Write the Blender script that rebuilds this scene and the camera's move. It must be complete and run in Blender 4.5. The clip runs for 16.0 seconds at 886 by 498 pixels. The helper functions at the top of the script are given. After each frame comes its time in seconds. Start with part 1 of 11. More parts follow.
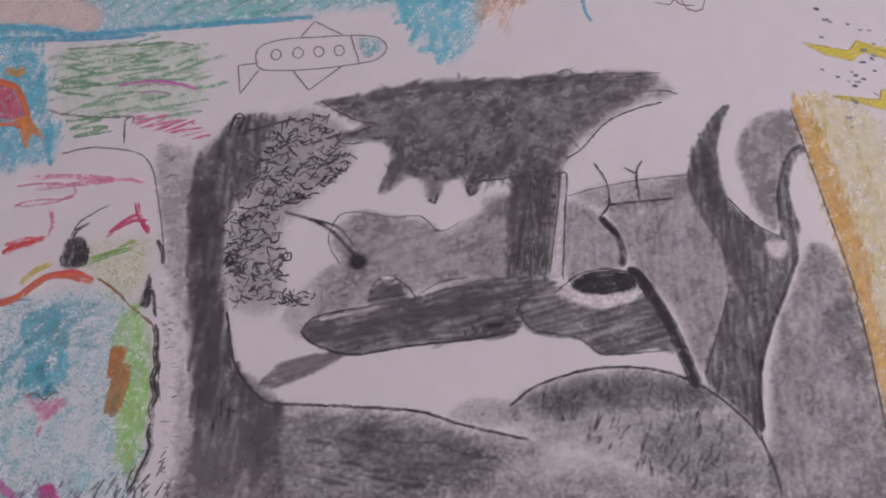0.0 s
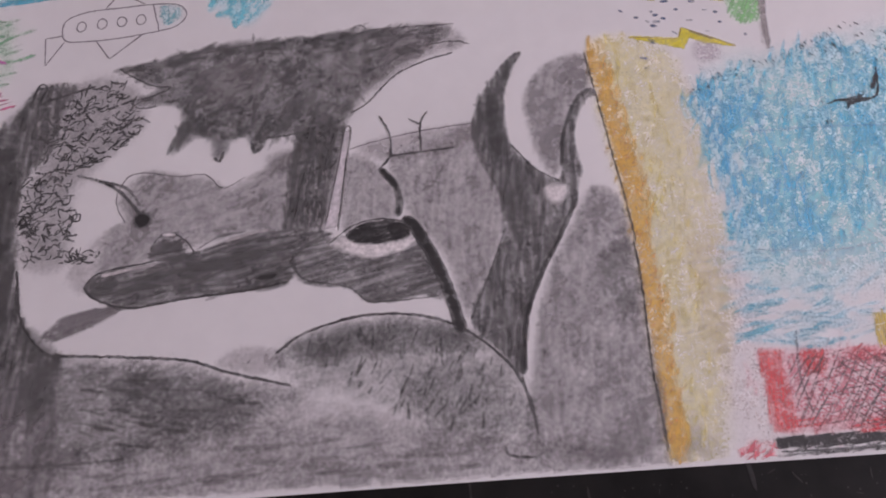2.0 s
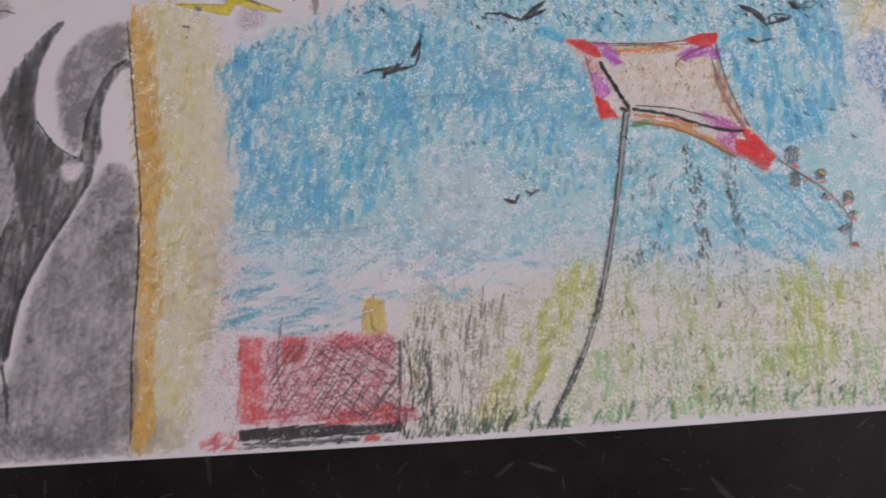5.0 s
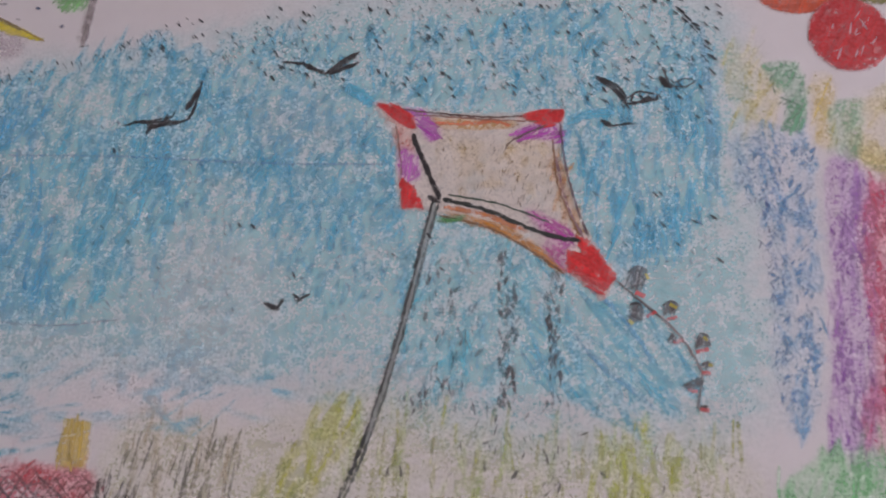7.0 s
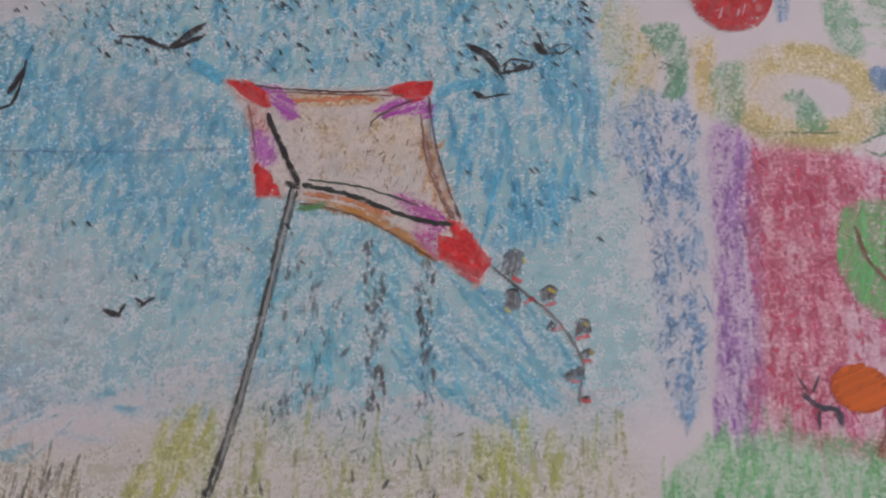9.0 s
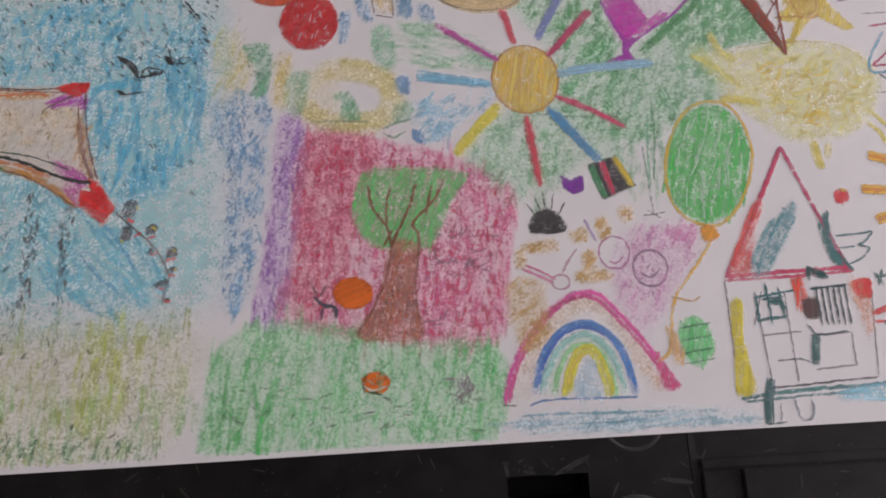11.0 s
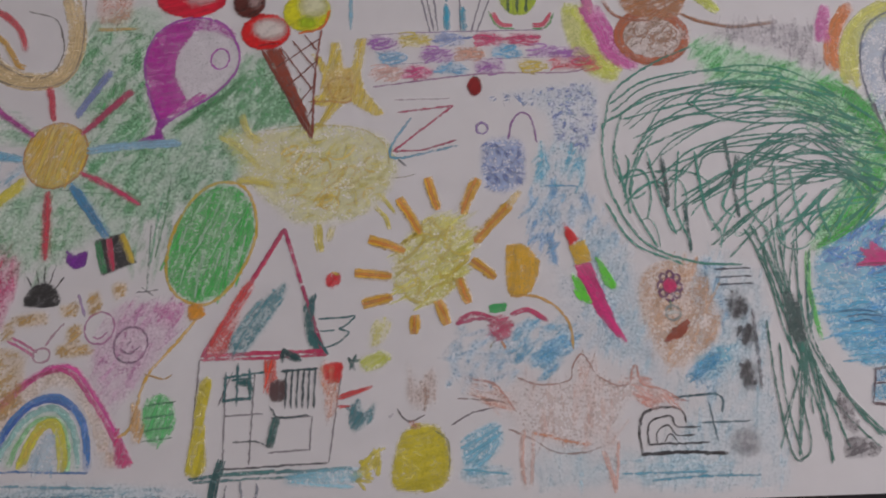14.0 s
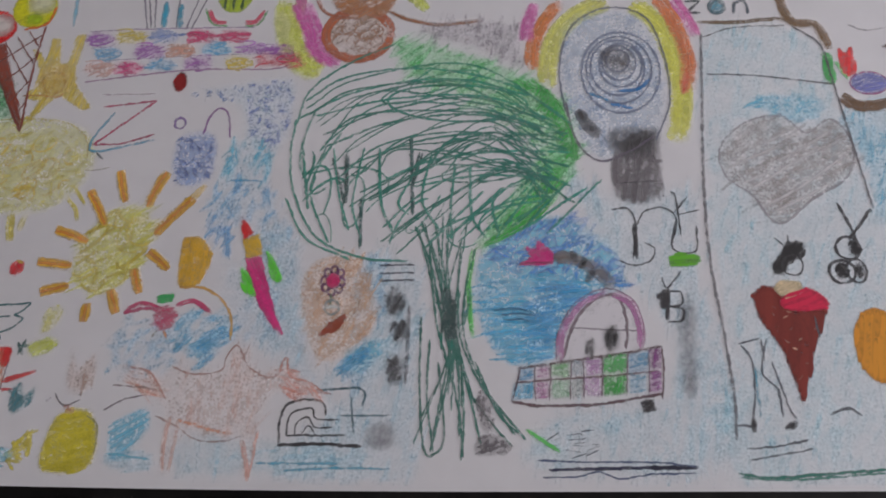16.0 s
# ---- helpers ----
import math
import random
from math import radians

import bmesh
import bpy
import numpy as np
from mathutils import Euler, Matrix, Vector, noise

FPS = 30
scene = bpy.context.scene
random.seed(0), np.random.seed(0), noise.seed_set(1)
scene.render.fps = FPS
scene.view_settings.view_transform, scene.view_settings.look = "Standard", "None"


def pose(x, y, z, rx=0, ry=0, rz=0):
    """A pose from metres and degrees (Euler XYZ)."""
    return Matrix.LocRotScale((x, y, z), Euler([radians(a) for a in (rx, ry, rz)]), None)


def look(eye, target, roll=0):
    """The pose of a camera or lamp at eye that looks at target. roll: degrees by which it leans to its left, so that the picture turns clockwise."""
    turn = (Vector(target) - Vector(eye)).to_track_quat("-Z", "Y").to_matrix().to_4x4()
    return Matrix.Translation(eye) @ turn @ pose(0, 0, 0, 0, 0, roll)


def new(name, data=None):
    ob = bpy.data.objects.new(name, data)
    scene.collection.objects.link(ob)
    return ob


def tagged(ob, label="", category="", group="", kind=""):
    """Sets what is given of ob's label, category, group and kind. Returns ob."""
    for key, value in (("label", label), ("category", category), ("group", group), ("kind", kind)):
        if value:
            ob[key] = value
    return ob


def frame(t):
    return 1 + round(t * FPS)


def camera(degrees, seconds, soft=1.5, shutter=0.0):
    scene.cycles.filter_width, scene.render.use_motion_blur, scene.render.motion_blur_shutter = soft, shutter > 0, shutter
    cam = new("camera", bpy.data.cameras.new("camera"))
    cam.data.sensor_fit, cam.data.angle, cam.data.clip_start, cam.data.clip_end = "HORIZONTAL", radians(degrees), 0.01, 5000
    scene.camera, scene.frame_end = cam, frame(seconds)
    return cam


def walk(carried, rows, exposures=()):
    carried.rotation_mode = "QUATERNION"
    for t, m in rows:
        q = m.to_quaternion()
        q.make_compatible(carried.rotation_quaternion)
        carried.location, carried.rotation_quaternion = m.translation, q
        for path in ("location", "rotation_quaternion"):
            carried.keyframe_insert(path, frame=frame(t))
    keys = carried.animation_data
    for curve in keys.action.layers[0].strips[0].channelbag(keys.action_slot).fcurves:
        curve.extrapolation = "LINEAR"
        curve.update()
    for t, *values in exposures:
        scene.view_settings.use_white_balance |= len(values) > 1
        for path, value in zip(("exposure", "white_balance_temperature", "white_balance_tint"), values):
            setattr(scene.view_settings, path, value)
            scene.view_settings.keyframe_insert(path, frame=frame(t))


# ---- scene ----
cam = camera(63.3, 16.0, 1.85)
PATH = [
    (0, (-0.008, 0.046, 0.429), (0.096, 0.648, -1.476), 6.0),
    (0.5, (0.034, 0.048, 0.44), (0.073, 0.604, -1.481), -0.1),
    (1, (0.074, 0.033, 0.435), (0.085, 0.595, -1.484), 1.3),
    (1.5, (0.117, 0.022, 0.438), (0.09, 0.573, -1.485), -4.1),
    (2, (0.165, 0.007, 0.427), (0.114, 0.596, -1.484), -10.0),
    (2.5, (0.227, 0.013, 0.422), (0.214, 0.573, -1.498), -9.1),
    (3, (0.286, 0.013, 0.421), (0.281, 0.563, -1.502), -4.6),
    (3.5, (0.335, 0.003, 0.414), (0.311, 0.543, -1.511), -6.5),
    (4, (0.388, -0.003, 0.4), (0.324, 0.514, -1.531), -9.0),
    (4.5, (0.433, -0.007, 0.385), (0.319, 0.506, -1.545), -15.0),
    (5, (0.475, -0.001, 0.387), (0.34, 0.501, -1.544), -19.8),
    (5.2, (0.502, 0.01, 0.387), (0.402, 0.489, -1.552), -15.6),
    (7.3, (0.59, 0.074, 0.283), (0.409, 0.65, -1.624), -17.1),
    (7.5, (0.587, 0.086, 0.275), (0.436, 0.648, -1.639), -14.4),
    (8, (0.581, 0.097, 0.259), (0.503, 0.611, -1.672), -7.5),
    (8.2, (0.583, 0.098, 0.257), (0.504, 0.624, -1.671), -8.1),
    (10.3, (0.753, 0.007, 0.35), (0.829, 0.444, -1.6), 4.2),
    (10.5, (0.777, 0.005, 0.365), (0.812, 0.448, -1.585), -0.5),
    (11, (0.811, 0.004, 0.386), (0.847, 0.498, -1.551), 1.1),
    (11.5, (0.852, 0.021, 0.401), (0.926, 0.491, -1.542), 6.2),
    (12, (0.909, 0.025, 0.401), (0.954, 0.509, -1.538), 0.9),
    (12.5, (0.98, 0.018, 0.411), (0.988, 0.57, -1.512), 0.7),
    (13, (1.039, 0.006, 0.415), (0.99, 0.588, -1.497), -6.1),
    (13.5, (1.07, 0.006, 0.41), (1.064, 0.611, -1.496), -2.3),
    (14, (1.115, 0.016, 0.4), (1.085, 0.602, -1.512), -3.9),
    (14.5, (1.17, 0.025, 0.403), (1.121, 0.573, -1.52), -6.5),
    (15, (1.211, 0.026, 0.398), (1.154, 0.582, -1.522), -8.8),
    (15.5, (1.266, 0.021, 0.397), (1.168, 0.586, -1.519), -9.4),
    (16, (1.329, 0.014, 0.398), (1.193, 0.587, -1.513), -12.7),
]
# seconds, stops, kelvin, tint: the clip's camera corrects itself on the way
LIGHT = [(0, -0.16, 6400, 30), (1.5, -0.14, 6400, 31), (2.6, -0.12, 6380, 29), (3.5, -0.17, 6360, 27), (5, -0.28, 6440, 24), (7.5, -0.62, 6560, 29), (8.2, -0.62, 6560, 29),
         (10.5, -0.7, 6600, 20), (11, -0.58, 6600, 20), (12.5, -0.92, 6680, 19), (14, -1.1, 6560, 18), (14.5, -1.12, 6480, 17), (16, -1.22, 6320, 16)]
walk(cam, [(t, look(eye, target, roll)) for t, eye, target, roll in PATH], LIGHT)

# ---- world and light ----
world = bpy.data.worlds.new("room_light")
world.use_nodes = True
scene.world = world
sky = world.node_tree.nodes.new("ShaderNodeTexSky")
sky.sky_type, sky.sun_disc = "NISHITA", False
sky.sun_elevation, sky.sun_rotation = radians(35), radians(200)
world.node_tree.links.new(sky.outputs[0], world.node_tree.nodes["Background"].inputs[0])
world.node_tree.nodes["Background"].inputs[1].default_value = 0.1


def area_lamp(name, at, to, wide, high, watts, colour):
    lamp = bpy.data.lights.new(name, "AREA")
    lamp.shape, lamp.size, lamp.size_y, lamp.energy, lamp.color = "RECTANGLE", wide, high, watts, colour
    ob = new(name, lamp)
    ob.matrix_world = look(at, to)
    return ob


# daylight through an assumed window, out of view, lighting the sheet from the right
area_lamp("assumed_window_light", (3.96, 0.7, 0.85), (0.0, 0.4, 0.35), 2.3, 1.3, 150, (0.965, 0.97, 1.0))
scene.cycles.transparent_max_bounces = 32


# ---- materials ----
VIVID = 1.3  # how pure the crayons' pigments are


def lin(code):
    """A linear colour from a hex code."""
    c = [int(code[i:i + 2], 16) / 255 for i in (0, 2, 4)]
    c = [v / 12.92 if v <= 0.04045 else ((v + 0.055) / 1.055) ** 2.4 for v in c]
    grey, pure = sum(c) / 3, (max(c) - min(c)) / max(c)
    glow = 1 + 0.16 * pure * pure  # clear pigments reflect their own hue strongly
    return tuple(min(0.9, max(0.004, glow * (grey + VIVID * (v - grey)))) for v in c) + (1.0,)


def plain(name, colour, rough=0.6, grain=40.0, amount=0.15, bump=0.0, spec=0.5):
    """A surface whose colour and roughness vary at two scales."""
    m = bpy.data.materials.new(name)
    m.use_nodes = True
    nt = m.node_tree
    p = nt.nodes["Principled BSDF"]
    p.inputs["Specular IOR Level"].default_value = spec
    co = nt.nodes.new("ShaderNodeTexCoord")
    big, small = nt.nodes.new("ShaderNodeTexNoise"), nt.nodes.new("ShaderNodeTexNoise")
    big.inputs["Scale"].default_value, small.inputs["Scale"].default_value = grain / 8, grain
    small.inputs["Detail"].default_value = 6
    add = nt.nodes.new("ShaderNodeMath")
    add.operation = "ADD"
    ramp = nt.nodes.new("ShaderNodeValToRGB")
    lo, hi = ramp.color_ramp.elements
    lo.position, hi.position = 0.75, 1.25
    lo.color = tuple(v * (1 - amount) for v in colour[:3]) + (1,)
    hi.color = tuple(min(1, v * (1 + amount)) for v in colour[:3]) + (1,)
    for n in (big, small):
        nt.links.new(co.outputs["Object"], n.inputs["Vector"])
    nt.links.new(big.outputs[0], add.inputs[0])
    nt.links.new(small.outputs[0], add.inputs[1])
    half = nt.nodes.new("ShaderNodeMath")
    half.operation = "MULTIPLY"
    half.inputs[1].default_value = 0.5
    nt.links.new(add.outputs[0], half.inputs[0])
    lo.position, hi.position = 0.38, 0.62
    nt.links.new(half.outputs[0], ramp.inputs[0])
    nt.links.new(ramp.outputs[0], p.inputs["Base Color"])
    rg = nt.nodes.new("ShaderNodeMapRange")
    rg.inputs["From Min"].default_value, rg.inputs["From Max"].default_value = 0.35, 0.65
    rg.inputs["To Min"].default_value, rg.inputs["To Max"].default_value = rough * 0.85, min(1, rough * 1.15)
    nt.links.new(half.outputs[0], rg.inputs[0])
    nt.links.new(rg.outputs[0], p.inputs["Roughness"])
    if bump:
        b = nt.nodes.new("ShaderNodeBump")
        b.inputs["Strength"].default_value, b.inputs["Distance"].default_value = bump, 0.001
        nt.links.new(small.outputs[0], b.inputs["Height"])
        nt.links.new(b.outputs[0], p.inputs["Normal"])
    return m


def pigment(name, contrast, slope, rough, fine=900.0, most=0.94, shade_offset=0.62, gloss=0.4, heavy=0.0, uneven=0.0):
    """Pigment rubbed on paper: the tooth of the paper lets it through where the stroke is light."""
    m = bpy.data.materials.new(name)
    m.use_nodes = True
    nt = m.node_tree
    p = nt.nodes["Principled BSDF"]
    p.inputs["Roughness"].default_value = rough
    p.inputs["Specular IOR Level"].default_value = gloss
    co = nt.nodes.new("ShaderNodeTexCoord")
    hue, load = nt.nodes.new("ShaderNodeAttribute"), nt.nodes.new("ShaderNodeAttribute")
    hue.attribute_name, load.attribute_name = "hue", "load"
    tooth, patch = nt.nodes.new("ShaderNodeTexNoise"), nt.nodes.new("ShaderNodeTexNoise")
    tooth.inputs["Scale"].default_value, tooth.inputs["Detail"].default_value = fine, 2.5
    patch.inputs["Scale"].default_value, patch.inputs["Detail"].default_value = 190, 3

    def sums(op, a, b):
        n = nt.nodes.new("ShaderNodeMath")
        n.operation = op
        for i, v in enumerate((a, b)):
            if isinstance(v, float):
                n.inputs[i].default_value = v
            else:
                nt.links.new(v, n.inputs[i])
        return n.outputs[0]

    press = nt.nodes.new("ShaderNodeTexNoise")  # where the hand leaned on the stroke
    press.inputs["Scale"].default_value, press.inputs["Detail"].default_value = 62, 2
    for n in (tooth, patch, press):
        nt.links.new(co.outputs["Object"], n.inputs["Vector"])
    mix = sums("ADD", sums("MULTIPLY", tooth.outputs[0], 0.5), sums("MULTIPLY", patch.outputs[0], 0.38))
    mix = sums("ADD", mix, sums("MULTIPLY", press.outputs[0], 0.12))
    # a light touch leaves an even film, a heavy one catches on the tooth
    bite = sums("ADD", sums("MULTIPLY", load.outputs["Fac"], heavy), 1.0 - 0.5 * heavy)
    swing = sums("MULTIPLY", sums("MULTIPLY", sums("SUBTRACT", mix, 0.5), contrast), bite)
    base = sums("ADD", sums("MULTIPLY", sums("SUBTRACT", load.outputs["Fac"], 0.5), slope), 0.5)
    cover = sums("MINIMUM", sums("MAXIMUM", sums("ADD", swing, base), 0.0), most)
    thin = sums("MINIMUM", sums("MULTIPLY", load.outputs["Fac"], 5.0), 1.0)
    alpha = sums("MULTIPLY", cover, thin)
    nt.links.new(alpha, p.inputs["Alpha"])
    # thin pigment is translucent; its paler colour also offsets the strokes' shade on paper
    pale = nt.nodes.new("ShaderNodeVectorMath")
    pale.operation = "ADD"
    thick = nt.nodes.new("ShaderNodeVectorMath")  # more wax in the hollows is deeper in tone
    thick.operation = "SCALE"
    nt.links.new(hue.outputs["Color"], thick.inputs[0])
    nt.links.new(sums("ADD", sums("MULTIPLY", sums("SUBTRACT", 0.5, mix), uneven), 1.0), thick.inputs["Scale"])
    nt.links.new(thick.outputs[0], pale.inputs[0])
    nt.links.new(sums("MULTIPLY", sums("SUBTRACT", 1.0, alpha), shade_offset), pale.inputs[1])
    nt.links.new(pale.outputs[0], p.inputs["Base Color"])
    return m


WAX = pigment("wax_crayon", 2.1, 1.0, 0.6, 620.0, 0.93, 0.3, 0.5, 1.5, 1.8)
CHARCOAL = pigment("smudged_charcoal", 0.75, 1.0, 0.8, 420.0, 0.95, 0.24, 0.3, 0.0, 2.2)
PENCIL = pigment("pencil_lead", 2.5, 1.5, 0.8, 1500.0, 0.95, 0.25)
FELT = pigment("felt_pen", 0.9, 1.2, 0.7, 500.0, 0.98, 0.04)
PAPER = plain("drawing_paper", (0.80, 0.785, 0.79), 0.6, 60, 0.025, 0.05, 0.5)
BLACK = plain("black_moulded_plastic", (0.005, 0.0046, 0.0044), 0.5, 70, 0.95, 0.2, 0.25)
DARK = plain("shaded_groove", (0.003, 0.003, 0.003), 0.8, 90, 0.3)
PALER = plain("paler_plastic", (0.016, 0.015, 0.014), 0.6, 300, 0.7)
WALL = plain("painted_wall", (0.62, 0.60, 0.58), 0.8, 30, 0.06, 0.05)
BOARDS = plain("floor_boards", (0.22, 0.15, 0.10), 0.5, 25, 0.3, 0.05)
CEIL = plain("ceiling_paint", (0.75, 0.74, 0.73), 0.9, 30, 0.03)
FRAME = plain("white_window_paint", (0.75, 0.75, 0.74), 0.4, 30, 0.03)


# ---- small builders ----
def mesh_of(name, bm, material, parent=None, label=""):
    me = bpy.data.meshes.new(name)
    bm.to_mesh(me)
    bm.free()
    me.materials.append(material)
    ob = new(name, me)
    ob.parent = parent
    return tagged(ob, label)


def box(bm, x0, x1, y0, y1, z0, z1):
    v = [bm.verts.new((x, y, z)) for z in (z0, z1) for x, y in ((x0, y0), (x1, y0), (x1, y1), (x0, y1))]
    for f in ((3, 2, 1, 0), (4, 5, 6, 7), (0, 1, 5, 4), (1, 2, 6, 5), (2, 3, 7, 6), (3, 0, 4, 7)):
        bm.faces.new([v[i] for i in f])
    return v


def block(name, x0, x1, y0, y1, z0, z1, material, parent=None, label="", bevel=0.0):
    bm = bmesh.new()
    box(bm, x0, x1, y0, y1, z0, z1)
    if bevel:
        bmesh.ops.bevel(bm, geom=bm.edges[:], offset=bevel, segments=2, affect="EDGES")
    return mesh_of(name, bm, material, parent, label)


# ---- the room, plain and closed: assumed, out of view, added to bounce light ----
FLOOR = -0.75
tagged(block("floor", -2.2, 4.0, -2.4, 3.0, FLOOR - 0.1, FLOOR, BOARDS), "brown floor boards", "floor", kind="structure")
tagged(block("ceiling", -2.3, 4.1, -2.5, 3.1, 1.75, 1.85, CEIL), "plain white ceiling", "ceiling", kind="structure")
tagged(block("wall_south", -2.2, 4.0, -2.5, -2.4, FLOOR, 1.75, WALL), "plain pale wall", "wall", kind="structure")
tagged(block("wall_west", -2.3, -2.2, -2.4, 3.0, FLOOR, 1.75, WALL), "plain pale wall", "wall", kind="structure")
tagged(block("wall_north", -2.2, 4.0, 3.0, 3.1, FLOOR, 1.75, WALL), "plain pale wall", "wall", kind="structure")
bm = bmesh.new()
box(bm, 4.0, 4.1, -2.4, -0.5, FLOOR, 1.75)
box(bm, 4.0, 4.1, 1.9, 3.0, FLOOR, 1.75)
box(bm, 4.0, 4.1, -0.5, 1.9, FLOOR, 0.15)
box(bm, 4.0, 4.1, -0.5, 1.9, 1.55, 1.75)
tagged(mesh_of("wall_east", bm, WALL), "plain pale wall with an assumed wide window opening", "wall", kind="structure")
# this window is assumed and never in view
win = new("assumed_window", None)
tagged(win, "white painted window frame, assumed and out of view", "window", kind="structure")
for y in (-0.5, 0.67, 1.84):
    block("assumed_window_frame", 4.02, 4.08, y, y + 0.06, 0.15, 1.55, FRAME, win)
for z in (0.15, 1.49):
    block("assumed_window_frame", 4.025, 4.075, -0.44, 1.84, z, z + 0.06, FRAME, win)


# ---- drawing tools: everything in millimetres on the sheet ----
def smooth(pts, step, closed=False):
    """A curve through the points, cut into even short pieces."""
    p = np.array(pts, float)
    if len(p) == 2:
        n = max(2, int(np.hypot(*(p[1] - p[0])) / step) + 1)
        return p[0] + (p[1] - p[0]) * np.linspace(0, 1, n)[:, None]
    q = np.vstack([p[-1:], p, p[:2]]) if closed else np.vstack([2 * p[0] - p[1], p, 2 * p[-1] - p[-2]])
    out = []
    for i in range(1, len(q) - 2):
        a, b, c, d = q[i - 1:i + 3]
        n = max(1, int(np.hypot(*(c - b)) / step + 0.5))
        t = (np.arange(n) / n)[:, None]
        out.append(0.5 * (2 * b + (c - a) * t + (2 * a - 5 * b + 4 * c - d) * t ** 2 + (3 * b - a - 3 * c + d) * t ** 3))
    if not closed:
        out.append(p[-1:])
    return np.vstack(out)


def oval(x, y, rx, ry, turn=0.0, n=16):
    a = np.linspace(0, 2 * np.pi, n, endpoint=False)
    c, s = np.cos(radians(turn)), np.sin(radians(turn))
    u, v = rx * np.cos(a), ry * np.sin(a)
    return [(x + c * i - s * j, y + s * i + c * j) for i, j in zip(u, v)]


def inside_distance(g, poly):
    """How far each point lies inside the outline; outside it is below nought."""
    best = np.full(len(g), 1e9)
    odd = np.zeros(len(g), bool)
    for a, b in zip(poly, np.roll(poly, -1, 0)):
        d = b - a
        t = np.clip(((g - a) @ d) / max(d @ d, 1e-9), 0, 1)
        best = np.minimum(best, np.hypot(*(g - a - t[:, None] * d).T))
        if a[1] != b[1]:
            cross = (g[:, 1] < a[1]) != (g[:, 1] < b[1])
            odd ^= cross & (g[:, 0] < a[0] + (g[:, 1] - a[1]) * d[0] / d[1])
    return np.where(odd, best, -best)


VEIL = 0.02  # paper fibres that show through every stroke


class Piece:
    """One mesh of pigment on the sheet."""

    def __init__(self, name, material, parent, label="", layer=0, z=0.0):
        self.name, self.material, self.parent, self.label = name, material, parent, label
        self.z = 0.12 + 0.45 * layer + z
        self.v, self.f, self.hue, self.weight, self.n = [], [], [], [], 0
        self.rng = np.random.default_rng(sum(map(ord, name)) * 7 + len(label))

    def _put(self, v, f, hue, load):
        self.v.append(v)
        self.f.append(np.asarray(f) + self.n)
        self.hue.append(hue)
        self.weight.append(load)
        self.n += len(v)

    def ribbon(self, p, code, w, load=1.0, z=None, taper=0.5, rim=0.58):
        """A stroke of the width w along the points p."""
        if len(p) < 2:
            return
        d = np.gradient(p, axis=0)
        d /= np.maximum(np.hypot(*d.T), 1e-9)[:, None]
        s = np.stack([-d[:, 1], d[:, 0]], 1)
        k = len(p)
        ww = w / 2 * (1 + min(0.2, 0.35 / w) * self.rng.standard_normal(k).clip(-1.5, 1.5))
        ww[0] *= taper
        ww[-1] *= taper
        z = self.z if z is None else z
        v = np.empty((k, 3, 3))
        for i, side in enumerate((-1, 0, 1)):
            v[:, i, :2] = p + side * s * ww[:, None]
            v[:, i, 2] = z
        a = (np.arange(k - 1)[:, None] * 3 + np.arange(2)[None]).ravel()
        f = np.stack([a, a + 1, a + 4, a + 3], 1)
        ld = np.empty((k, 3))
        ld[:, 1] = load * (1 + 0.12 * self.rng.standard_normal(k))
        ld[:, 0] = ld[:, 2] = load * rim
        ld[0] *= 0.7
        ld[-1] *= 0.6
        c = np.array(lin(code))
        c[:3] = (c[:3] * 0.88 + VEIL) * (1 + 0.08 * self.rng.standard_normal())
        self._put(v.reshape(-1, 3), f, np.tile(c, (3 * k, 1)), ld.ravel())

    def line(self, pts, code, w=1.0, load=1.0, closed=False, wobble=0.15, straight=False):
        p = np.array(pts, float)
        load, w = load * 0.98, w * 1.12
        if straight:
            q = list(p) + ([p[0]] if closed else [])
            for a, b in zip(q, q[1:]):
                self.ribbon(smooth([a, b], 2.0) + 0.5 * wobble * self.rng.standard_normal(2), code, w, load)
                self.z += 0.003
            return
        p = smooth(p, 1.8 if w < 2.5 else 3.0, closed)
        if closed:
            p = np.vstack([p, p[:2]])
        drift = np.cumsum(self.rng.standard_normal(p.shape), 0) * 0.05
        p = p + wobble * self.rng.standard_normal(p.shape) + wobble * drift
        if self.material is WAX and w > 2.6 and len(p) > 3:  # a broad stroke is several passes of the crayon
            self.ribbon(p, code, w, load * 0.62, rim=0.4)
            d = np.gradient(p, axis=0)
            d /= np.maximum(np.hypot(*d.T), 1e-9)[:, None]
            s = np.stack([-d[:, 1], d[:, 0]], 1)
            for i in range(int(w / 0.9) + 1):
                a, b = self.rng.uniform(-0.46, 0.46, 2)
                off = (a + (b - a) * 0.5 * np.linspace(0, 1, len(p)))[:, None] * w
                lo, hi = self.rng.integers(0, max(1, len(p) // 5)), len(p) - self.rng.integers(0, max(1, len(p) // 5))
                self.z += 0.0015
                self.ribbon((p + s * off)[lo:hi], code, w * self.rng.uniform(0.22, 0.42), load * self.rng.uniform(0.7, 1.1))
        else:
            self.ribbon(p, code, w, load)
        self.z += 0.004

    def wash(self, pts, code, load=0.5, soft=6.0, step=3.0, curved=True):
        """An evenly rubbed patch that fades out at its edge."""
        poly = smooth(pts, 4.0, True) if curved else np.array(pts, float)
        lo, hi = poly.min(0) - soft, poly.max(0) + soft
        step = max(0.8, min(step, (hi - lo).min() / 7))
        nx, ny = (int((hi[i] - lo[i]) / step) + 2 for i in (0, 1))
        gx, gy = np.meshgrid(lo[0] + step * np.arange(nx), lo[1] + step * np.arange(ny))
        g = np.stack([gx.ravel(), gy.ravel()], 1)
        g += 0.25 * step * self.rng.uniform(-1, 1, g.shape)
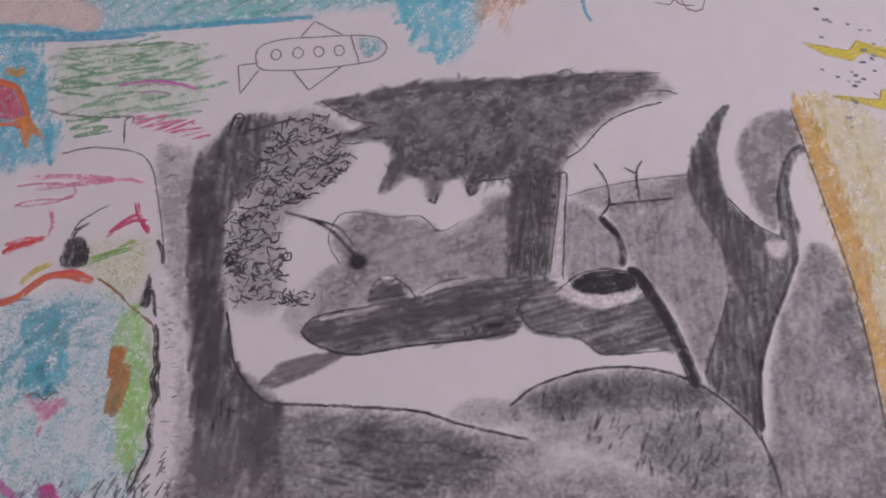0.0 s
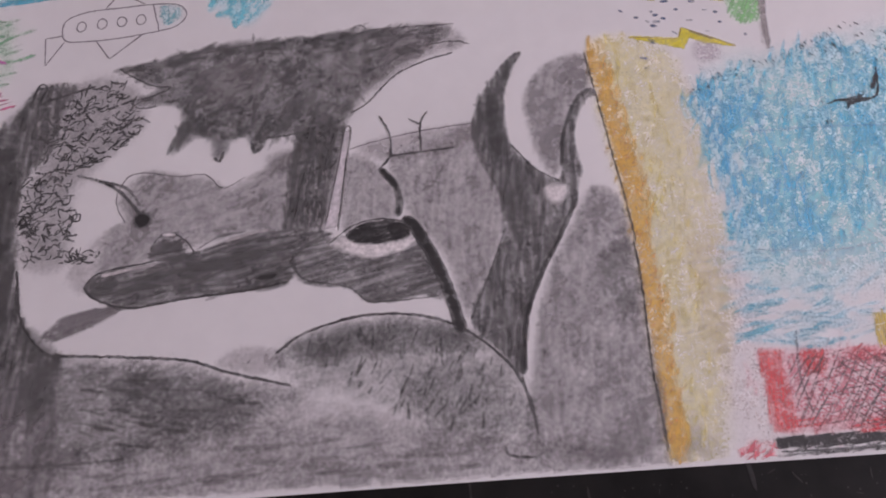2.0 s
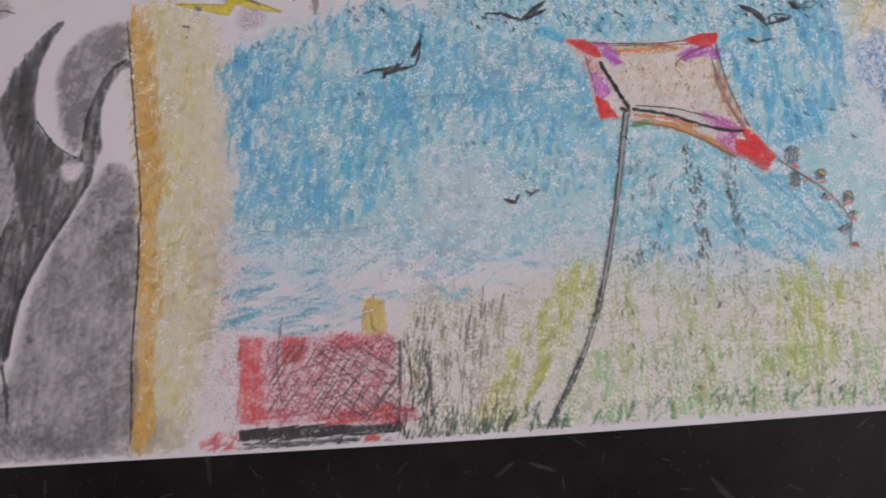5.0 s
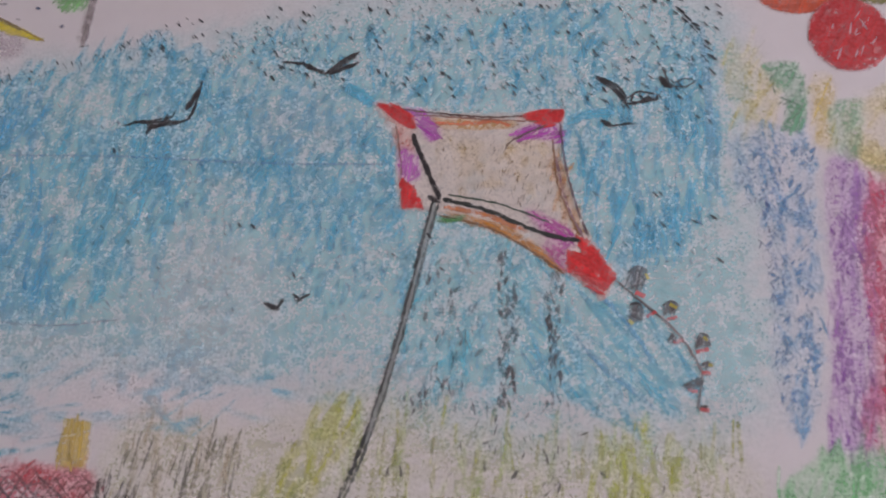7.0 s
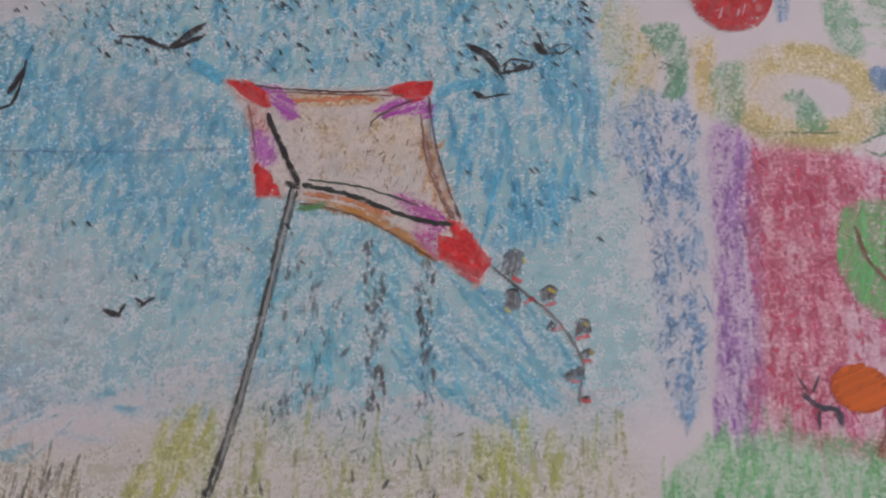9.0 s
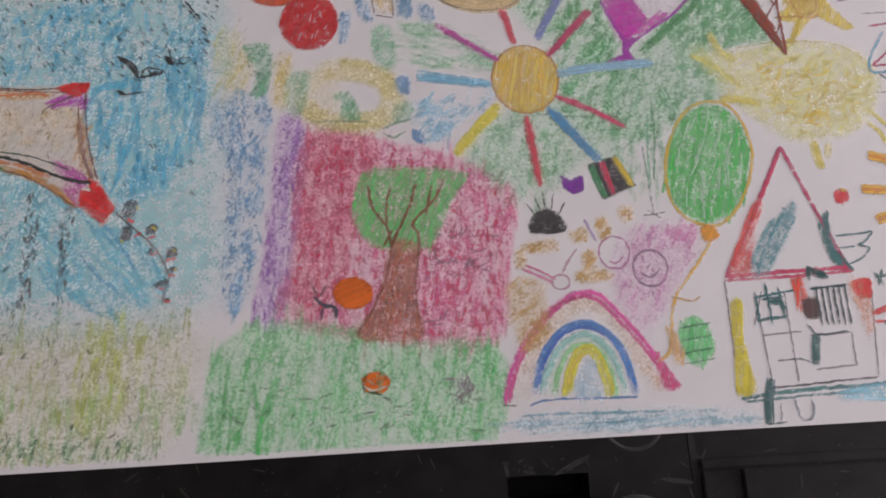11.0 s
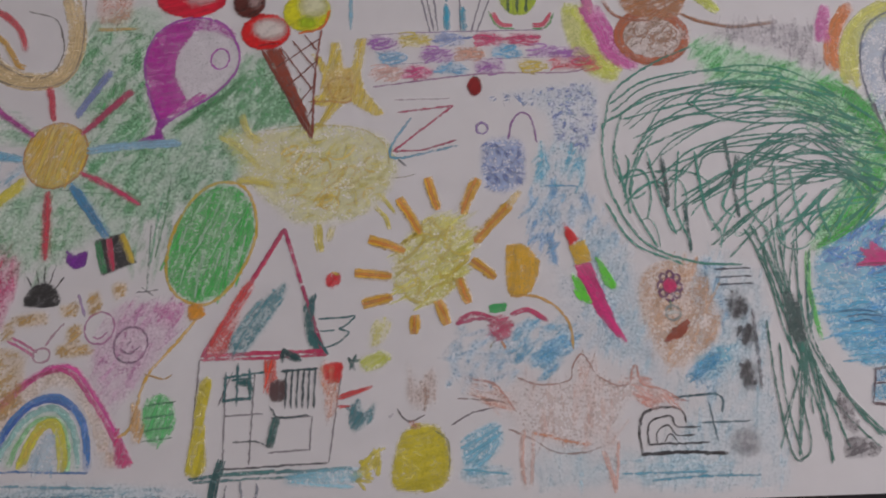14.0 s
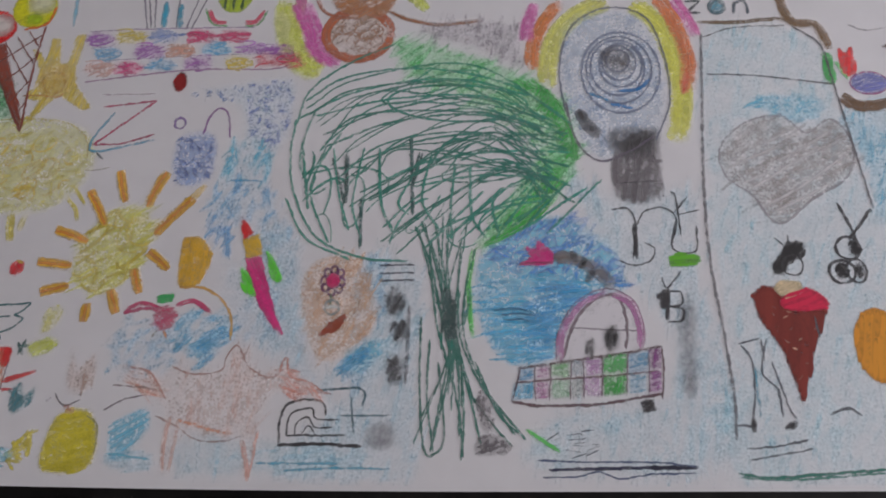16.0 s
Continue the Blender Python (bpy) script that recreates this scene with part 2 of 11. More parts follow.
        ld = load * np.clip(inside_distance(g, poly) / soft + 0.5, 0, 1)
        ld *= 1 + 0.1 * self.rng.standard_normal(len(g))
        keep = ld > 0.001
        i = (np.arange(ny - 1)[:, None] * nx + np.arange(nx - 1)[None]).ravel()
        f = np.stack([i, i + 1, i + nx + 1, i + nx], 1)
        f = f[keep[f].any(1)]
        used = np.unique(f)
        if not len(used):
            return
        back = np.zeros(len(g), int)
        back[used] = np.arange(len(used))
        v = np.column_stack([g[used], np.full(len(used), self.z)])
        self._put(v, back[f], np.tile(np.array(lin(code)) * (0.88, 0.88, 0.88, 1) + (VEIL, VEIL, VEIL, 0), (len(used), 1)), ld[used])
        self.z += 0.006

    def hatch(self, pts, code, turn=60.0, gap=2.5, w=2.2, load=0.7, longest=40.0, rag=2.0, curved=True, sway=5.0):
        """Strokes to and fro that fill an outline."""
        poly = smooth(pts, 4.0, True) if curved else np.array(pts, float)
        wide, rim, low = (w, 0.9, 0.9) if load >= 0.8 else (1.35 * w, 0.22, 0.6)
        if load >= 0.8:
            rag, sway = min(rag, 0.3), 1.5
        a = radians(turn)
        m = np.array([[np.cos(a), np.sin(a)], [-np.sin(a), np.cos(a)]])
        q = poly @ m.T
        y = q[:, 1].min() + gap * 0.4
        top, k = q[:, 1].max(), 0
        while y < top:
            x = []
            for (x0, y0), (x1, y1) in zip(q, np.roll(q, -1, 0)):
                if (y0 > y) != (y1 > y):
                    x.append(x0 + (y - y0) * (x1 - x0) / (y1 - y0))
            x.sort()
            for u, v in zip(x[::2], x[1::2]):
                while v - u > 0.8:
                    e = min(v, u + longest * self.rng.uniform(0.5, 1.1))
                    if v - e < 0.3 * longest:
                        e = v
                    n = max(3, min(9, int((e - u) / 4) + 2))
                    s = np.linspace(u + rag * self.rng.normal(0, 0.5), e + rag * self.rng.normal(0, 0.5), n)
                    slope = np.tan(radians(sway * self.rng.normal()))
                    b = self.rng.normal(0, 0.02) / max(1, (e - u) / 20)
                    t = y + 0.2 * gap * self.rng.normal() + slope * (s - (u + e) / 2) + b * (s - u) * (e - s) / 4
                    self.ribbon(np.stack([s, t], 1) @ m, code, wide * self.rng.uniform(0.75, 1.2), load * self.rng.uniform(low, 1.12), self.z + 0.0015 * (k % 11), rim=rim)
                    k += 1
                    u = e + self.rng.uniform(-2, 1.5)
                    if u >= v:
                        break
            y += gap * self.rng.uniform(0.75, 1.25)
        self.z += 0.016

    def fill(self, pts, code, turn=60.0, load=0.6, gap=2.6, w=2.4, soft=5.0, under=0.72, curved=True, longest=40.0, rag=2.0):
        """A rubbed ground and strokes over it."""
        span = np.ptp(np.array(pts, float), axis=0)
        if self.material is WAX and load <= 0.5 and span.min() > 14:  # a light ground: the crayon lies flat
            self.wash(pts, code, load * 0.68, soft, 3.0 if soft > 4.5 else 2.0, curved)
            self.rub(pts, code, int(span[0] * span[1] / 40), min(24.0, span.max() / 2), turn, 3.2, load * 0.72, 10.0)
            return
        under = max(under, 0.95) if load >= 0.8 else under
        stroke = load
        if self.material is CHARCOAL and load < 0.5:  # smudged with a finger
            under, stroke = 1.15, 0.55 * load
        self.wash(pts, code, load * under, soft, 3.0 if soft > 4.5 else (2.0 if soft > 2.5 else 1.2), curved)
        self.hatch(pts, code, turn, gap, w, stroke, longest, rag, curved)

    def specks(self, pts, code, n, long=3.0, turn=-50.0, w=0.9, load=0.9, spread=15.0, bend=0.0):
        """Short dashes strewn inside an outline."""
        poly = np.array(pts, float)
        lo, hi = poly.min(0), poly.max(0)
        g = self.rng.uniform(lo, hi, (n * 4, 2))
        g = g[inside_distance(g, poly) > 0][:n]
        for i, c in enumerate(g):
            a = radians(turn + spread * self.rng.normal())
            d = np.array([np.cos(a), np.sin(a)]) * long * self.rng.uniform(0.4, 1.2) / 2
            o = np.array([-d[1], d[0]]) * bend * self.rng.normal()
            self.ribbon(smooth([c - d, c + o, c + d], 0.9) if bend else smooth([c - d, c + d], 1.5), code, w * self.rng.uniform(0.7, 1.3), load * self.rng.uniform(0.6, 1.1), self.z + 0.0015 * (i % 11))
        self.z += 0.016

    def rub(self, pts, code, n, long=24.0, turn=80.0, w=4.5, load=0.3, spread=12.0):
        """Broad soft strokes of a crayon held flat, thicker in some places than in others."""
        poly = smooth(pts, 5.0, True)
        lo, hi = poly.min(0), poly.max(0)
        g = self.rng.uniform(lo, hi, (n * 6, 2))
        g = g[inside_distance(g, poly) > 0]
        lean = np.sin(g[:, 0] / 15 + 2 * np.sin(g[:, 1] / 33)) * np.sin(g[:, 1] / 21 + 2 * np.sin(g[:, 0] / 37))
        g = g[self.rng.uniform(-2.2, 0.95, len(g)) < lean][:n]
        for i, c in enumerate(g):
            a = radians(turn + spread * self.rng.normal())
            d = np.array([np.cos(a), np.sin(a)]) * long * self.rng.uniform(0.35, 1.1) / 2
            o = np.array([-d[1], d[0]]) * 0.08 * self.rng.normal()
            self.ribbon(smooth([c - d, c + o, c + d], 3.0), code, w * self.rng.uniform(0.5, 1.4), load * self.rng.uniform(0.5, 1.25), self.z + 0.0015 * (i % 13), rim=0.15)
        self.z += 0.02

    def dashes(self, pts, code, n, long=3.5, turn=-50.0, w=1.0, load=1.0, stray=3.0):
        """Short dashes strung along a curve."""
        q = smooth(pts, 1.0)
        for i in np.linspace(0, len(q) - 1, n).astype(int):
            c = q[i] + stray * self.rng.normal(0, 0.4, 2)
            a = radians(turn + 10 * self.rng.normal())
            d = np.array([np.cos(a), np.sin(a)]) * long * self.rng.uniform(0.5, 1.2) / 2
            self.ribbon(smooth([c - d, c + d], 1.2), code, w * self.rng.uniform(0.7, 1.2), load * self.rng.uniform(0.6, 1.1))
        self.z += 0.01

    def scrawl(self, pts, code, n, w=1.2, load=0.9, turn=10.0, squash=0.4, size=30.0):
        """Loose looping lines to and fro inside an outline."""
        poly = np.array(pts, float)
        lo, hi = poly.min(0), poly.max(0)
        for i in range(n):
            c = self.rng.uniform(lo, hi)
            a = radians(turn + 14 * self.rng.normal())
            t = np.linspace(0, 2 * np.pi * self.rng.uniform(0.35, 1.1), 14) + self.rng.uniform(0, 6)
            u, v = size * self.rng.uniform(0.5, 1.2) * np.cos(t), size * squash * self.rng.uniform(0.3, 1.1) * np.sin(t)
            p = c + np.stack([u * np.cos(a) - v * np.sin(a), u * np.sin(a) + v * np.cos(a)], 1)
            ok = inside_distance(p, poly) > -2
            first = int(np.argmax(ok))
            last = first + int(np.argmin(np.append(ok[first:], False)))
            p = p[first:last]
            if len(p) > 4:
                self.ribbon(smooth(p, 2.5), code, w * self.rng.uniform(0.7, 1.4), load * self.rng.uniform(0.6, 1.1), self.z + 0.0015 * (i % 11))
        self.z += 0.02

    def done(self):
        v = np.vstack(self.v) / 1000
        v[:, 2] *= 0.25
        f = np.vstack(self.f)
        weight = np.concatenate(self.weight)
        if self.material in (WAX, CHARCOAL):  # the hand presses unevenly
            x, y = 1000 * v[:, 0], 1000 * v[:, 1]
            weight = weight * (1 + 0.19 * np.sin(x / 9 + 1.5 * np.sin(y / 14)) * np.sin(y / 8 + 1.8 * np.sin(x / 17)) + 0.14 * np.sin(x / 3.1 + 2 * np.sin(y / 4.3)) * np.sin(y / 2.7 + x / 9))
        on = v[:, 1] > edge_y(v[:, 0]) + 0.0015
        f = f[on[f].all(1)]
        me = bpy.data.meshes.new(self.name)
        me.vertices.add(len(v))
        me.vertices.foreach_set("co", v.astype(np.float32).ravel())
        me.loops.add(4 * len(f))
        me.loops.foreach_set("vertex_index", f.astype(np.int32).ravel())
        me.polygons.add(len(f))
        me.polygons.foreach_set("loop_start", np.arange(0, 4 * len(f), 4, dtype=np.int32))
        me.update(calc_edges=True)
        me.attributes.new("hue", "FLOAT_COLOR", "POINT").data.foreach_set("color", np.vstack(self.hue).astype(np.float32).ravel())
        me.attributes.new("load", "FLOAT", "POINT").data.foreach_set("value", weight.astype(np.float32))
        me.materials.append(self.material)
        ob = new(self.name, me)
        ob.parent = self.parent
        return tagged(ob, self.label, kind="stuff" if len(self.v) > 150 else "")


# ---- table and sheet ----
def edge_y(x):
    """The sheet's near edge, which bows a little."""
    return -0.0043 + 0.0125 * (x - 0.68) ** 2


bm = bmesh.new()
xs = np.linspace(-0.62, 2.0, 132)
rows = []
for j, s in enumerate((0.0, 0.004, 0.05, 0.15, 0.3, 0.45, 0.6)):
    rows.append([bm.verts.new((x, edge_y(x) + 0.0007 * math.sin(9 * x) * (j == 0) + s * (0.47 - edge_y(x)) / 0.6, 0.0)) for x in xs])
for a, b in zip(rows, rows[1:]):
    for i in range(len(xs) - 1):
        bm.faces.new((a[i], a[i + 1], b[i + 1], b[i]))
solid = bmesh.ops.extrude_face_region(bm, geom=bm.faces[:])
bmesh.ops.translate(bm, vec=(0, 0, -0.0004), verts=[g for g in solid["geom"] if isinstance(g, bmesh.types.BMVert)])
bmesh.ops.recalc_face_normals(bm, faces=bm.faces[:])
sheet = mesh_of("mural_sheet", bm, PAPER)
tagged(sheet, "long white paper sheet covered with crayon and charcoal drawings", "drawing")


def part(name, material=None, label="", layer=1, parent=None):
    return Piece(name, material or WAX, parent or sheet, label, layer)


# sea crayon drawing
p = part('sea_crayon_drawing', WAX, 'turquoise and green sea drawing in rubbed wax crayon', 0)
p.wash([(-314.3, 409.7), (-202.2, 409.4), (-75.5, 398.9), (52.9, 388.2), (43.1, 367.1), (-28.8, 361.2), (-114.6, 354.7), (-186.7, 346.1), (-273, 348.2), (-307, 354.3)], '74d0dc', 0.36, soft=12)
p.rub([(-150.8, 402.3), (48.9, 388.4), (34.9, 365.1), (-83.6, 359.2), (-141.6, 359.7)], '4cc0b0', 120, 30, 20, 4, 0.36, 10)
p.hatch([(-205.1, 395.2), (-75.6, 389.3), (-44.4, 364.2), (-106.9, 360.3), (-199.1, 362.5)], '4c9c80', 35, gap=9, w=1.2, load=0.6)
p.wash([(-269.9, 388.9), (-230.9, 380.1), (-209, 368.4), (-206.4, 358.3), (-217.2, 350.8), (-240.3, 357.7), (-297.3, 365), (-311.2, 386.2)], 'f4e2dc', 0.95, soft=7)
p.line([(-296.4, 358.2), (-251.5, 356.9), (-220.9, 350), (-183.2, 351.8), (-114.6, 354.7), (-60.3, 355.8)], '34b4cc', 5, 0.62)
p.line([(-295.2, 348.4), (-258, 347.4), (-216.8, 346.3), (-175.4, 346.9)], '48b0cc', 5, 0.5)
p.rub([(-306.5, 349.9), (-241, 344.4), (-235.4, 311.6), (-225.2, 269.6), (-241.9, 258.6), (-290.3, 253.5)], '2cc0d0', 190, 26, 78, 6, 0.42, 14)
p.wash([(-306.2, 347.6), (-250.1, 342.6), (-237.8, 290.8), (-228.1, 261.8), (-245.1, 254.8), (-293.3, 249.7)], '48c0d8', 0.36, soft=9)
p.rub([(-7.4, 395.8), (56.5, 383.2), (53.3, 345.6), (35, 314.9), (19.7, 317.9), (1.8, 343.6)], '30ccdc', 80, 22, 60, 6, 0.5, 18)
p.wash([(-11.4, 396), (57, 388), (53.3, 345.6), (35.2, 317.1), (19.9, 320.1), (2.1, 348.1)], '50cce0', 0.32, soft=9)
p.fill([(56.1, 378.4), (88.5, 376.9), (93, 362.4), (74, 353.9), (74.1, 335.4), (61.6, 349.8), (48.3, 343.6)], 'e8bc98', 60, 0.42, soft=5)
p.line([(127, 365.5), (128.9, 348.9), (132, 341.8)], '4dbcd0', 3, 0.55)
p.line([(179.6, 355.9), (189.5, 354), (196.9, 361.3), (201.1, 350.1), (211, 348.2), (216.2, 358.4)], '8a8085', 1.0, 0.8)
p.line([(192.6, 360.5), (197.6, 353.6), (207.6, 352.2)], '8a8085', 0.9, 0.8)
whole = p.done()
p = part('red_and_orange_patch', WAX, 'red and orange crayon patch', 2, whole)
p.fill([(-287.3, 314.3), (-266.2, 313.2), (-257.5, 306.4), (-250.5, 291.4), (-253.3, 283.4), (-264.4, 287.3), (-284.5, 291.2)], 'e44870', 70, 0.62, soft=4)
p.line([(-283.8, 315), (-265.5, 314), (-256, 306.3), (-249.2, 289.3), (-250.5, 281.2)], 'e8782c', 4.5, 0.8)
p.fill([(-258.2, 285.7), (-248.4, 288), (-236.7, 271.1), (-244.4, 276.8), (-247.5, 264.9), (-251.7, 278.4)], 'e8901c', 100, 0.8, soft=2)
p.line([(-276.5, 283.8), (-258.7, 283.7), (-251.3, 281.2)], 'e8782c', 3, 0.8)
p.line([(-266, 325.2), (-257.1, 320.4), (-255.1, 326.3)], 'c8a02c', 5, 0.55)
p = p.done()

# green scribble panel
p = part('green_scribble_panel', WAX, 'pale green scribbled panel with pink streaks', 0)
p.wash([(-235, 339.7), (-178.8, 339.9), (-139, 337.1), (-134.5, 310.6), (-141.2, 287.6), (-194.1, 286.3), (-218.2, 271.3), (-229.5, 298.6)], '98ccA0', 0.2, soft=10)
p.rub([(-235, 339.7), (-140.9, 337.1), (-139.4, 287.5), (-225.2, 290.1)], '74b488', 100, 30, 8, 3.5, 0.4, 6)
p.line([(-228.1, 338), (-208.8, 338.8), (-178.8, 339), (-159.9, 339.9), (-142.8, 337.2)], '5c8c60', 1.6, 0.6)
p.line([(-232.5, 333), (-215.3, 326.9), (-226.2, 324), (-209.2, 318.8), (-230.8, 313.5), (-203, 309.9), (-232.1, 307.2), (-206, 300.7)], '5c9c70', 1.8, 0.6)
p.line([(-208.4, 333.9), (-182, 330.4), (-200.4, 326.1), (-166.8, 326.1), (-196.3, 320.3), (-159.1, 320.5), (-192.2, 314.5), (-147.5, 310.4)], '78b088', 1.6, 0.5)
p.line([(-236.6, 293.2), (-226.9, 289.3), (-201.3, 285.5), (-181.3, 285.2)], '4c5850', 1.4, 0.7)
p.line([(-224.6, 283.9), (-201.2, 284.6), (-220.6, 278.3), (-197.2, 278.3), (-218.3, 272.5), (-193.4, 275.2)], '5c9c70', 2, 0.55)
p.line([(-191.9, 308.4), (-177.2, 310.7), (-158.7, 309.7), (-139.9, 303.2)], 'c85cb0', 1.8, 0.75)
p.line([(-178.6, 302.2), (-165.7, 302.8), (-156.4, 299.8)], 'c87cb8', 1.3, 0.6)
p.line([(-139.8, 302.3), (-158.6, 307.6), (-184.5, 308.1)], 'dc94c4', 2.4, 0.4)
p.hatch([(-181.3, 285.6), (-161.3, 285.4), (-139, 277.1), (-130.8, 268.5), (-146, 267.3), (-171.8, 276.9)], 'd83488', 12, gap=3, w=1.8, load=0.78)
p.hatch([(-184.9, 284.6), (-157.5, 282.3), (-146.1, 270.1), (-175.3, 275.8)], 'e060a0', 30, gap=4, w=1.6, load=0.6)
p.line([(-185.6, 265.4), (-185.8, 281.7), (-180.9, 284.8), (-182, 278.7)], '4c4848', 1.2, 0.8)
p.dashes([(-160.3, 264), (-154.1, 245.7), (-154.6, 214.8), (-153.4, 170.5), (-150.5, 118.6)], '8a8488', 26, 4.5, 5, 0.8, 0.7, 6)
p = p.done()

# pink and blue mound drawing
p = part('pink_and_blue_mound_drawing', WAX, 'large rounded mound drawing in pink, blue and green crayon', 0)
p.wash([(-277.9, 157.4), (-233.1, 168.5), (-186.4, 169), (-165.2, 150.2), (-162.1, 103), (-168.1, 56.4), (-162.6, 41.1), (-263.9, 48.4)], 'a8dce4', 0.26, soft=14)
p.rub([(-277.9, 157.4), (-226.1, 164.5), (-179, 158), (-170.7, 47.6), (-264.3, 51.4)], '94d8dc', 170, 24, 60, 6, 0.26, 30)
p.rub([(-246.9, 128.4), (-231.8, 154.4), (-215.2, 153.4), (-206.3, 125.7), (-214.6, 109.8), (-242.8, 105.3)], '18b4c4', 70, 18, 60, 6, 0.52, 25)
p.rub([(-245.7, 162.3), (-212.7, 163.7), (-185.2, 151.4), (-196.5, 125)], '58a8b8', 40, 20, 15, 3, 0.4, 15)
p.rub([(-180.2, 151.1), (-164.4, 146.6), (-162.1, 103), (-166.9, 62.4), (-176.3, 63.1), (-177.5, 107.3)], 'a4dc7c', 60, 24, 84, 6, 0.4, 8)
p.wash([(-183.4, 147.9), (-164.9, 143.2), (-163.4, 103.1), (-167.6, 62.5), (-177.2, 66.2)], 'b4e08c', 0.3, soft=7)
p.wash([(-212.3, 199.5), (-167.8, 200.5), (-166, 178.5), (-179, 158), (-204.1, 180.9)], 'c8d890', 0.24, soft=12)
p.line([(-250.5, 239.5), (-233.2, 240.5), (-215.4, 237.5), (-216.6, 229.8), (-239, 229.3), (-249.8, 226.1), (-228.4, 226.7), (-215, 231.7)], 'd078a0', 1.4, 0.6)
p.line([(-247.5, 244), (-219.5, 244.7), (-191.1, 240.7), (-208.6, 239), (-239.8, 237)], 'e08cb0', 3, 0.4)
p.line([(-219.6, 245.5), (-201.7, 240.6), (-180.5, 240.1), (-169.7, 236.8)], 'e48ca8', 4, 0.35)
p.line([(-228.8, 222.9), (-226.5, 213.4), (-228.1, 204.2)], 'd870a0', 2.4, 0.55)
p.line([(-224.4, 260.8), (-206.9, 263.8), (-187.1, 261.5), (-173.6, 256.7), (-166.6, 246.4), (-163, 230.6), (-160.2, 215.1), (-157.1, 192.5)], '6a6466', 1.1, 0.8)
p.line([(-254.2, 194.8), (-247.9, 198.8), (-236.4, 201.7), (-229.1, 204.3)], 'd82c44', 4.5, 0.8)
p.line([(-253.8, 200.2), (-241.7, 204.3), (-230.4, 202.9)], 'e45c70', 2, 0.6)
p.line([(-259, 163.1), (-244.4, 165.7), (-235.2, 172.8), (-225.7, 178.6), (-214, 178.6), (-198.5, 173.3)], 'e8702c', 4.5, 0.85)
p.line([(-225.9, 180.1), (-210.9, 181.3), (-197.6, 174.7)], 'e4581c', 2.6, 0.9)
p.line([(-242, 174.3), (-234.4, 182), (-223.2, 187.4)], 'd0c040', 4, 0.55)
p.line([(-196.3, 176.1), (-184.6, 167.2), (-173.9, 155.9), (-161.6, 144.7)], '8a5a3c', 1.5, 0.85)
p.line([(-202.8, 186.2), (-191.2, 190.2), (-177.1, 193.7)], '6cae3c', 4, 0.62)
p.line([(-201.3, 188.6), (-187.9, 192.6), (-174.6, 199.1)], '88b84c', 2, 0.6)
p.line([(-214.4, 203.4), (-210, 212.4), (-201.8, 218.3), (-191.7, 223.8)], '3c3638', 1.2, 0.7)
p.line([(-213.2, 201.4), (-209.7, 208.6), (-203, 212)], '3c3638', 1.8, 0.8)
p.fill([(-215.9, 201.6), (-207.5, 202.9), (-203.6, 197.2), (-204.4, 184.5), (-218.5, 184.6), (-218, 194.4)], '1c191a', 85, 0.85, soft=2)
p.line([(-192.7, 202), (-187.2, 207.3), (-180.6, 212.5), (-173.9, 216.7)], 'c82c70', 3, 0.85)
p.line([(-175, 224.3), (-172.7, 213.9), (-165.9, 203.4)], 'c82c70', 3, 0.85)
p.line([(-188.8, 206.3), (-177.1, 211.6), (-167.7, 211.8)], 'd0407c', 2.4, 0.8)
p.line([(-180.1, 133.3), (-181.2, 124), (-182.8, 114.2)], 'c08428', 8, 0.72)
p.line([(-176.3, 123.7), (-179.1, 107.4), (-182.7, 93.2)], 'b08428', 9, 0.62)
p.line([(-179.8, 107.5), (-182.9, 91.6)], '98803c', 5, 0.5)
p.fill([(-232, 107.8), (-222, 103.2), (-208.3, 103.6), (-214.9, 95.4), (-221.9, 91.7), (-226.4, 99.3)], 'e890b0', 60, 0.68, soft=3)
p.line([(-231.1, 108.3), (-225.7, 108.6), (-221.2, 104.4), (-216.1, 108.3), (-211.9, 107.7)], '5c4a50', 1, 0.75)
p.line([(-221.7, 90.5), (-223, 84.3)], 'c84a78', 1.5, 0.7)
p.fill([(-219.1, 56.5), (-211.5, 57.1), (-209.1, 47.4), (-217.7, 48)], 'c84c94', 75, 0.8, soft=2)
p.line([(-244.2, 61.9), (-237.4, 55.4), (-230.9, 51.9)], 'c878b0', 4, 0.6)
p.specks([(-189.9, 56.5), (-166.9, 62.4), (-151.6, 70.6), (-147.2, 39.9), (-190.4, 43.1)], '2c2628', 34, long=10, turn=60, w=1.4, load=0.8)
p.specks([(-240.8, 58.6), (-194.6, 58.3), (-190.4, 43.1), (-239.5, 46.6)], '6a4a70', 20, long=7, turn=60, w=1.6, load=0.6)
whole = p.done()
p = part('black_jagged_seam', WAX, 'jagged black crayon seam', 2, whole)
p.line([(-160.8, 198.3), (-157.7, 190.7), (-156.6, 182.2)], '1c191a', 2.6, 0.95)
p.fill([(-165.2, 176.6), (-162.6, 164), (-164.8, 155.3), (-170.2, 156.7), (-167.4, 166.1)], '1c191a', 80, 0.95, soft=1)
p.line([(-162.4, 166.8), (-160.9, 156.8), (-159.8, 149.1)], '1c191a', 2.2, 0.9)
p.line([(-160.3, 144.7), (-158.5, 136), (-159.1, 127.6), (-157.4, 119.1), (-160, 112.7), (-157.6, 102.7), (-159.9, 96.4), (-158.2, 88.3)], '1c191a', 3.6, 0.95)
p.line([(-158.2, 88.3), (-160.3, 80.5), (-158.8, 74.2), (-162.4, 65.2), (-166.6, 56.3), (-170.8, 49.1)], '1c191a', 3, 0.9)
p.line([(-155.9, 122.3), (-156.6, 109.2), (-154.9, 99.3)], '3a3638', 1.2, 0.7)
p = p.done()

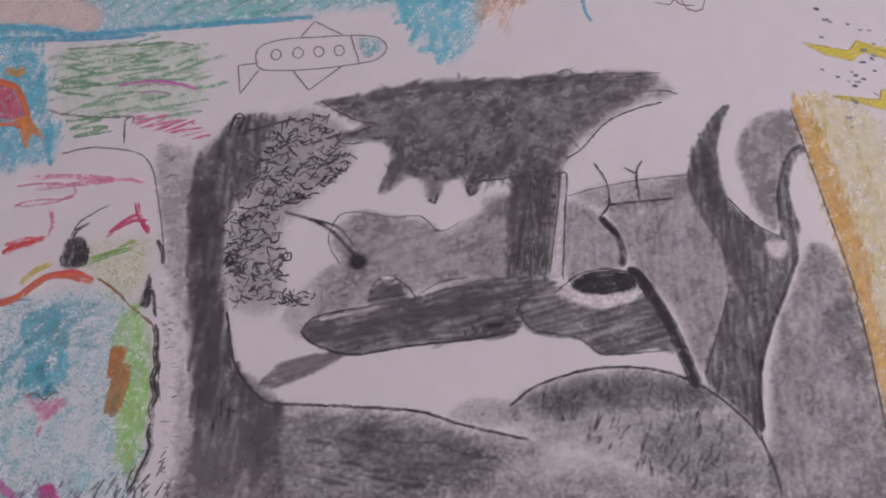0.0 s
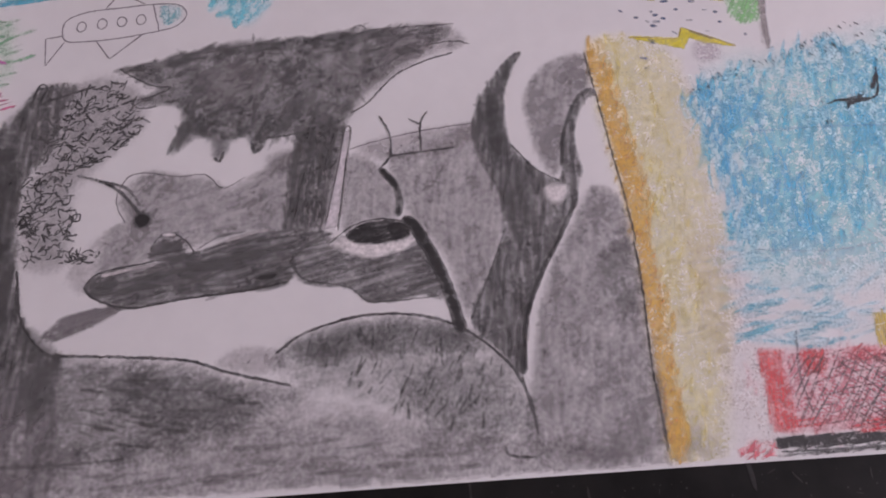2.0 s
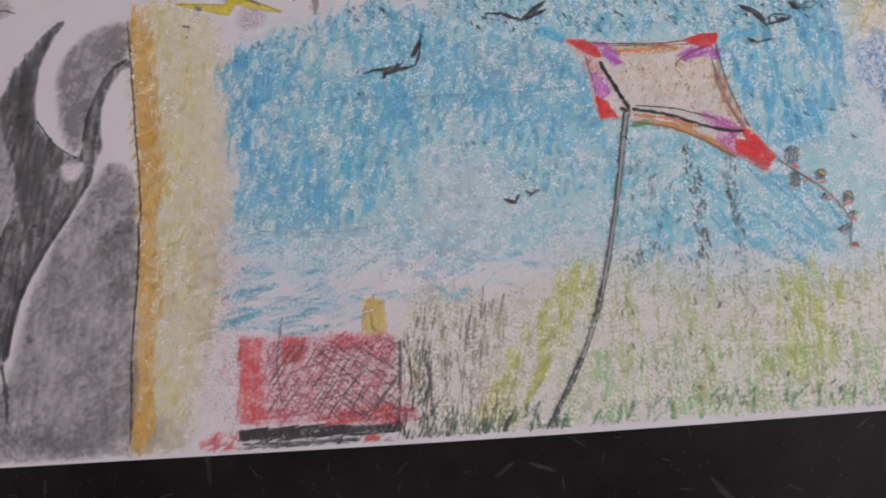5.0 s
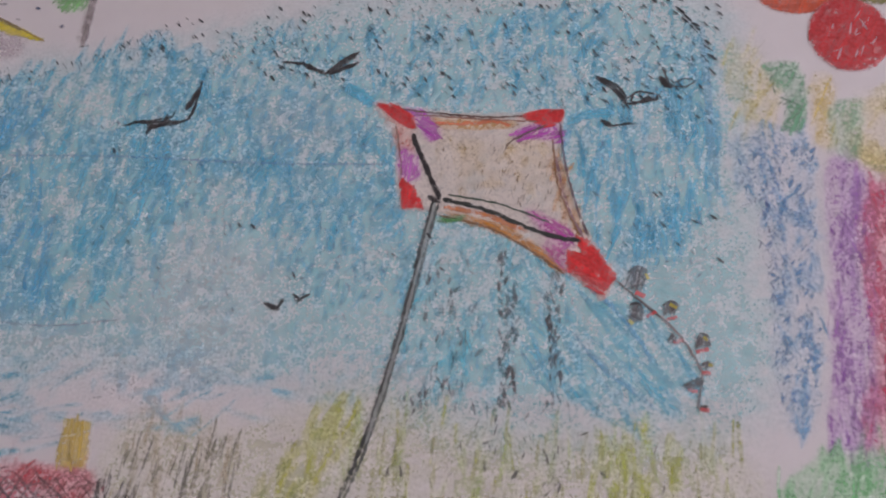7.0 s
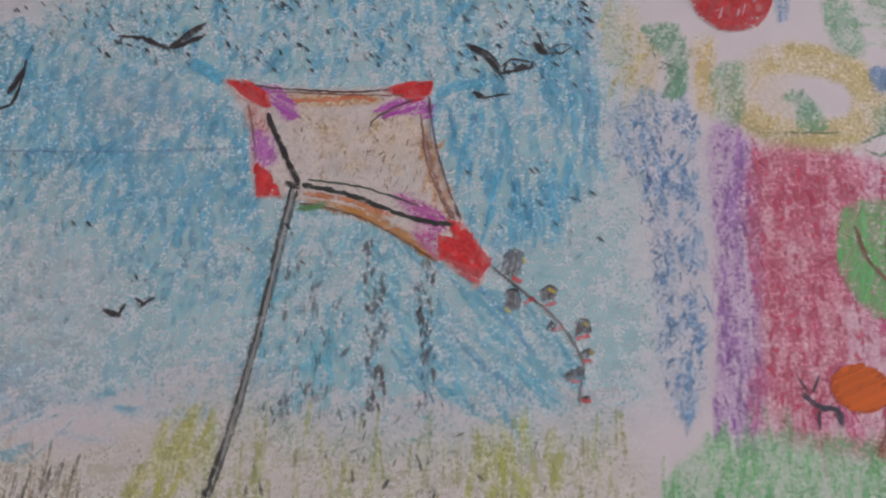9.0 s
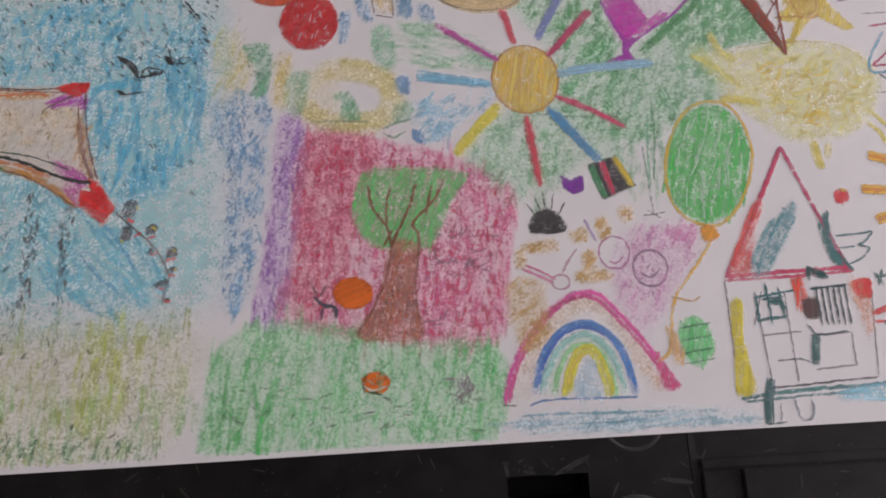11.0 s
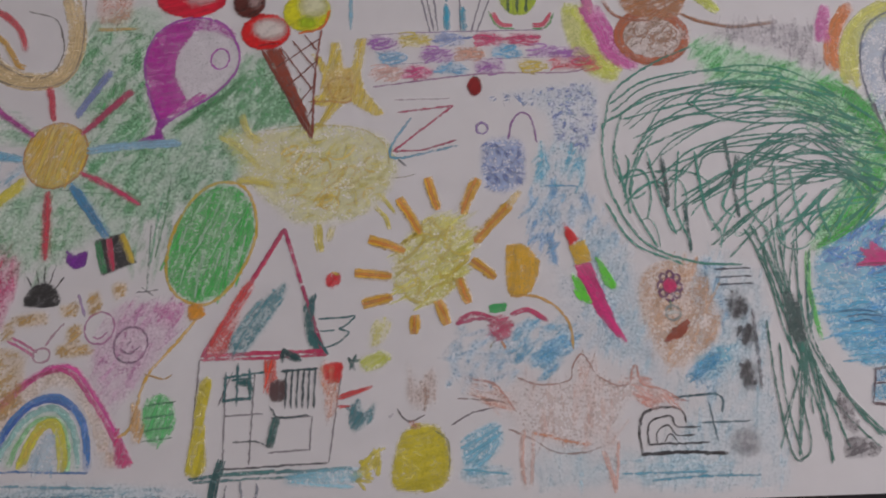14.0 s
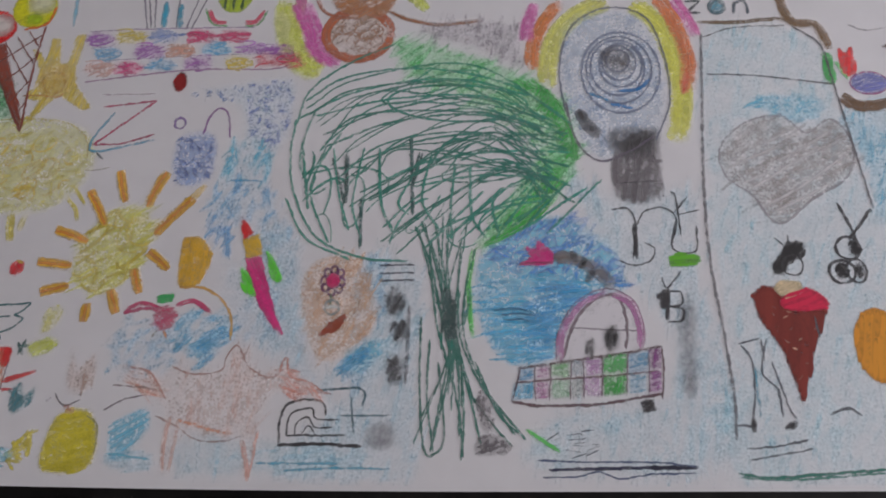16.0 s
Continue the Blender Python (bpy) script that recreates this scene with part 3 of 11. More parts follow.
# grey pencil column
p = part('grey_pencil_column', PENCIL, 'narrow grey pencil column with short ticks', 0)
p.wash([(-161.9, 258), (-147.1, 265.3), (-142.5, 199.1), (-141.7, 39.8), (-153.4, 40.7)], 'c4bec2', 0.2, soft=8)
p.specks([(-159.9, 246), (-149.2, 245.4), (-143.1, 45.9), (-151.9, 46.5)], '6c686c', 46, long=5, turn=5, w=0.8, load=0.8, spread=30)
p = p.done()

# submarine pencil drawing
p = part('submarine_pencil_drawing', PENCIL, 'thin pencil outline of a submarine with four portholes', 1)
p.line([(-101.8, 326.2), (-98.1, 334), (-83.5, 338.7), (-60.5, 339.3), (-37.3, 339.6), (-19.9, 337.4), (-12.8, 329.8), (-17.9, 321.2), (-30.3, 317.4), (-60.9, 314.6), (-87.4, 314.6), (-99.5, 317.4)], '8a8589', 0.85, 1.1, closed=True)
p.line(oval(-88.1, 326.9, 3.4, 4, -3.4), '8a8589', 0.8, 1.0, closed=True)
p.line(oval(-73.3, 327.5, 3.5, 4, -3.3), '8a8589', 0.8, 1.0, closed=True)
p.line(oval(-59.1, 327.7, 3.4, 4, -3.4), '8a8589', 0.8, 1.0, closed=True)
p.line(oval(-45.3, 327.9, 3.4, 4, -3.4), '8a8589', 0.8, 1.0, closed=True)
p.line([(-72, 339), (-61.4, 352.1), (-42.7, 340.3)], '8a8589', 0.85, 1.1, straight=True)
p.line([(-76.8, 314.1), (-66.4, 298.4), (-44.1, 315.5)], '8a8589', 0.85, 1.1, straight=True)
p.line([(-100.3, 320.9), (-113.4, 319.8), (-112, 297.8), (-99.5, 315.6)], '8a8589', 0.85, 1.1, straight=True)
p.line([(-37.2, 340), (-31.9, 316.6)], '8a8589', 0.85, 1.1)
p.fill([(-32.7, 337.1), (-18, 335.5), (-16.1, 326.4), (-28.6, 320.8)], '6abbc4', 90, 0.5, gap=1.6, w=1.4, soft=2)
p = p.done()

# charcoal landscape drawing
p = part('charcoal_landscape_drawing', CHARCOAL, 'large smudged charcoal landscape of trees, hills and curved forms', 0)
p.wash([(-143.5, 49), (-92.4, 81.6), (-22.9, 80), (63.6, 57.7), (196, 22.4), (268.1, 27.2), (266.8, -1.5), (-151.3, 9.8)], '777174', 0.3, soft=14)
p.wash([(-164.4, 251), (-150, 259), (-141.2, 250.3), (-144.6, 132.5), (-145.4, 62.4), (-150.9, 29.6), (-151.4, 10.5), (-141.4, 10.3), (-139.7, 96.6)], '989295', 0.4)
p.fill([(-141.6, 11.8), (-138.5, 62.2), (-88.1, 41.2), (13.1, 45.6), (113.9, 36.9), (195.7, 19.2), (263.3, 10), (265.3, -0.3), (80.4, 2.1)], '777174', 4, 0.19, gap=5, w=4)
whole = p.done()
p = part('old_tree_trunk', CHARCOAL, 'dark charcoal tree trunk', 1, whole)
p.fill([(-111.8, 281.5), (-89.2, 278.6), (-97.6, 257.4), (-102.8, 232.5), (-118.4, 212.6), (-121.2, 184.9), (-117.8, 142.9), (-111.2, 117.2), (-97.6, 97.3), (-85.7, 91.1), (-101, 64.7), (-116.2, 48.4), (-133.7, 52.1), (-137.4, 68.9), (-136.9, 96.5), (-140.5, 151), (-142.1, 197.3), (-140.2, 248.2), (-127.5, 264.7)], '302c2e', 86, 0.66, soft=7, gap=3.2, w=4, under=0.8)
p.wash([(-136.6, 11.7), (-139.2, 62.2), (-109.9, 82), (-84.5, 89), (-84.4, 54.3), (-88.4, 12.3)], '777174', 0.5, soft=16)
p.hatch([(-135.2, 13.3), (-138.5, 62.2), (-109.1, 75.1), (-90.7, 81.5), (-88.4, 12.3)], '302c2e', 86, gap=7, w=4, load=0.3)
p.wash([(-141.9, 225.4), (-123.8, 233.1), (-122.9, 161.8), (-120.3, 110.2), (-130, 89.3), (-138.3, 139.8)], '1c191a', 0.6)
p.wash([(-109.6, 110), (-84.6, 90), (-90.2, 61.1), (-103.2, 54.7)], '1c191a', 0.5)
p.line([(-119.9, 266.6), (-113.9, 282.9), (-108.9, 280.1), (-113.1, 268.6), (-104.8, 270.5), (-74.3, 278.1)], '1c191a', 1.6, 0.9)
p.line([(-117.9, 150.4), (-112.2, 117.2), (-97.6, 97.3), (-85.7, 91.1)], '1c191a', 1.8, 0.8)
p = p.done()
p = part('leaf_scribble', CHARCOAL, 'black curling leaf scribbles', 2, whole)
p.wash([(-93.5, 274.4), (-54.9, 279.7), (-39.1, 247.2), (-69.3, 219.2), (-85.9, 195.7), (-87.3, 153.3), (-112.9, 154), (-119.1, 192.7), (-107.6, 224.4)], '777174', 0.42, soft=14)
p.specks([(-104.9, 253.4), (-82.1, 278.4), (-55, 281), (-38, 247.2), (-47.7, 232.9), (-72.9, 217.3), (-91.2, 211.8), (-110.6, 216.4)], '1c191a', 210, long=8.5, turn=25, w=1.25, spread=35, bend=0.4, load=0.9)
p.specks([(-119.6, 212.6), (-91.6, 215.8), (-80.3, 195.5), (-82.6, 160.8), (-65.8, 156.5), (-67.2, 150.9), (-114.7, 154.1), (-120.6, 188.8)], '1c191a', 190, long=7.5, turn=15, w=1.25, spread=45, bend=0.45, load=0.9)
p = p.done()
p = part('bent_branch', CHARCOAL, 'short bent branch', 2, whole)
p.line([(-83, 212.3), (-61.3, 203.7), (-47.7, 191.4), (-38.7, 179.5)], '1c191a', 2.2, 0.85)
p.line([(-68.3, 207.1), (-49, 199.4), (-39.9, 186.5)], '302c2e', 1.8, 0.7)
p.wash(oval(-37.8, 176.4, 5.5, 5, -2.1), '1c191a', 1, soft=3)
p = p.done()
p = part('far_hill', CHARCOAL, 'pale grey far hills', 0, whole)
p.fill([(-63.2, 147.1), (-62.2, 169.7), (-49.2, 177.1), (-54.1, 192.8), (-36.6, 209.4), (-15.9, 205.6), (6.7, 200.2), (18.1, 192.7), (32.7, 199.4), (62.3, 212.1), (59.8, 164.5), (30.1, 161.5), (1.3, 156.6), (-30.8, 148.1), (-59.1, 141.4)], '777174', 15, 0.4, gap=4, w=4, soft=7, under=0.9)
p.wash([(43.6, 213.9), (62.2, 215.4), (60.5, 203.4), (45.6, 203.8)], '777174', 0.4)
p.line([(-49.1, 175.1), (-55.8, 190.9), (-49.5, 206.6), (-36.6, 209.4), (-15.8, 204.8), (2.9, 203.9), (14.4, 193.6), (29, 199.5)], '302c2e', 0.8, 0.7)
p.wash([(-84.8, 145.8), (-65, 167.9), (-53.4, 160), (-62.7, 141.5), (-76.2, 130.8)], '989295', 0.3)
p.wash([(11.7, 79.2), (25.2, 87.4), (46, 85.2), (53.1, 74.8), (32.6, 71.9)], '989295', 0.4)
p = p.done()
p = part('dark_crown', CHARCOAL, 'wide ragged dark charcoal tree crown', 1, whole)
outline = [(-57.8, 290.6), (-42.7, 290.7), (-12, 296.8), (13.8, 301.2), (34.4, 302.2), (52.3, 299.5), (78.2, 299.9), (104.7, 302.6), (130.6, 300.1), (156.9, 299.9), (172.3, 296.8), (162.6, 286.1), (142.7, 275.6), (122.8, 262.5), (108.7, 252.1), (100.2, 241.5), (95.6, 228.3), (80.5, 227), (63.2, 227.5), (45.8, 226.9), (39.7, 218.8), (34.2, 217.5), (31.5, 227.2), (21.8, 228.2), (14.5, 215), (8.6, 214.8), (5.7, 229.2), (-3, 232.3), (-12.7, 224.4), (-21.1, 220.7), (-17.5, 234.8), (-13.3, 245.2), (-17.7, 256.4), (-36.2, 258.8), (-48, 263), (-30.8, 270.9), (-43, 278.5)]
p.wash(outline, '3a3638', 0.62, soft=3)
p.rub([(-47.7, 289.2), (13.7, 299.8), (78.1, 298.7), (125.3, 299.8), (126.9, 273.6), (102.9, 246.9), (60.9, 229.7), (-7.8, 234.2), (-14.2, 253.4), (-28.4, 268)], '2a2628', 300, 16, 15, 5, 0.34, 40)
p.rub([(-25.8, 270.6), (-11.6, 256), (-15.5, 226.7), (-2.9, 233.9), (40.6, 223.4), (93.4, 231.1), (95.4, 247.3), (22.4, 243.2), (-1.3, 261)], '1c191a', 110, 14, 70, 5, 0.36, 20)
p.rub([(-55.3, 290.2), (13.7, 300.4), (78.2, 299.3), (109.7, 301.2), (108.7, 293.3), (13.1, 291.1), (-37.8, 286.7)], '1c191a', 80, 24, 8, 4, 0.4, 8)
p.wash([(-2.6, 283.4), (30.7, 287.3), (42, 269.7), (18.4, 257.1), (-1.2, 263.7)], '8a8486', 0.3, soft=12)
p.wash([(86.6, 281.5), (107.5, 283.2), (110.8, 268.8), (91.7, 258.6)], '8a8486', 0.26, soft=10)
p.wash([(125.3, 300.4), (164.9, 300.1), (180.5, 282.8), (153.2, 276.2), (130.6, 263.2), (110.8, 249.2), (101, 239.3), (102.3, 249.7), (121.4, 271)], '8a8486', 0.42, soft=5)
p.rub([(120, 299.5), (164.7, 298.9), (163.1, 289), (140.6, 278.6), (121, 268.2)], '302c2e', 46, 20, 12, 3, 0.42, 12)
p.line([(114.9, 300.9), (138.5, 300.3), (174, 299)], '1c191a', 1.0, 0.7)
p.line([(124.7, 295.7), (145.4, 293.5), (163.9, 294.3)], '302c2e', 1.6, 0.6)
p.line([(121.4, 271), (146.4, 282.6), (170.5, 285.7), (183.5, 282.1)], '302c2e', 1, 0.7)
p.line([(100.6, 238.8), (113, 246.3), (130.6, 263.2), (152.7, 272.8), (171.5, 276.4)], '302c2e', 1.2, 0.8)
p.line([(34.8, 307.4), (34.9, 301)], '4a4648', 2.4, 0.5)
p.line([(102.1, 302.8), (108.9, 305.4), (114.5, 301.5)], '4a4648', 1.2, 0.6)
p.line([(-58.8, 289.8), (-47.9, 281.6), (-33.2, 273.3), (-22.1, 271), (-38.5, 264.7), (-48.9, 264.1), (-43.7, 257.8), (-31.3, 257.7)], '302c2e', 1.2, 0.8)
p.line([(-23, 220.8), (-17.7, 232.1), (-12.6, 245.2)], '1c191a', 3, 0.6)
p.line([(8.2, 215.9), (11.9, 213.1), (15.3, 219.7)], '1c191a', 2, 0.8)
p.line([(33.2, 223.9), (35.6, 216.9), (41.3, 220.8)], '1c191a', 3, 0.7)
p.line([(40.8, 226.1), (55.7, 226.8), (70.7, 228.6)], '1c191a', 1.2, 0.9)
p.scrawl([(-5.1, 283.5), (86.6, 281.5), (85.4, 247.9), (-1.8, 252.7)], '1c191a', 26, w=0.9, load=0.5, turn=30, squash=0.7, size=6)
p = p.done()
p = part('crown_trunk', CHARCOAL, 'black hatched trunk', 2, whole)
p.fill([(63.3, 228.5), (97, 229.3), (89.7, 199.6), (79.6, 159.5), (53.7, 161.6), (58.1, 196.4)], '2a2628', 82, 0.76, gap=2.8, w=2.6, soft=2, under=0.85, curved=False)
p.rub([(63.3, 228.5), (97, 229.3), (89.7, 199.6), (79.6, 159.5), (53.7, 161.6)], '1c191a', 60, 16, 82, 3, 0.5, 10)
p.specks([(58.1, 196.4), (87.2, 199.8), (78.7, 160.1), (54.2, 162.1)], 'b8b2b4', 60, long=5, turn=82, w=1.0, load=0.55, spread=12)
p.wash([(95.8, 225.6), (99.4, 227), (88.6, 159.4), (79.7, 160)], 'e8e2e6', 0.8, soft=2, curved=False)
p.line([(93.5, 227.3), (99.5, 227.5), (95.3, 201.9), (88.3, 157)], '26221f', 1.2, 0.9)
p.line([(95.4, 226.7), (89.7, 199.6), (80.1, 160)], '26221f', 1.1, 0.8)
p = p.done()
p = part('long_dark_hull', CHARCOAL, 'long dark pointed hull shape', 1, whole)
p.fill([(-73.6, 134.4), (-62.9, 143), (-30.7, 146.2), (-2.1, 151.8), (30.1, 160.8), (59.1, 161.5), (85.1, 154.8), (62.8, 144.9), (61.2, 131.7), (52.4, 124.7), (31.2, 123), (-7.8, 121.8), (-46.7, 119.2), (-61.3, 124.6)], '3c383a', 8, 0.62, soft=1.8, under=0.95)
p.wash([(-71.1, 134.3), (-26.7, 140.6), (30.4, 150.2), (59.1, 153.2), (30.7, 139.1), (-26, 129.5), (-54.5, 128.4)], '1c191a', 0.45)
p.line([(-73.7, 135.2), (-66.9, 127.7), (-44.9, 119.1), (-7.8, 121.8), (31.1, 123.7), (56.6, 126.7)], '1c191a', 1.5, 0.95)
p.line([(-73.7, 135.2), (-62.9, 143.7), (-29, 148.1)], '1c191a', 1.2, 0.9)
p.line([(-62.7, 141.5), (-27.1, 146.1)], 'e8e2e2', 2, 0.7)
p.fill([(-31.5, 147.4), (-32.1, 157.1), (-23.7, 161.5), (-13.4, 159.7), (-7.1, 151.2), (-12.7, 146.9)], '302c2e', 10, 0.78, gap=2, w=2, soft=1.4, curved=False)
p.line([(-32.7, 155.7), (-25.3, 164.5), (-13.6, 163.5), (-3.6, 151.9), (-9.2, 149)], '1c191a', 1, 0.8)
p.line([(-24.6, 165.3), (-15.8, 164.3)], 'f2eeee', 2.4, 0.9)
p.line([(-2.2, 153), (12, 160.1), (30.1, 162.3)], '302c2e', 1, 0.7)
p.line([(15.8, 156.6), (33.7, 160.7), (44.6, 161.9)], 'ece6e6', 1.8, 0.7)
p.wash([(34.5, 132.4), (52.2, 133.4), (48.8, 129.1), (36.3, 128.7)], '1c191a', 0.9, soft=4)
p = p.done()
p = part('grey_oval', CHARCOAL, 'smudged grey oval', 1, whole)
p.fill([(-99.1, 104.8), (-85.4, 115.8), (-61, 121), (-48.4, 119.2), (-63.6, 110.3), (-87.6, 102.7)], '777174', 15, 0.7, soft=1.8, gap=3, w=3, under=0.9)
p = p.done()
p = part('eye_shape', CHARCOAL, 'dark almond shape with a pale rim', 1, whole)
p.fill([(59.2, 143.9), (80.7, 153.4), (95, 146.3), (105.7, 139.4), (131.3, 140.9), (142.3, 147.3), (152.2, 108.9), (136.6, 111.1), (117.3, 108.7), (105.1, 109.7), (93, 119.3), (77.1, 121.5), (63, 127.3)], '3c383a', 10, 0.55, soft=2, gap=3, w=3, under=0.95)
p.wash([(82.5, 148.9), (96.9, 152.2), (134.5, 149.4), (132.4, 142), (105.6, 137.9)], 'f0ecec', 1.0, soft=1.6)
p.fill([(93.3, 153.1), (106, 160.2), (131.2, 158.8), (133, 149), (116.5, 146.1), (100.4, 147.6)], '1c191a', 5, 0.95, gap=2, w=2, soft=2, under=0.8)
p.line([(82.5, 148.9), (98.8, 159.7), (116.9, 162.2), (134.8, 158)], '1c191a', 1, 0.9)
p.line([(59.3, 138.4), (66.5, 127.2), (93, 120), (105.1, 110.1), (119.1, 108.7), (148.8, 109)], '1c191a', 1, 0.7)
p = p.done()
p = part('dark_post', CHARCOAL, 'bent dark post and thin branches', 2, whole)
p.line([(117, 197), (125.5, 185.8), (128.8, 173.3), (127, 162.7)], '1c191a', 4.5, 0.95)
p.line([(132, 161.8), (138.8, 151.1), (146.1, 136.8), (153, 117.8), (157.7, 100), (161.1, 85.3)], '1c191a', 7, 0.98)
p.line([(129.9, 161.9), (137.5, 154.9), (142.1, 142.8)], '1c191a', 6, 0.95)
p.line([(118.6, 234.9), (124.7, 221.6), (124.6, 205.5), (117.7, 197)], '1c191a', 1.4, 0.9)
p.line([(123.8, 204.8), (143.8, 205.8), (166.8, 206.7)], '1c191a', 1.4, 0.9)
p.line([(144.6, 205.7), (145.7, 225.9), (151, 234.7)], '1c191a', 1.4, 0.9)
p.line([(145.7, 225.1), (138, 230.2)], '1c191a', 1.3, 0.9)
p = p.done()
p = part('pale_rock', CHARCOAL, 'pale grey rocks with vertical strokes', 0, whole)
p.fill([(123.4, 200.8), (130.9, 205.3), (178, 221.7), (182.3, 199.9), (190.8, 179.3), (194.1, 159), (187.1, 135.1), (173, 107.3), (163.8, 96.3), (155.8, 132.2), (142.4, 151), (130.9, 170.2)], '777174', 84, 0.36, gap=4, w=3.5, soft=5, under=0.8)
p.fill([(95, 206.4), (117.7, 197), (127.1, 164.6), (102.4, 158.8), (91.6, 156.1)], '777174', 80, 0.36, gap=4, w=3.5, soft=5, under=0.8)
p.wash([(103.2, 214.2), (144.4, 221), (179.9, 222.4), (177.2, 208), (128.9, 201.4)], '989295', 0.4)
p.line([(97.6, 212.3), (118.2, 216.9), (148.2, 220.9), (181.1, 222.8)], '777174', 0.9, 0.7)
p.fill([(248.9, 170), (264.4, 164.3), (270.1, 136.6), (270.1, 86.8), (267.2, 9.9), (195.9, 12.9), (199.1, 54.7), (213.8, 109.2), (233.9, 144.9)], '777174', 86, 0.38, gap=4, w=4, soft=6, under=0.85)
p.wash([(249.6, 126.2), (269.3, 129.3), (268.5, 93.8), (252.4, 87.3)], '302c2e', 0.32, soft=14)
p.fill([(215.9, 239.4), (229.6, 259), (256.8, 265.8), (258.7, 240.1), (243.3, 224.2), (230.8, 180.9), (221.9, 190.9), (215, 218.9)], '777174', 80, 0.44, gap=4, w=3.5, soft=5, under=0.85)
p = p.done()
p = part('curved_horn_tree', CHARCOAL, 'dark forked curved trunk', 1, whole)
p.fill([(217.3, 271.4), (207.5, 268.3), (190.9, 248.5), (179.6, 224), (180.4, 199.9), (190.8, 174.3), (193.8, 149.7), (182.8, 124.2), (167, 93.4), (182.8, 71.8), (195.3, 57.4), (199.7, 88.5), (212.4, 116.3), (227.2, 141.4), (240, 163.4), (245.1, 186.3), (244.5, 209.2), (255.2, 231.6), (261.9, 234.7), (260.3, 240.5), (249.8, 233.4), (237.2, 210.2), (231.3, 178.2), (216.2, 187.9), (203.5, 204), (201.1, 231.6), (207.4, 256.4)], '302c2e', 84, 0.6, gap=3.2, w=3, soft=1.8, under=0.9)
p.wash([(211.2, 266.9), (194.4, 244.2), (185.1, 215.8), (194.3, 187.8), (199.3, 207.3), (199.5, 235.7)], '1c191a', 0.6, soft=6)
p.wash([(194, 183.9), (211.8, 179.5), (213.3, 152.9), (197.9, 138.4)], '1c191a', 0.4)
p.wash([(220.8, 173.9), (234.5, 173.5), (232.1, 163.6), (224.1, 162.4)], 'f0ecec', 0.95, soft=3)
p.line([(240, 163.4), (227.1, 140.6), (211.6, 115.6), (199.7, 88.5), (195.3, 57.4)], '1c191a', 3, 0.85)
p.line([(202.9, 205.2), (216.1, 187.1), (231.1, 176.7)], '1c191a', 1.2, 0.8)
p.line([(260.3, 240.5), (249, 232.6), (237.9, 210.2), (233.5, 186.6)], '1c191a', 2.4, 0.7)
p.line([(193.4, 148.9), (182.8, 124.2), (167, 92.7)], '1c191a', 1.2, 0.7)
p = p.done()
p = part('near_mound', CHARCOAL, 'shaded rounded mounds in the foreground', 1, whole)
p.fill([(-93.5, 91.3), (-47.7, 86.7), (-12.7, 82.5), (18.9, 71.5), (61.8, 60.4), (50.1, 49.7), (13.6, 32.6), (-36.2, 25.3), (-103.6, 28.6), (-93.7, 61.2)], '302c2e', 10, 0.29, gap=4, w=4, soft=12, under=0.9)
p.wash([(-57, 73.9), (-15.8, 76.4), (26, 61.9), (13.1, 45.6), (-34.4, 46.6)], '1c191a', 0.35, soft=14)
p.specks([(-63.9, 74.1), (-22.7, 76.5), (32.9, 61.7), (26.8, 38.8), (-26.5, 30.2), (-68.1, 44.1)], '1c191a', 45, long=16, turn=-12, w=2, load=0.55, spread=8)
p.fill([(48.2, 82.4), (77.1, 94.2), (115.4, 99.6), (149.8, 93.9), (182.9, 73.5), (197.9, 47.5), (199.2, 22.3), (156.6, 26.4), (100.7, 50.3), (60.1, 61.1)], '302c2e', 5, 0.24, gap=4, w=4, soft=10, under=0.9)
p.wash([(59.8, 88.4), (101.4, 96.1), (156.5, 89.5), (169.4, 75.5), (108, 76.9), (66.8, 74.5)], '1c191a', 0.5, soft=9)
p.wash([(121.3, 63.1), (165.8, 72.2), (190.8, 41.8), (179.7, 25.9), (140.4, 33.1)], '1c191a', 0.26, soft=14)
p.specks([(59.9, 84.9), (115.2, 94), (182.6, 68.4), (193.2, 28.8), (133.6, 30.1), (80.5, 70.8)], '1c191a', 90, long=10, turn=70, w=1.6, load=0.5, spread=15)
p.line([(-88.4, 93.2), (-44.3, 88.4), (-5.8, 83), (18.8, 73.9), (57.4, 62.5)], '1c191a', 1.8, 0.85)
p.line([(47.5, 82.4), (66.7, 93.8), (101.5, 101), (136.1, 98), (163.2, 86.6), (185.8, 65.7), (196.4, 44.9), (199.2, 22.3)], '1c191a', 1.6, 0.8)
p.line([(196.9, 78.3), (194, 58.1), (196.9, 35.1)], '1c191a', 1.4, 0.7)
p.line([(-127.4, 30.4), (-86.7, 28.2), (-43.1, 28.6)], '302c2e', 1.6, 0.6)
p.line([(179.2, 18), (182.1, 12.6), (195, 10.4)], '1c191a', 1.6, 0.7)
p.specks([(-86.7, 28.2), (47.1, 31.9), (179.5, 22.7), (178.3, 3.9), (-118.4, 13)], '777174', 40, long=30, turn=2, w=3, load=0.4, spread=4)
p = p.done()

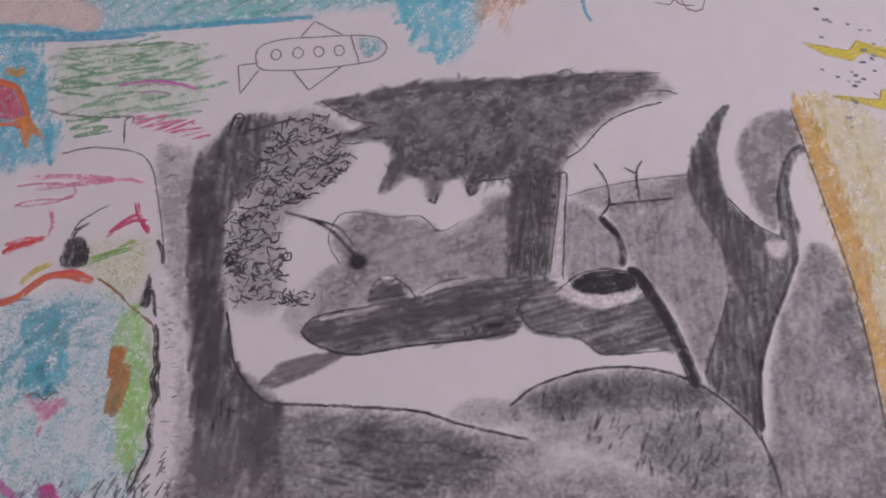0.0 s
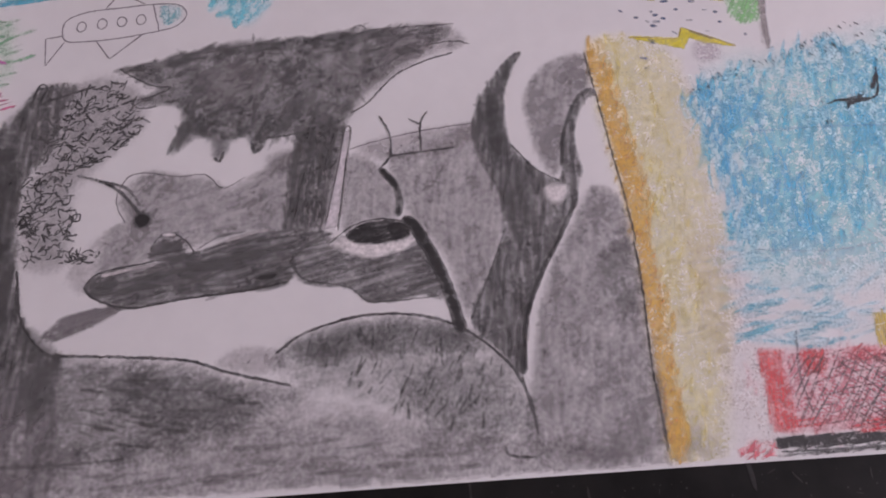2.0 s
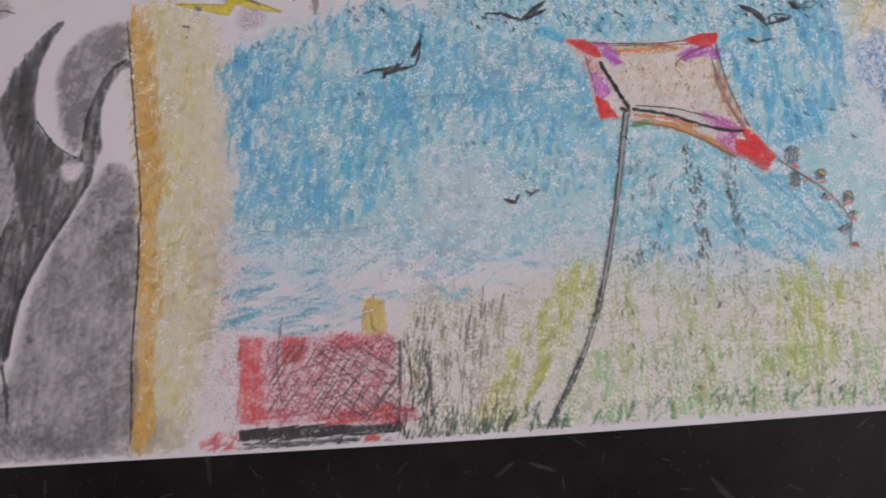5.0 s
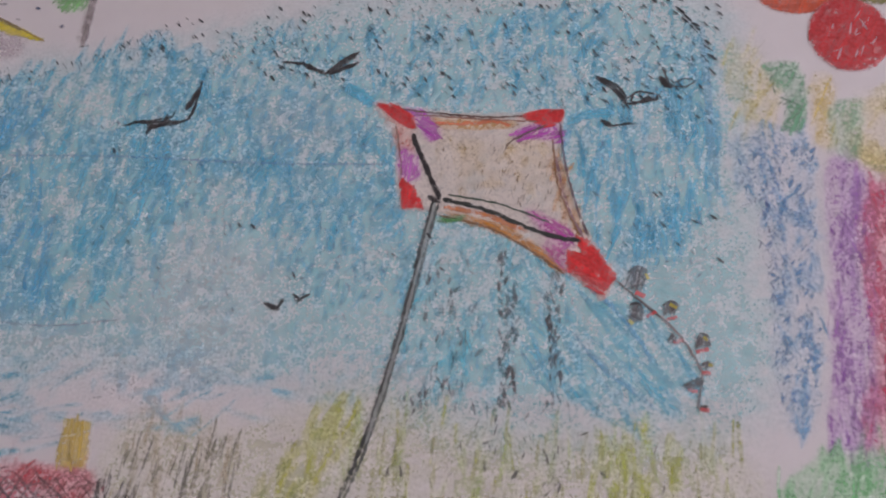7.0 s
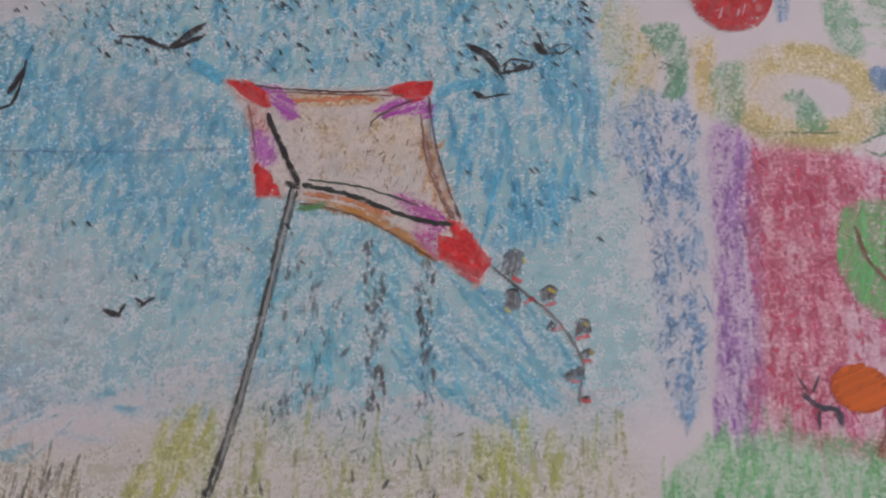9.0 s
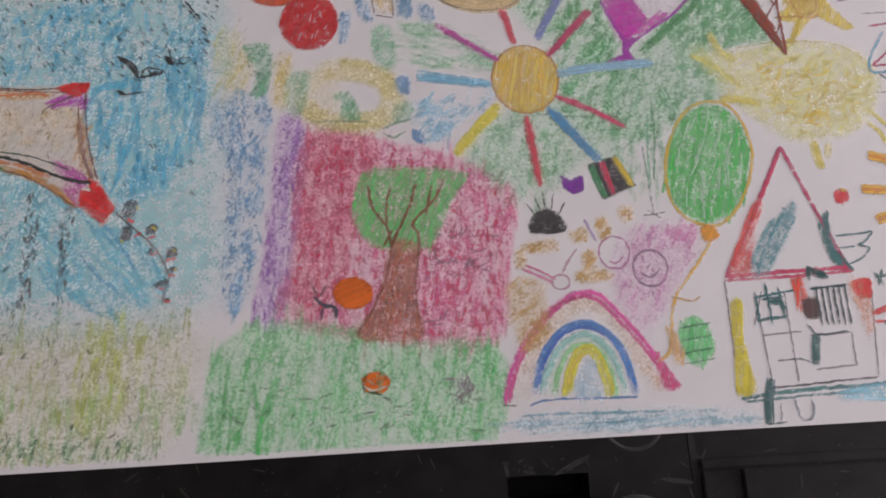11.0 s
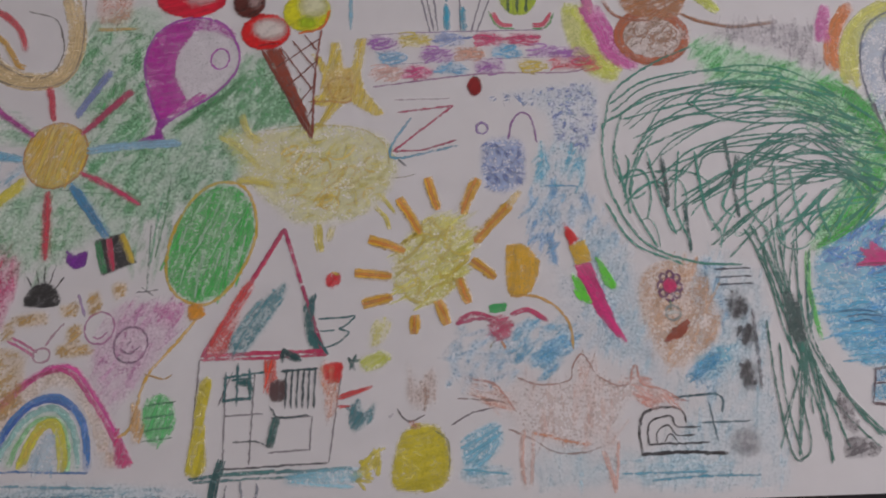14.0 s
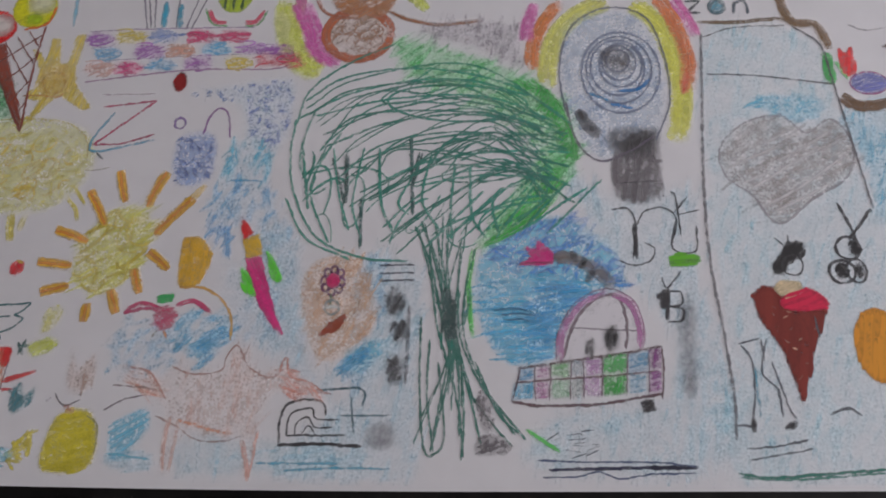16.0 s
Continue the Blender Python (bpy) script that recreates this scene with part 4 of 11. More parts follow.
# orange border strip
p = part('orange_border_strip', WAX, 'orange and tan crayon strip along a dark line', 0)
p.wash([(261.9, 266.2), (304.6, 266.8), (321.7, 241.4), (327.6, 159.4), (323.8, 99.1), (312.9, 53.2), (302.2, 3.9), (271.4, 5.9), (271.8, 130.9)], 'ece4b0', 0.42, soft=14)
p.rub([(261.9, 266.2), (300.8, 264.6), (311, 210.2), (309, 135.3), (303.5, 60.4), (297.5, 4.2), (272.3, 5.8), (271.8, 130.9)], 'e4d890', 170, 18, 78, 5, 0.3, 12)
p.rub([(260.7, 265.1), (272.9, 262), (283.5, 193), (286.5, 129.8), (285.5, 61.6), (281.8, 5.8), (271.4, 6.5), (271.8, 130.9)], 'e0b850', 200, 16, 76, 4.5, 0.42, 12)
p.wash([(260, 266.4), (268.1, 264.5), (277.7, 212.9), (282.8, 174), (281.3, 130.2), (282.5, 68.4), (280.2, 5.9), (271.4, 6.5), (271, 69.2), (271.4, 130.9), (267.8, 190.4)], 'e4b03c', 0.5, soft=5)
p.specks([(267.3, 258.3), (303.9, 251.1), (309, 135.3), (296.2, 10.3), (274.1, 11.8), (274.5, 130.7)], 'a88c58', 150, long=3, turn=-55, w=0.9, load=0.5, spread=20)
p.specks([(260.7, 265.1), (271.1, 262.1), (282.8, 174), (283, 81.6), (277.1, 6.1), (271.4, 6.5), (271.8, 130.9)], 'c89030', 120, long=4, turn=70, w=1.3, load=0.6, spread=20)
p.line([(258.5, 267.4), (262.9, 228), (266.7, 190.4), (270.2, 160), (272.2, 132.6)], '26221f', 1.3, 0.9)
p.line([(270.8, 133.8), (271.6, 113.2), (270.7, 82.5), (269.7, 56.2), (270.5, 30.6), (270.8, 7.4)], '26221f', 1.4, 0.9)
p = p.done()

# storm drawing
p = part('storm_drawing', WAX, 'yellow lightning bolts with blue rain dashes and a small tree', 1)
p.fill([(289.3, 275.3), (308.6, 273.2), (322.6, 270.4), (325.6, 278.6), (331.8, 274.7), (347.2, 267.4), (358.9, 260.6), (337.9, 265.7), (329.7, 270.6), (324.7, 262.6), (308.4, 268.2)], 'e4d020', 15, 0.9, gap=1.8, w=2, soft=1.4, curved=False, rag=0.4)
p.line([(289.3, 275.3), (322.6, 270.4), (326, 278.6), (358.9, 260.6)], 'a08c28', 0.8, 0.8, straight=True)
p.line([(330, 275.7), (345.4, 267.6)], '6c5a20', 2, 0.7)
p.fill([(278, 318), (296.9, 312.9), (310.2, 309.7), (317.8, 317.6), (335.7, 311.1), (358.5, 295.7), (330.7, 303.7), (319.9, 309.4), (311.1, 301.7), (292.4, 307.6)], 'e4d020', 15, 0.9, gap=1.8, w=2, soft=1.4, curved=False, rag=0.4)
p.line([(278, 318), (310.2, 309.7), (317.8, 317.6), (358.5, 295.7)], 'a08c28', 0.8, 0.8, straight=True)
p.dashes([(287.2, 296.2), (309.7, 291.1), (326.4, 300.3), (342.4, 290.9), (357.9, 279.5), (364.4, 272)], '2c4468', 9, 5, -15, 2.4, 1, 8)
p.dashes([(321.1, 318.4), (347.7, 313.9), (370, 306.9), (373.1, 314.4), (352.8, 321.9)], '2c4468', 9, 5, -15, 2.4, 1, 10)
p.dashes([(299.5, 255.7), (324.3, 284.9), (344.3, 277.8), (333.5, 295.6), (312.5, 283.1)], '3c5470', 8, 4, -15, 1.8, 0.9, 12)
p.dashes([(293.8, 348.1), (298.7, 333.6), (292.4, 324.6), (315.1, 332.8), (329.8, 325.1), (305.5, 294.3), (327.4, 299.9), (315.3, 284.9), (297.8, 255.4)], '2c4468', 14, 5, -15, 2.4, 1, 8)
p.fill([(359.8, 303.6), (374.1, 308.5), (383.4, 299.3), (376.9, 278.9), (365.3, 278), (359.8, 286.9)], '84c880', 60, 0.55, soft=3)
p.line([(381.6, 325.4), (382.1, 298.5), (380.3, 276.7), (378.6, 257.5)], 'a8a0a0', 6, 0.5)
p.line([(384.8, 307.3), (380.8, 257.4)], '8a8488', 1, 0.6)
p.line([(377.7, 256.5), (383.3, 256.9)], '5c5658', 1.2, 0.7)
p.wash([(332.4, 266.2), (347, 263.3), (346.2, 252.5), (332.6, 252)], 'c0b4bc', 0.4)
p = p.done()

# sky crayon panel
p = part('sky_crayon_panel', WAX, 'light blue crayon sky with white cloud gaps', 0)
p.wash([(340, 240), (400, 250), (501, 274), (603, 280), (690, 262), (694, 180), (690, 80), (600, 66), (520, 83), (440, 95), (345, 100), (335, 160)], '90e0f0', 0.34, soft=34)
p.rub([(316.7, 229.7), (366, 248), (413.1, 260.6), (437.6, 235.9), (437, 188.5), (440.8, 150.7), (423.2, 119.6), (389, 115.1), (335.5, 122.6), (327.6, 159.4), (317.3, 194.2)], '50c4e4', 560, 20, 78, 4.6, 0.34, 18)
p.rub([(322.6, 225.2), (361.3, 234.1), (374.7, 182), (387, 129.4), (362.5, 120.6), (332.8, 133.5), (329.2, 185.5)], '3cb8e0', 210, 18, 82, 4.2, 0.36, 16)
p.rub([(417.8, 254), (469.7, 233.2), (529.3, 204.4), (542.9, 165), (519.9, 152), (461.4, 175.2), (421.3, 189.8)], '50c0e0', 330, 20, 70, 4.6, 0.32, 22)
p.rub([(443.9, 255.9), (534.9, 261.4), (617.8, 266.8), (680.5, 256.7), (679.3, 212.7), (625.3, 207.5), (608.1, 215.6), (537, 222.3), (460.1, 220.5)], '48c0e4', 420, 18, 82, 4, 0.34, 20)
p.rub([(616.7, 209.8), (679.3, 212.7), (678.1, 169.9), (651.8, 142.1), (631.6, 141.7), (622.2, 171.3)], '4cc0e0', 240, 24, 84, 3.4, 0.36, 10)
p.rub([(601.2, 153.7), (625, 125.4), (654.2, 114.2), (661.9, 84.2), (614.2, 81.2), (591, 112.8)], '64c8e2', 150, 26, -58, 3.2, 0.32, 10)
p.rub([(393.6, 205.3), (528.5, 213.8), (544.1, 170.2), (542.3, 123.7), (491.3, 139.1), (430.6, 146.6), (406.3, 137.6)], '4cc0e0', 380, 14, 76, 4, 0.32, 18)
p.rub([(405.5, 141.8), (491.3, 139.1), (542.3, 123.7), (536.3, 88.4), (476.2, 90.7), (416.1, 85.4)], '74cae2', 210, 14, 78, 4, 0.24, 18)
p.rub([(553, 159.4), (607.2, 141.3), (614.4, 94.1), (556.2, 81.5), (538.9, 111.6)], '78c8de', 170, 14, 80, 3.6, 0.28, 20)
p.rub([(329, 126.6), (429.4, 115.7), (509.2, 92.5), (495.9, 73.3), (414.1, 72.4), (331.6, 65)], '8cd2e4', 180, 26, 12, 4.5, 0.26, 14)
p.rub([(329.8, 88.4), (398.8, 81.8), (393.2, 60.7), (331.4, 63)], '60bacc', 60, 22, 8, 3.6, 0.32, 8)
p.rub([(556.5, 164), (600.6, 149.4), (587, 90.3), (545.6, 93.3)], '60cade', 90, 18, 70, 4, 0.3, 20)
p.line([(513.9, 229.5), (523.4, 223.4), (528.2, 218.6)], '44c2de', 6, 0.45)
p.line([(616.7, 208.6), (629.8, 212.3), (640.5, 211.2)], '44c2de', 5, 0.45)
p.line([(667.6, 272.1), (667.7, 249), (668.4, 236.6)], '60bacc', 2, 0.5)
p.line([(680.5, 256.7), (681.1, 222.2), (680, 194.3), (680.1, 170)], '84c4dc', 4, 0.35)
p.line([(616.8, 113.3), (630, 96.4), (646.7, 83.8)], '68b8d8', 3, 0.4)
p.line([(623.3, 133.4), (638.6, 115.8), (649.3, 96.9)], '68b8d8', 2.6, 0.4)
p.wash([(471.5, 220.6), (505.1, 225.7), (513.8, 201.7), (492.7, 189.8), (473.7, 201.3)], '8890a8', 0.14, soft=14)
p.specks([(330.2, 248.9), (449.9, 241.7), (548.1, 210.5), (538.9, 137.2), (454, 112.3), (340, 124.4)], '4c7494', 620, long=3.4, turn=-60, w=0.9, load=0.5, spread=40)
p.specks([(451, 257.1), (678.3, 250.2), (682.1, 90), (602.6, 72.6), (515, 93.4)], '4c7494', 480, long=3.2, turn=70, w=0.9, load=0.45, spread=40)
p.wash([(438.3, 158.3), (484.9, 147.3), (487.5, 101), (448.8, 86.7), (429.4, 115.7)], 'f4f4f6', 0.22, soft=26)
p.wash([(342, 118.6), (402.7, 117.6), (458.1, 82.6), (430.3, 71.2), (383.6, 94.8)], 'f2f2f6', 0.2, soft=20)
p.line([(351.3, 198.4), (411.4, 196), (481.2, 190.8), (537.1, 189)], '5c88b0', 0.8, 0.5)
p.line([(342.1, 120), (385.6, 115.4), (419.7, 118.1)], '766478', 0.6, 0.5)
p = p.done()

# pale cloud smudge
p = part('pale_cloud_smudge', WAX, 'pale peach and pink smudges', 0)
p.wash([(300, 120.5), (333.6, 117.3), (336.5, 0.9), (311.7, -0.3)], 'f6e4e2', 0.22, soft=14)
p = p.done()

# grass crayon panel
p = part('grass_crayon_panel', WAX, 'pale green and yellow crayon grass', 0)
p.wash([(426.2, 76.2), (482.4, 77.5), (530.2, 92.2), (588.1, 74.1), (679.9, 68.8), (664.2, -2.7), (532.4, -7.1), (424.3, -5.1)], 'd8dcb8', 0.26, soft=22)
p.rub([(513.6, 81), (587.1, 68), (679.2, 65.8), (663.9, -4.1), (526.9, -5.3), (506, 14.9)], 'c0d488', 260, 26, 84, 3.6, 0.24, 8)
p.rub([(519.8, 31.4), (671.6, 30.8), (663.9, -4.1), (521, -6.2)], '98cc88', 150, 22, 84, 3.6, 0.3, 10)
p.rub([(625.8, 70.7), (655, 71.1), (651.6, 26.6), (622.7, 23.2)], 'c0cc58', 40, 24, 84, 4, 0.34, 8)
p.rub([(425.8, 69.9), (481.8, 71.2), (475.6, 5.6), (424.9, 3.5)], 'c0b494', 100, 26, 82, 2.4, 0.3, 8)
p.rub([(510.5, 81.2), (524.9, 86.3), (524.1, 67.5), (505.7, 38.5), (482, 10.9), (463.9, 6.5), (472.1, 32.3), (492.4, 54.8)], 'c8cc60', 80, 24, 66, 4.4, 0.3, 8)
p.rub([(498.8, 57.3), (514.4, 62.1), (494.7, 18.7), (472.4, 3), (460.8, 5.2)], '9cac58', 36, 18, 66, 3, 0.34, 10)
p.specks([(532.1, 82.4), (680.5, 71.8), (663.3, 2.9), (530.6, 1.6)], 'a8b04c', 100, long=16, turn=84, w=1.6, load=0.36, spread=6)
p.specks([(428.5, 63.4), (481.8, 71.2), (469.2, 0.3), (424.7, 0.6)], '6a6a58', 90, long=16, turn=82, w=1.0, load=0.5, spread=8)
p.specks([(420.1, 51.7), (437, 50.2), (436.4, -3.1), (417.2, 1.2)], '2c2a28', 50, long=11, turn=84, w=1.1, load=0.62, spread=10)
p.specks([(553.1, 157.2), (574.2, 153.3), (581.5, 80.3), (544.6, 79.3)], '343438', 90, long=5, turn=82, w=1.3, load=0.55, spread=14)
p.specks([(586.7, 149.3), (594.9, 149.4), (593.1, 80.6), (585.4, 80.4)], '343438', 80, long=5, turn=88, w=1.5, load=0.62, spread=14)
p.specks([(606.1, 137.1), (613.2, 137.3), (611.3, 82.9), (604.6, 82.7)], '343438', 60, long=5, turn=88, w=1.5, load=0.62, spread=14)
p.specks([(546.2, 97.1), (640.2, 84.9), (655.2, 43.9), (657.8, 3.3), (534.2, 7)], '3c3c38', 150, long=4, turn=75, w=1.1, load=0.7, spread=25)
p.specks([(434.1, 7.2), (522.7, 7.9), (592.2, 11.2), (666.6, 8.3), (664.1, -3.3), (521.2, -4.8), (433.3, -4.3)], '2c7c44', 110, long=8, turn=70, w=1.7, load=0.5)
p.specks([(422.4, 12.4), (505.4, 9.2), (503.8, -5), (421.4, -4.9)], '2c5040', 70, long=8, turn=72, w=1.6, load=0.6)
p.line([(477.2, 6.9), (472, -1.3)], '1c191a', 2.6, 0.8)
p = p.done()

# red house block drawing
p = part('red_house_block_drawing', WAX, 'red crayon block scribbled with black pencil on a black base', 1)
p.wash([(331.8, 59.6), (418.7, 54.2), (418.4, 6.9), (331.8, 13.2)], 'd87080', 0.34, soft=3, curved=False)
p.rub([(331.8, 59.6), (418.7, 54.2), (418.4, 6.9), (331.8, 13.2)], 'd05068', 90, 14, 70, 4, 0.26, 40)
p.fill([(331.8, 59.9), (343.7, 58.9), (345.2, 12.2), (331.8, 12.6)], 'd82840', 85, 0.58, soft=3, curved=False)
p.fill([(355.2, 57.7), (368.5, 56.9), (368.2, 43.6), (355.6, 43.1)], 'd03048', 80, 0.55, soft=3, curved=False)
p.fill([(381.2, 56.8), (415.6, 54.5), (416.3, 39.7), (399.6, 45.7), (384.1, 50)], 'cc3850', 40, 0.45, soft=4)
p.rub([(333.4, 20.5), (418, 15.7), (417.8, 6.9), (333.4, 12.5)], 'd83050', 30, 24, 2, 4, 0.5, 4)
p.hatch([(346.2, 56.2), (420.1, 52.3), (417.5, 7), (345.8, 12.2)], '3a2c30', 55, gap=3.2, w=0.9, load=0.66, curved=False)
p.hatch([(374.8, 55.4), (420.1, 52.3), (417.5, 7), (373.6, 10.2)], '3a2c30', -40, gap=3.6, w=0.9, load=0.66, curved=False)
p.hatch([(355.8, 57), (420.1, 52.3), (417.7, 9.9), (361.3, 12.5)], '4a3438', 8, gap=6, w=0.9, load=0.55, curved=False, longest=14)
p.line([(356, 69.6), (352.5, 44.9), (355.2, 20.4)], '5a4a50', 1.4, 0.5)
p.fill([(331.5, 9.7), (373.5, 9.3), (416, 6.5), (417.9, 8.4), (418.2, 3.4), (373.4, 3.7), (331.5, 3.8)], '1c191a', 4, 0.92, gap=1.6, w=2, soft=1.5, curved=False)
p.line([(333.3, 1.3), (361.1, 0.8), (397.6, 0.3)], '4a4c4c', 3, 0.6)
p.line([(421, 51.6), (419.4, 24.5), (417.6, 2.6)], '1c191a', 1.8, 0.8)
p.specks([(333.3, 4.2), (415.8, 2.7), (415.4, -4.4), (333.3, -1.6)], '1c191a', 50, long=8, turn=8, w=1.1, load=0.6, spread=15)
p.specks([(418.3, 15.7), (436, 35.1), (445.7, 2), (421.4, -4.9)], '1c191a', 44, long=10, turn=75, w=1.1, load=0.65, spread=15)
p.fill([(401.5, 75.2), (413.5, 74.1), (414.4, 55.2), (402.5, 55.6)], 'd4bc28', 85, 0.7, soft=2, curved=False)
p.line([(405.3, 68.5), (406.4, 59), (410.1, 57.1)], '8a7c20', 1.6, 0.6)
p.rub([(311.5, 7.3), (327.7, 8.2), (328.7, 0.2), (313.2, -0.8)], 'e06c78', 20, 10, 30, 4, 0.6, 30)
p.wash(oval(403.7, -0.1, 4.5, 2.6, -4.3), 'd83040', 0.9, soft=2)
p = p.done()

# rain dash
p = part('rain_dash', PENCIL, 'black slanting rain dashes over the sky', 2)
p.specks([(383.1, 251.8), (439, 262), (540.6, 296), (690, 295), (690, 245), (684.7, 205), (614.8, 216), (518.7, 226), (441.6, 240)], '22262c', 520, long=3.2, turn=-52, w=1.0, load=1.25, spread=8)
p.dashes([(322.8, 229.2), (343.4, 237.6), (380.7, 248), (403.5, 257.3), (422.8, 265.2), (441.6, 268.7)], '22262c', 46, 3, -50, 0.9, 1.2, 4)
p.dashes([(666.9, 272.1), (676, 256.7), (680.8, 246.6), (683, 231.8)], '22262c', 16, 4.5, -52, 1.1, 1.3, 4)
p.specks([(615.9, 171.2), (678.9, 180.9), (681.9, 142.6), (639.3, 133.7)], '22262c', 16, long=3.6, turn=-45, w=1.1, load=1.2, spread=8)
p.specks([(390.9, 219.9), (528.5, 213.8), (539.8, 170.1), (525.9, 123.3), (473.3, 114.2), (406.3, 137.6)], '22262c', 46, long=2.8, turn=-50, w=1.0, load=1.2, spread=10)
p.specks([(536.3, 156.9), (580.4, 153.4), (574.8, 124.3), (541.8, 131.8)], '22262c', 8, long=3.2, turn=-40, w=1.2, load=1.2, spread=12)
p = p.done()

# winged stroke
def wing_mark(strokes):
    """One dark mark of a few pencil strokes."""
    q = part("winged_stroke", PENCIL, "black pencil stroke shaped like open wings", 2)
    for pts, w, load in strokes:
        q.line(pts, '1c191a', w, load)
    q.done()


wing_mark([([(407.1, 212.1), (415.4, 213.8), (428.6, 213.5), (438.5, 214), (442.1, 221.5), (444.3, 235.8)], 1.1, 1), ([(437.7, 219.5), (440.9, 224.8), (443.9, 231.2)], 3, 1), ([(412.2, 214.3), (423, 214.7), (430.6, 215.6), (433, 219.8)], 0.9, 0.9), ([(419.8, 207.3), (421.2, 211.1), (425.8, 211.1)], 2.4, 1), ([(419.5, 212.2), (428, 212.3), (436.3, 213.2)], 2.4, 0.9), ([(428.3, 212.3), (429, 217.7)], 2, 0.95)])
wing_mark([([(483, 243.7), (494.1, 242.1), (504.7, 236.2)], 1.3, 1), ([(494.2, 241.2), (504.6, 236.7)], 2, 0.9), ([(504.7, 236.2), (512.6, 243), (520.8, 247.8)], 1.4, 1), ([(505.4, 237), (513.5, 241.8), (520.1, 247)], 2.6, 0.8), ([(506.7, 236), (514.5, 239.4), (520.8, 241.8)], 1.9, 1)])
wing_mark([([(631.5, 230.3), (639, 224.6), (643.2, 218.5), (644.8, 215.5)], 2.6, 1), ([(631.5, 230.3), (640.5, 225.9), (644.9, 218.5)], 1, 1), ([(644.8, 215.5), (651.8, 216.7), (658.3, 218), (658.2, 220.6)], 1.3, 1), ([(645.2, 218.5), (649.9, 221.8), (657.9, 220.3)], 1, 0.9), ([(651.1, 217.5), (657.8, 218.7)], 2.4, 0.95), ([(646, 216.6), (648.4, 220.7)], 1.4, 0.9)])
wing_mark([([(659.8, 229.3), (663.2, 224.8), (666.1, 224)], 3, 1), ([(661.6, 234.3), (662.8, 229.7), (664, 225.6)], 1, 0.9), ([(666.2, 225.6), (671.5, 227.8), (675.5, 226.2), (671.2, 223.7), (666.1, 224.2)], 0.8, 0.8)])
wing_mark([([(632.9, 208.3), (635.4, 206.2), (638.2, 204.5)], 2.4, 1), ([(637.9, 204.9), (642.6, 206), (648.1, 205.9)], 1, 0.9)])
wing_mark([([(484.2, 125.3), (488.2, 123.3), (491.4, 122)], 2.4, 1), ([(489.7, 122.2), (491.9, 125), (493.6, 127.5)], 1.2, 0.9)])
wing_mark([([(497.1, 129), (500.1, 126.6), (501.7, 127.4), (504.9, 128.9)], 1.1, 1), ([(498.6, 125.6), (501.1, 126.6)], 2.4, 1), ([(497.5, 127.3), (498.3, 124.9)], 0.9, 0.9)])

# kite drawing
p = part('kite_drawing', WAX, 'cream crayon kite with red corners and pink edges', 1)
p.wash([(529.5, 220.3), (548.5, 215.9), (572.9, 212.2), (596, 212), (615.7, 213.8), (613.2, 193.5), (618, 171.2), (623.8, 154.1), (635.4, 135.6), (630.7, 126.5), (615.3, 139.4), (594.9, 153.6), (574, 161.9), (561.2, 166), (552.7, 167.6), (543.1, 167.9), (540.4, 199.7), (533.4, 215)], 'f2ece4', 0.96, soft=2, curved=False)
p.rub([(555.7, 202.2), (607.9, 200.4), (613.8, 166.8), (594.9, 168.7), (565.2, 174.9)], 'e4d0a0', 50, 12, 80, 6, 0.2, 30)
p.wash([(566.7, 199.9), (584.1, 197.8), (586.4, 177.4), (569.4, 177.2)], 'e0c890', 0.18, soft=9)
p.wash([(588.4, 200.2), (607.9, 198.1), (609.8, 182.2), (594.9, 184.2)], 'e0c890', 0.16, soft=9)
p.specks([(560.1, 199.9), (610, 200.4), (613.7, 164.6), (594.9, 168.7), (565.2, 174.9)], '9c8450', 110, long=3.4, turn=80, w=0.9, load=0.45, spread=20)
p.fill([(554.2, 212.1), (573, 210.3), (594.9, 209.6), (594.9, 206.1), (573.1, 205.1), (559.9, 206.4)], 'd8a858', 5, 0.45, gap=2.5, w=1.8, soft=2)
p.line([(557.6, 209.2), (570.8, 208.2), (584, 209), (592.7, 206.8)], 'd8743c', 1.6, 0.6)
p.fill([(608.8, 191.2), (613.8, 193.5), (618.4, 171.2), (625.4, 153.1), (618.8, 157.2), (612.8, 171.2)], 'c89450', 78, 0.5, gap=2, w=1.6, soft=2)
p.line([(612, 191.2), (615.9, 169), (622.8, 153)], '8a6c80', 1.4, 0.6)
p.fill([(560.2, 166), (574, 163.6), (590.8, 158.3), (607.3, 146.5), (616.3, 137.7), (612.2, 137.2), (594.9, 150.5), (574, 160.1)], 'd0964c', -28, 0.62, gap=2, w=1.8, soft=2)
p.line([(562.2, 167.8), (580.3, 164.1), (599.1, 155.8)], 'e0884c', 2.2, 0.6)
p.line([(558.8, 162.1), (565.6, 162.2), (571.9, 163.6)], '5ca464', 3, 0.55)
p.fill([(543.5, 216.8), (553.4, 214.5), (561.1, 202.2), (556.2, 199.4), (548.8, 209.2)], 'c448c4', -40, 0.62, gap=2, w=1.8, soft=3)
p.fill([(535.3, 211.9), (546.3, 204.9), (548.3, 194.6), (541, 197.3)], 'e49488', 70, 0.42, gap=2.4, w=1.8, soft=3)
p.fill([(541, 197.3), (549.5, 193.3), (551.1, 180.3), (542.4, 182.4)], 'd070d0', 80, 0.5, gap=2, w=1.8, soft=3)
p.fill([(596, 205.4), (613.4, 207), (614.7, 198.1), (603.6, 199.9), (594.9, 199.1)], 'c44cc0', 15, 0.6, gap=2, w=1.8, soft=3)
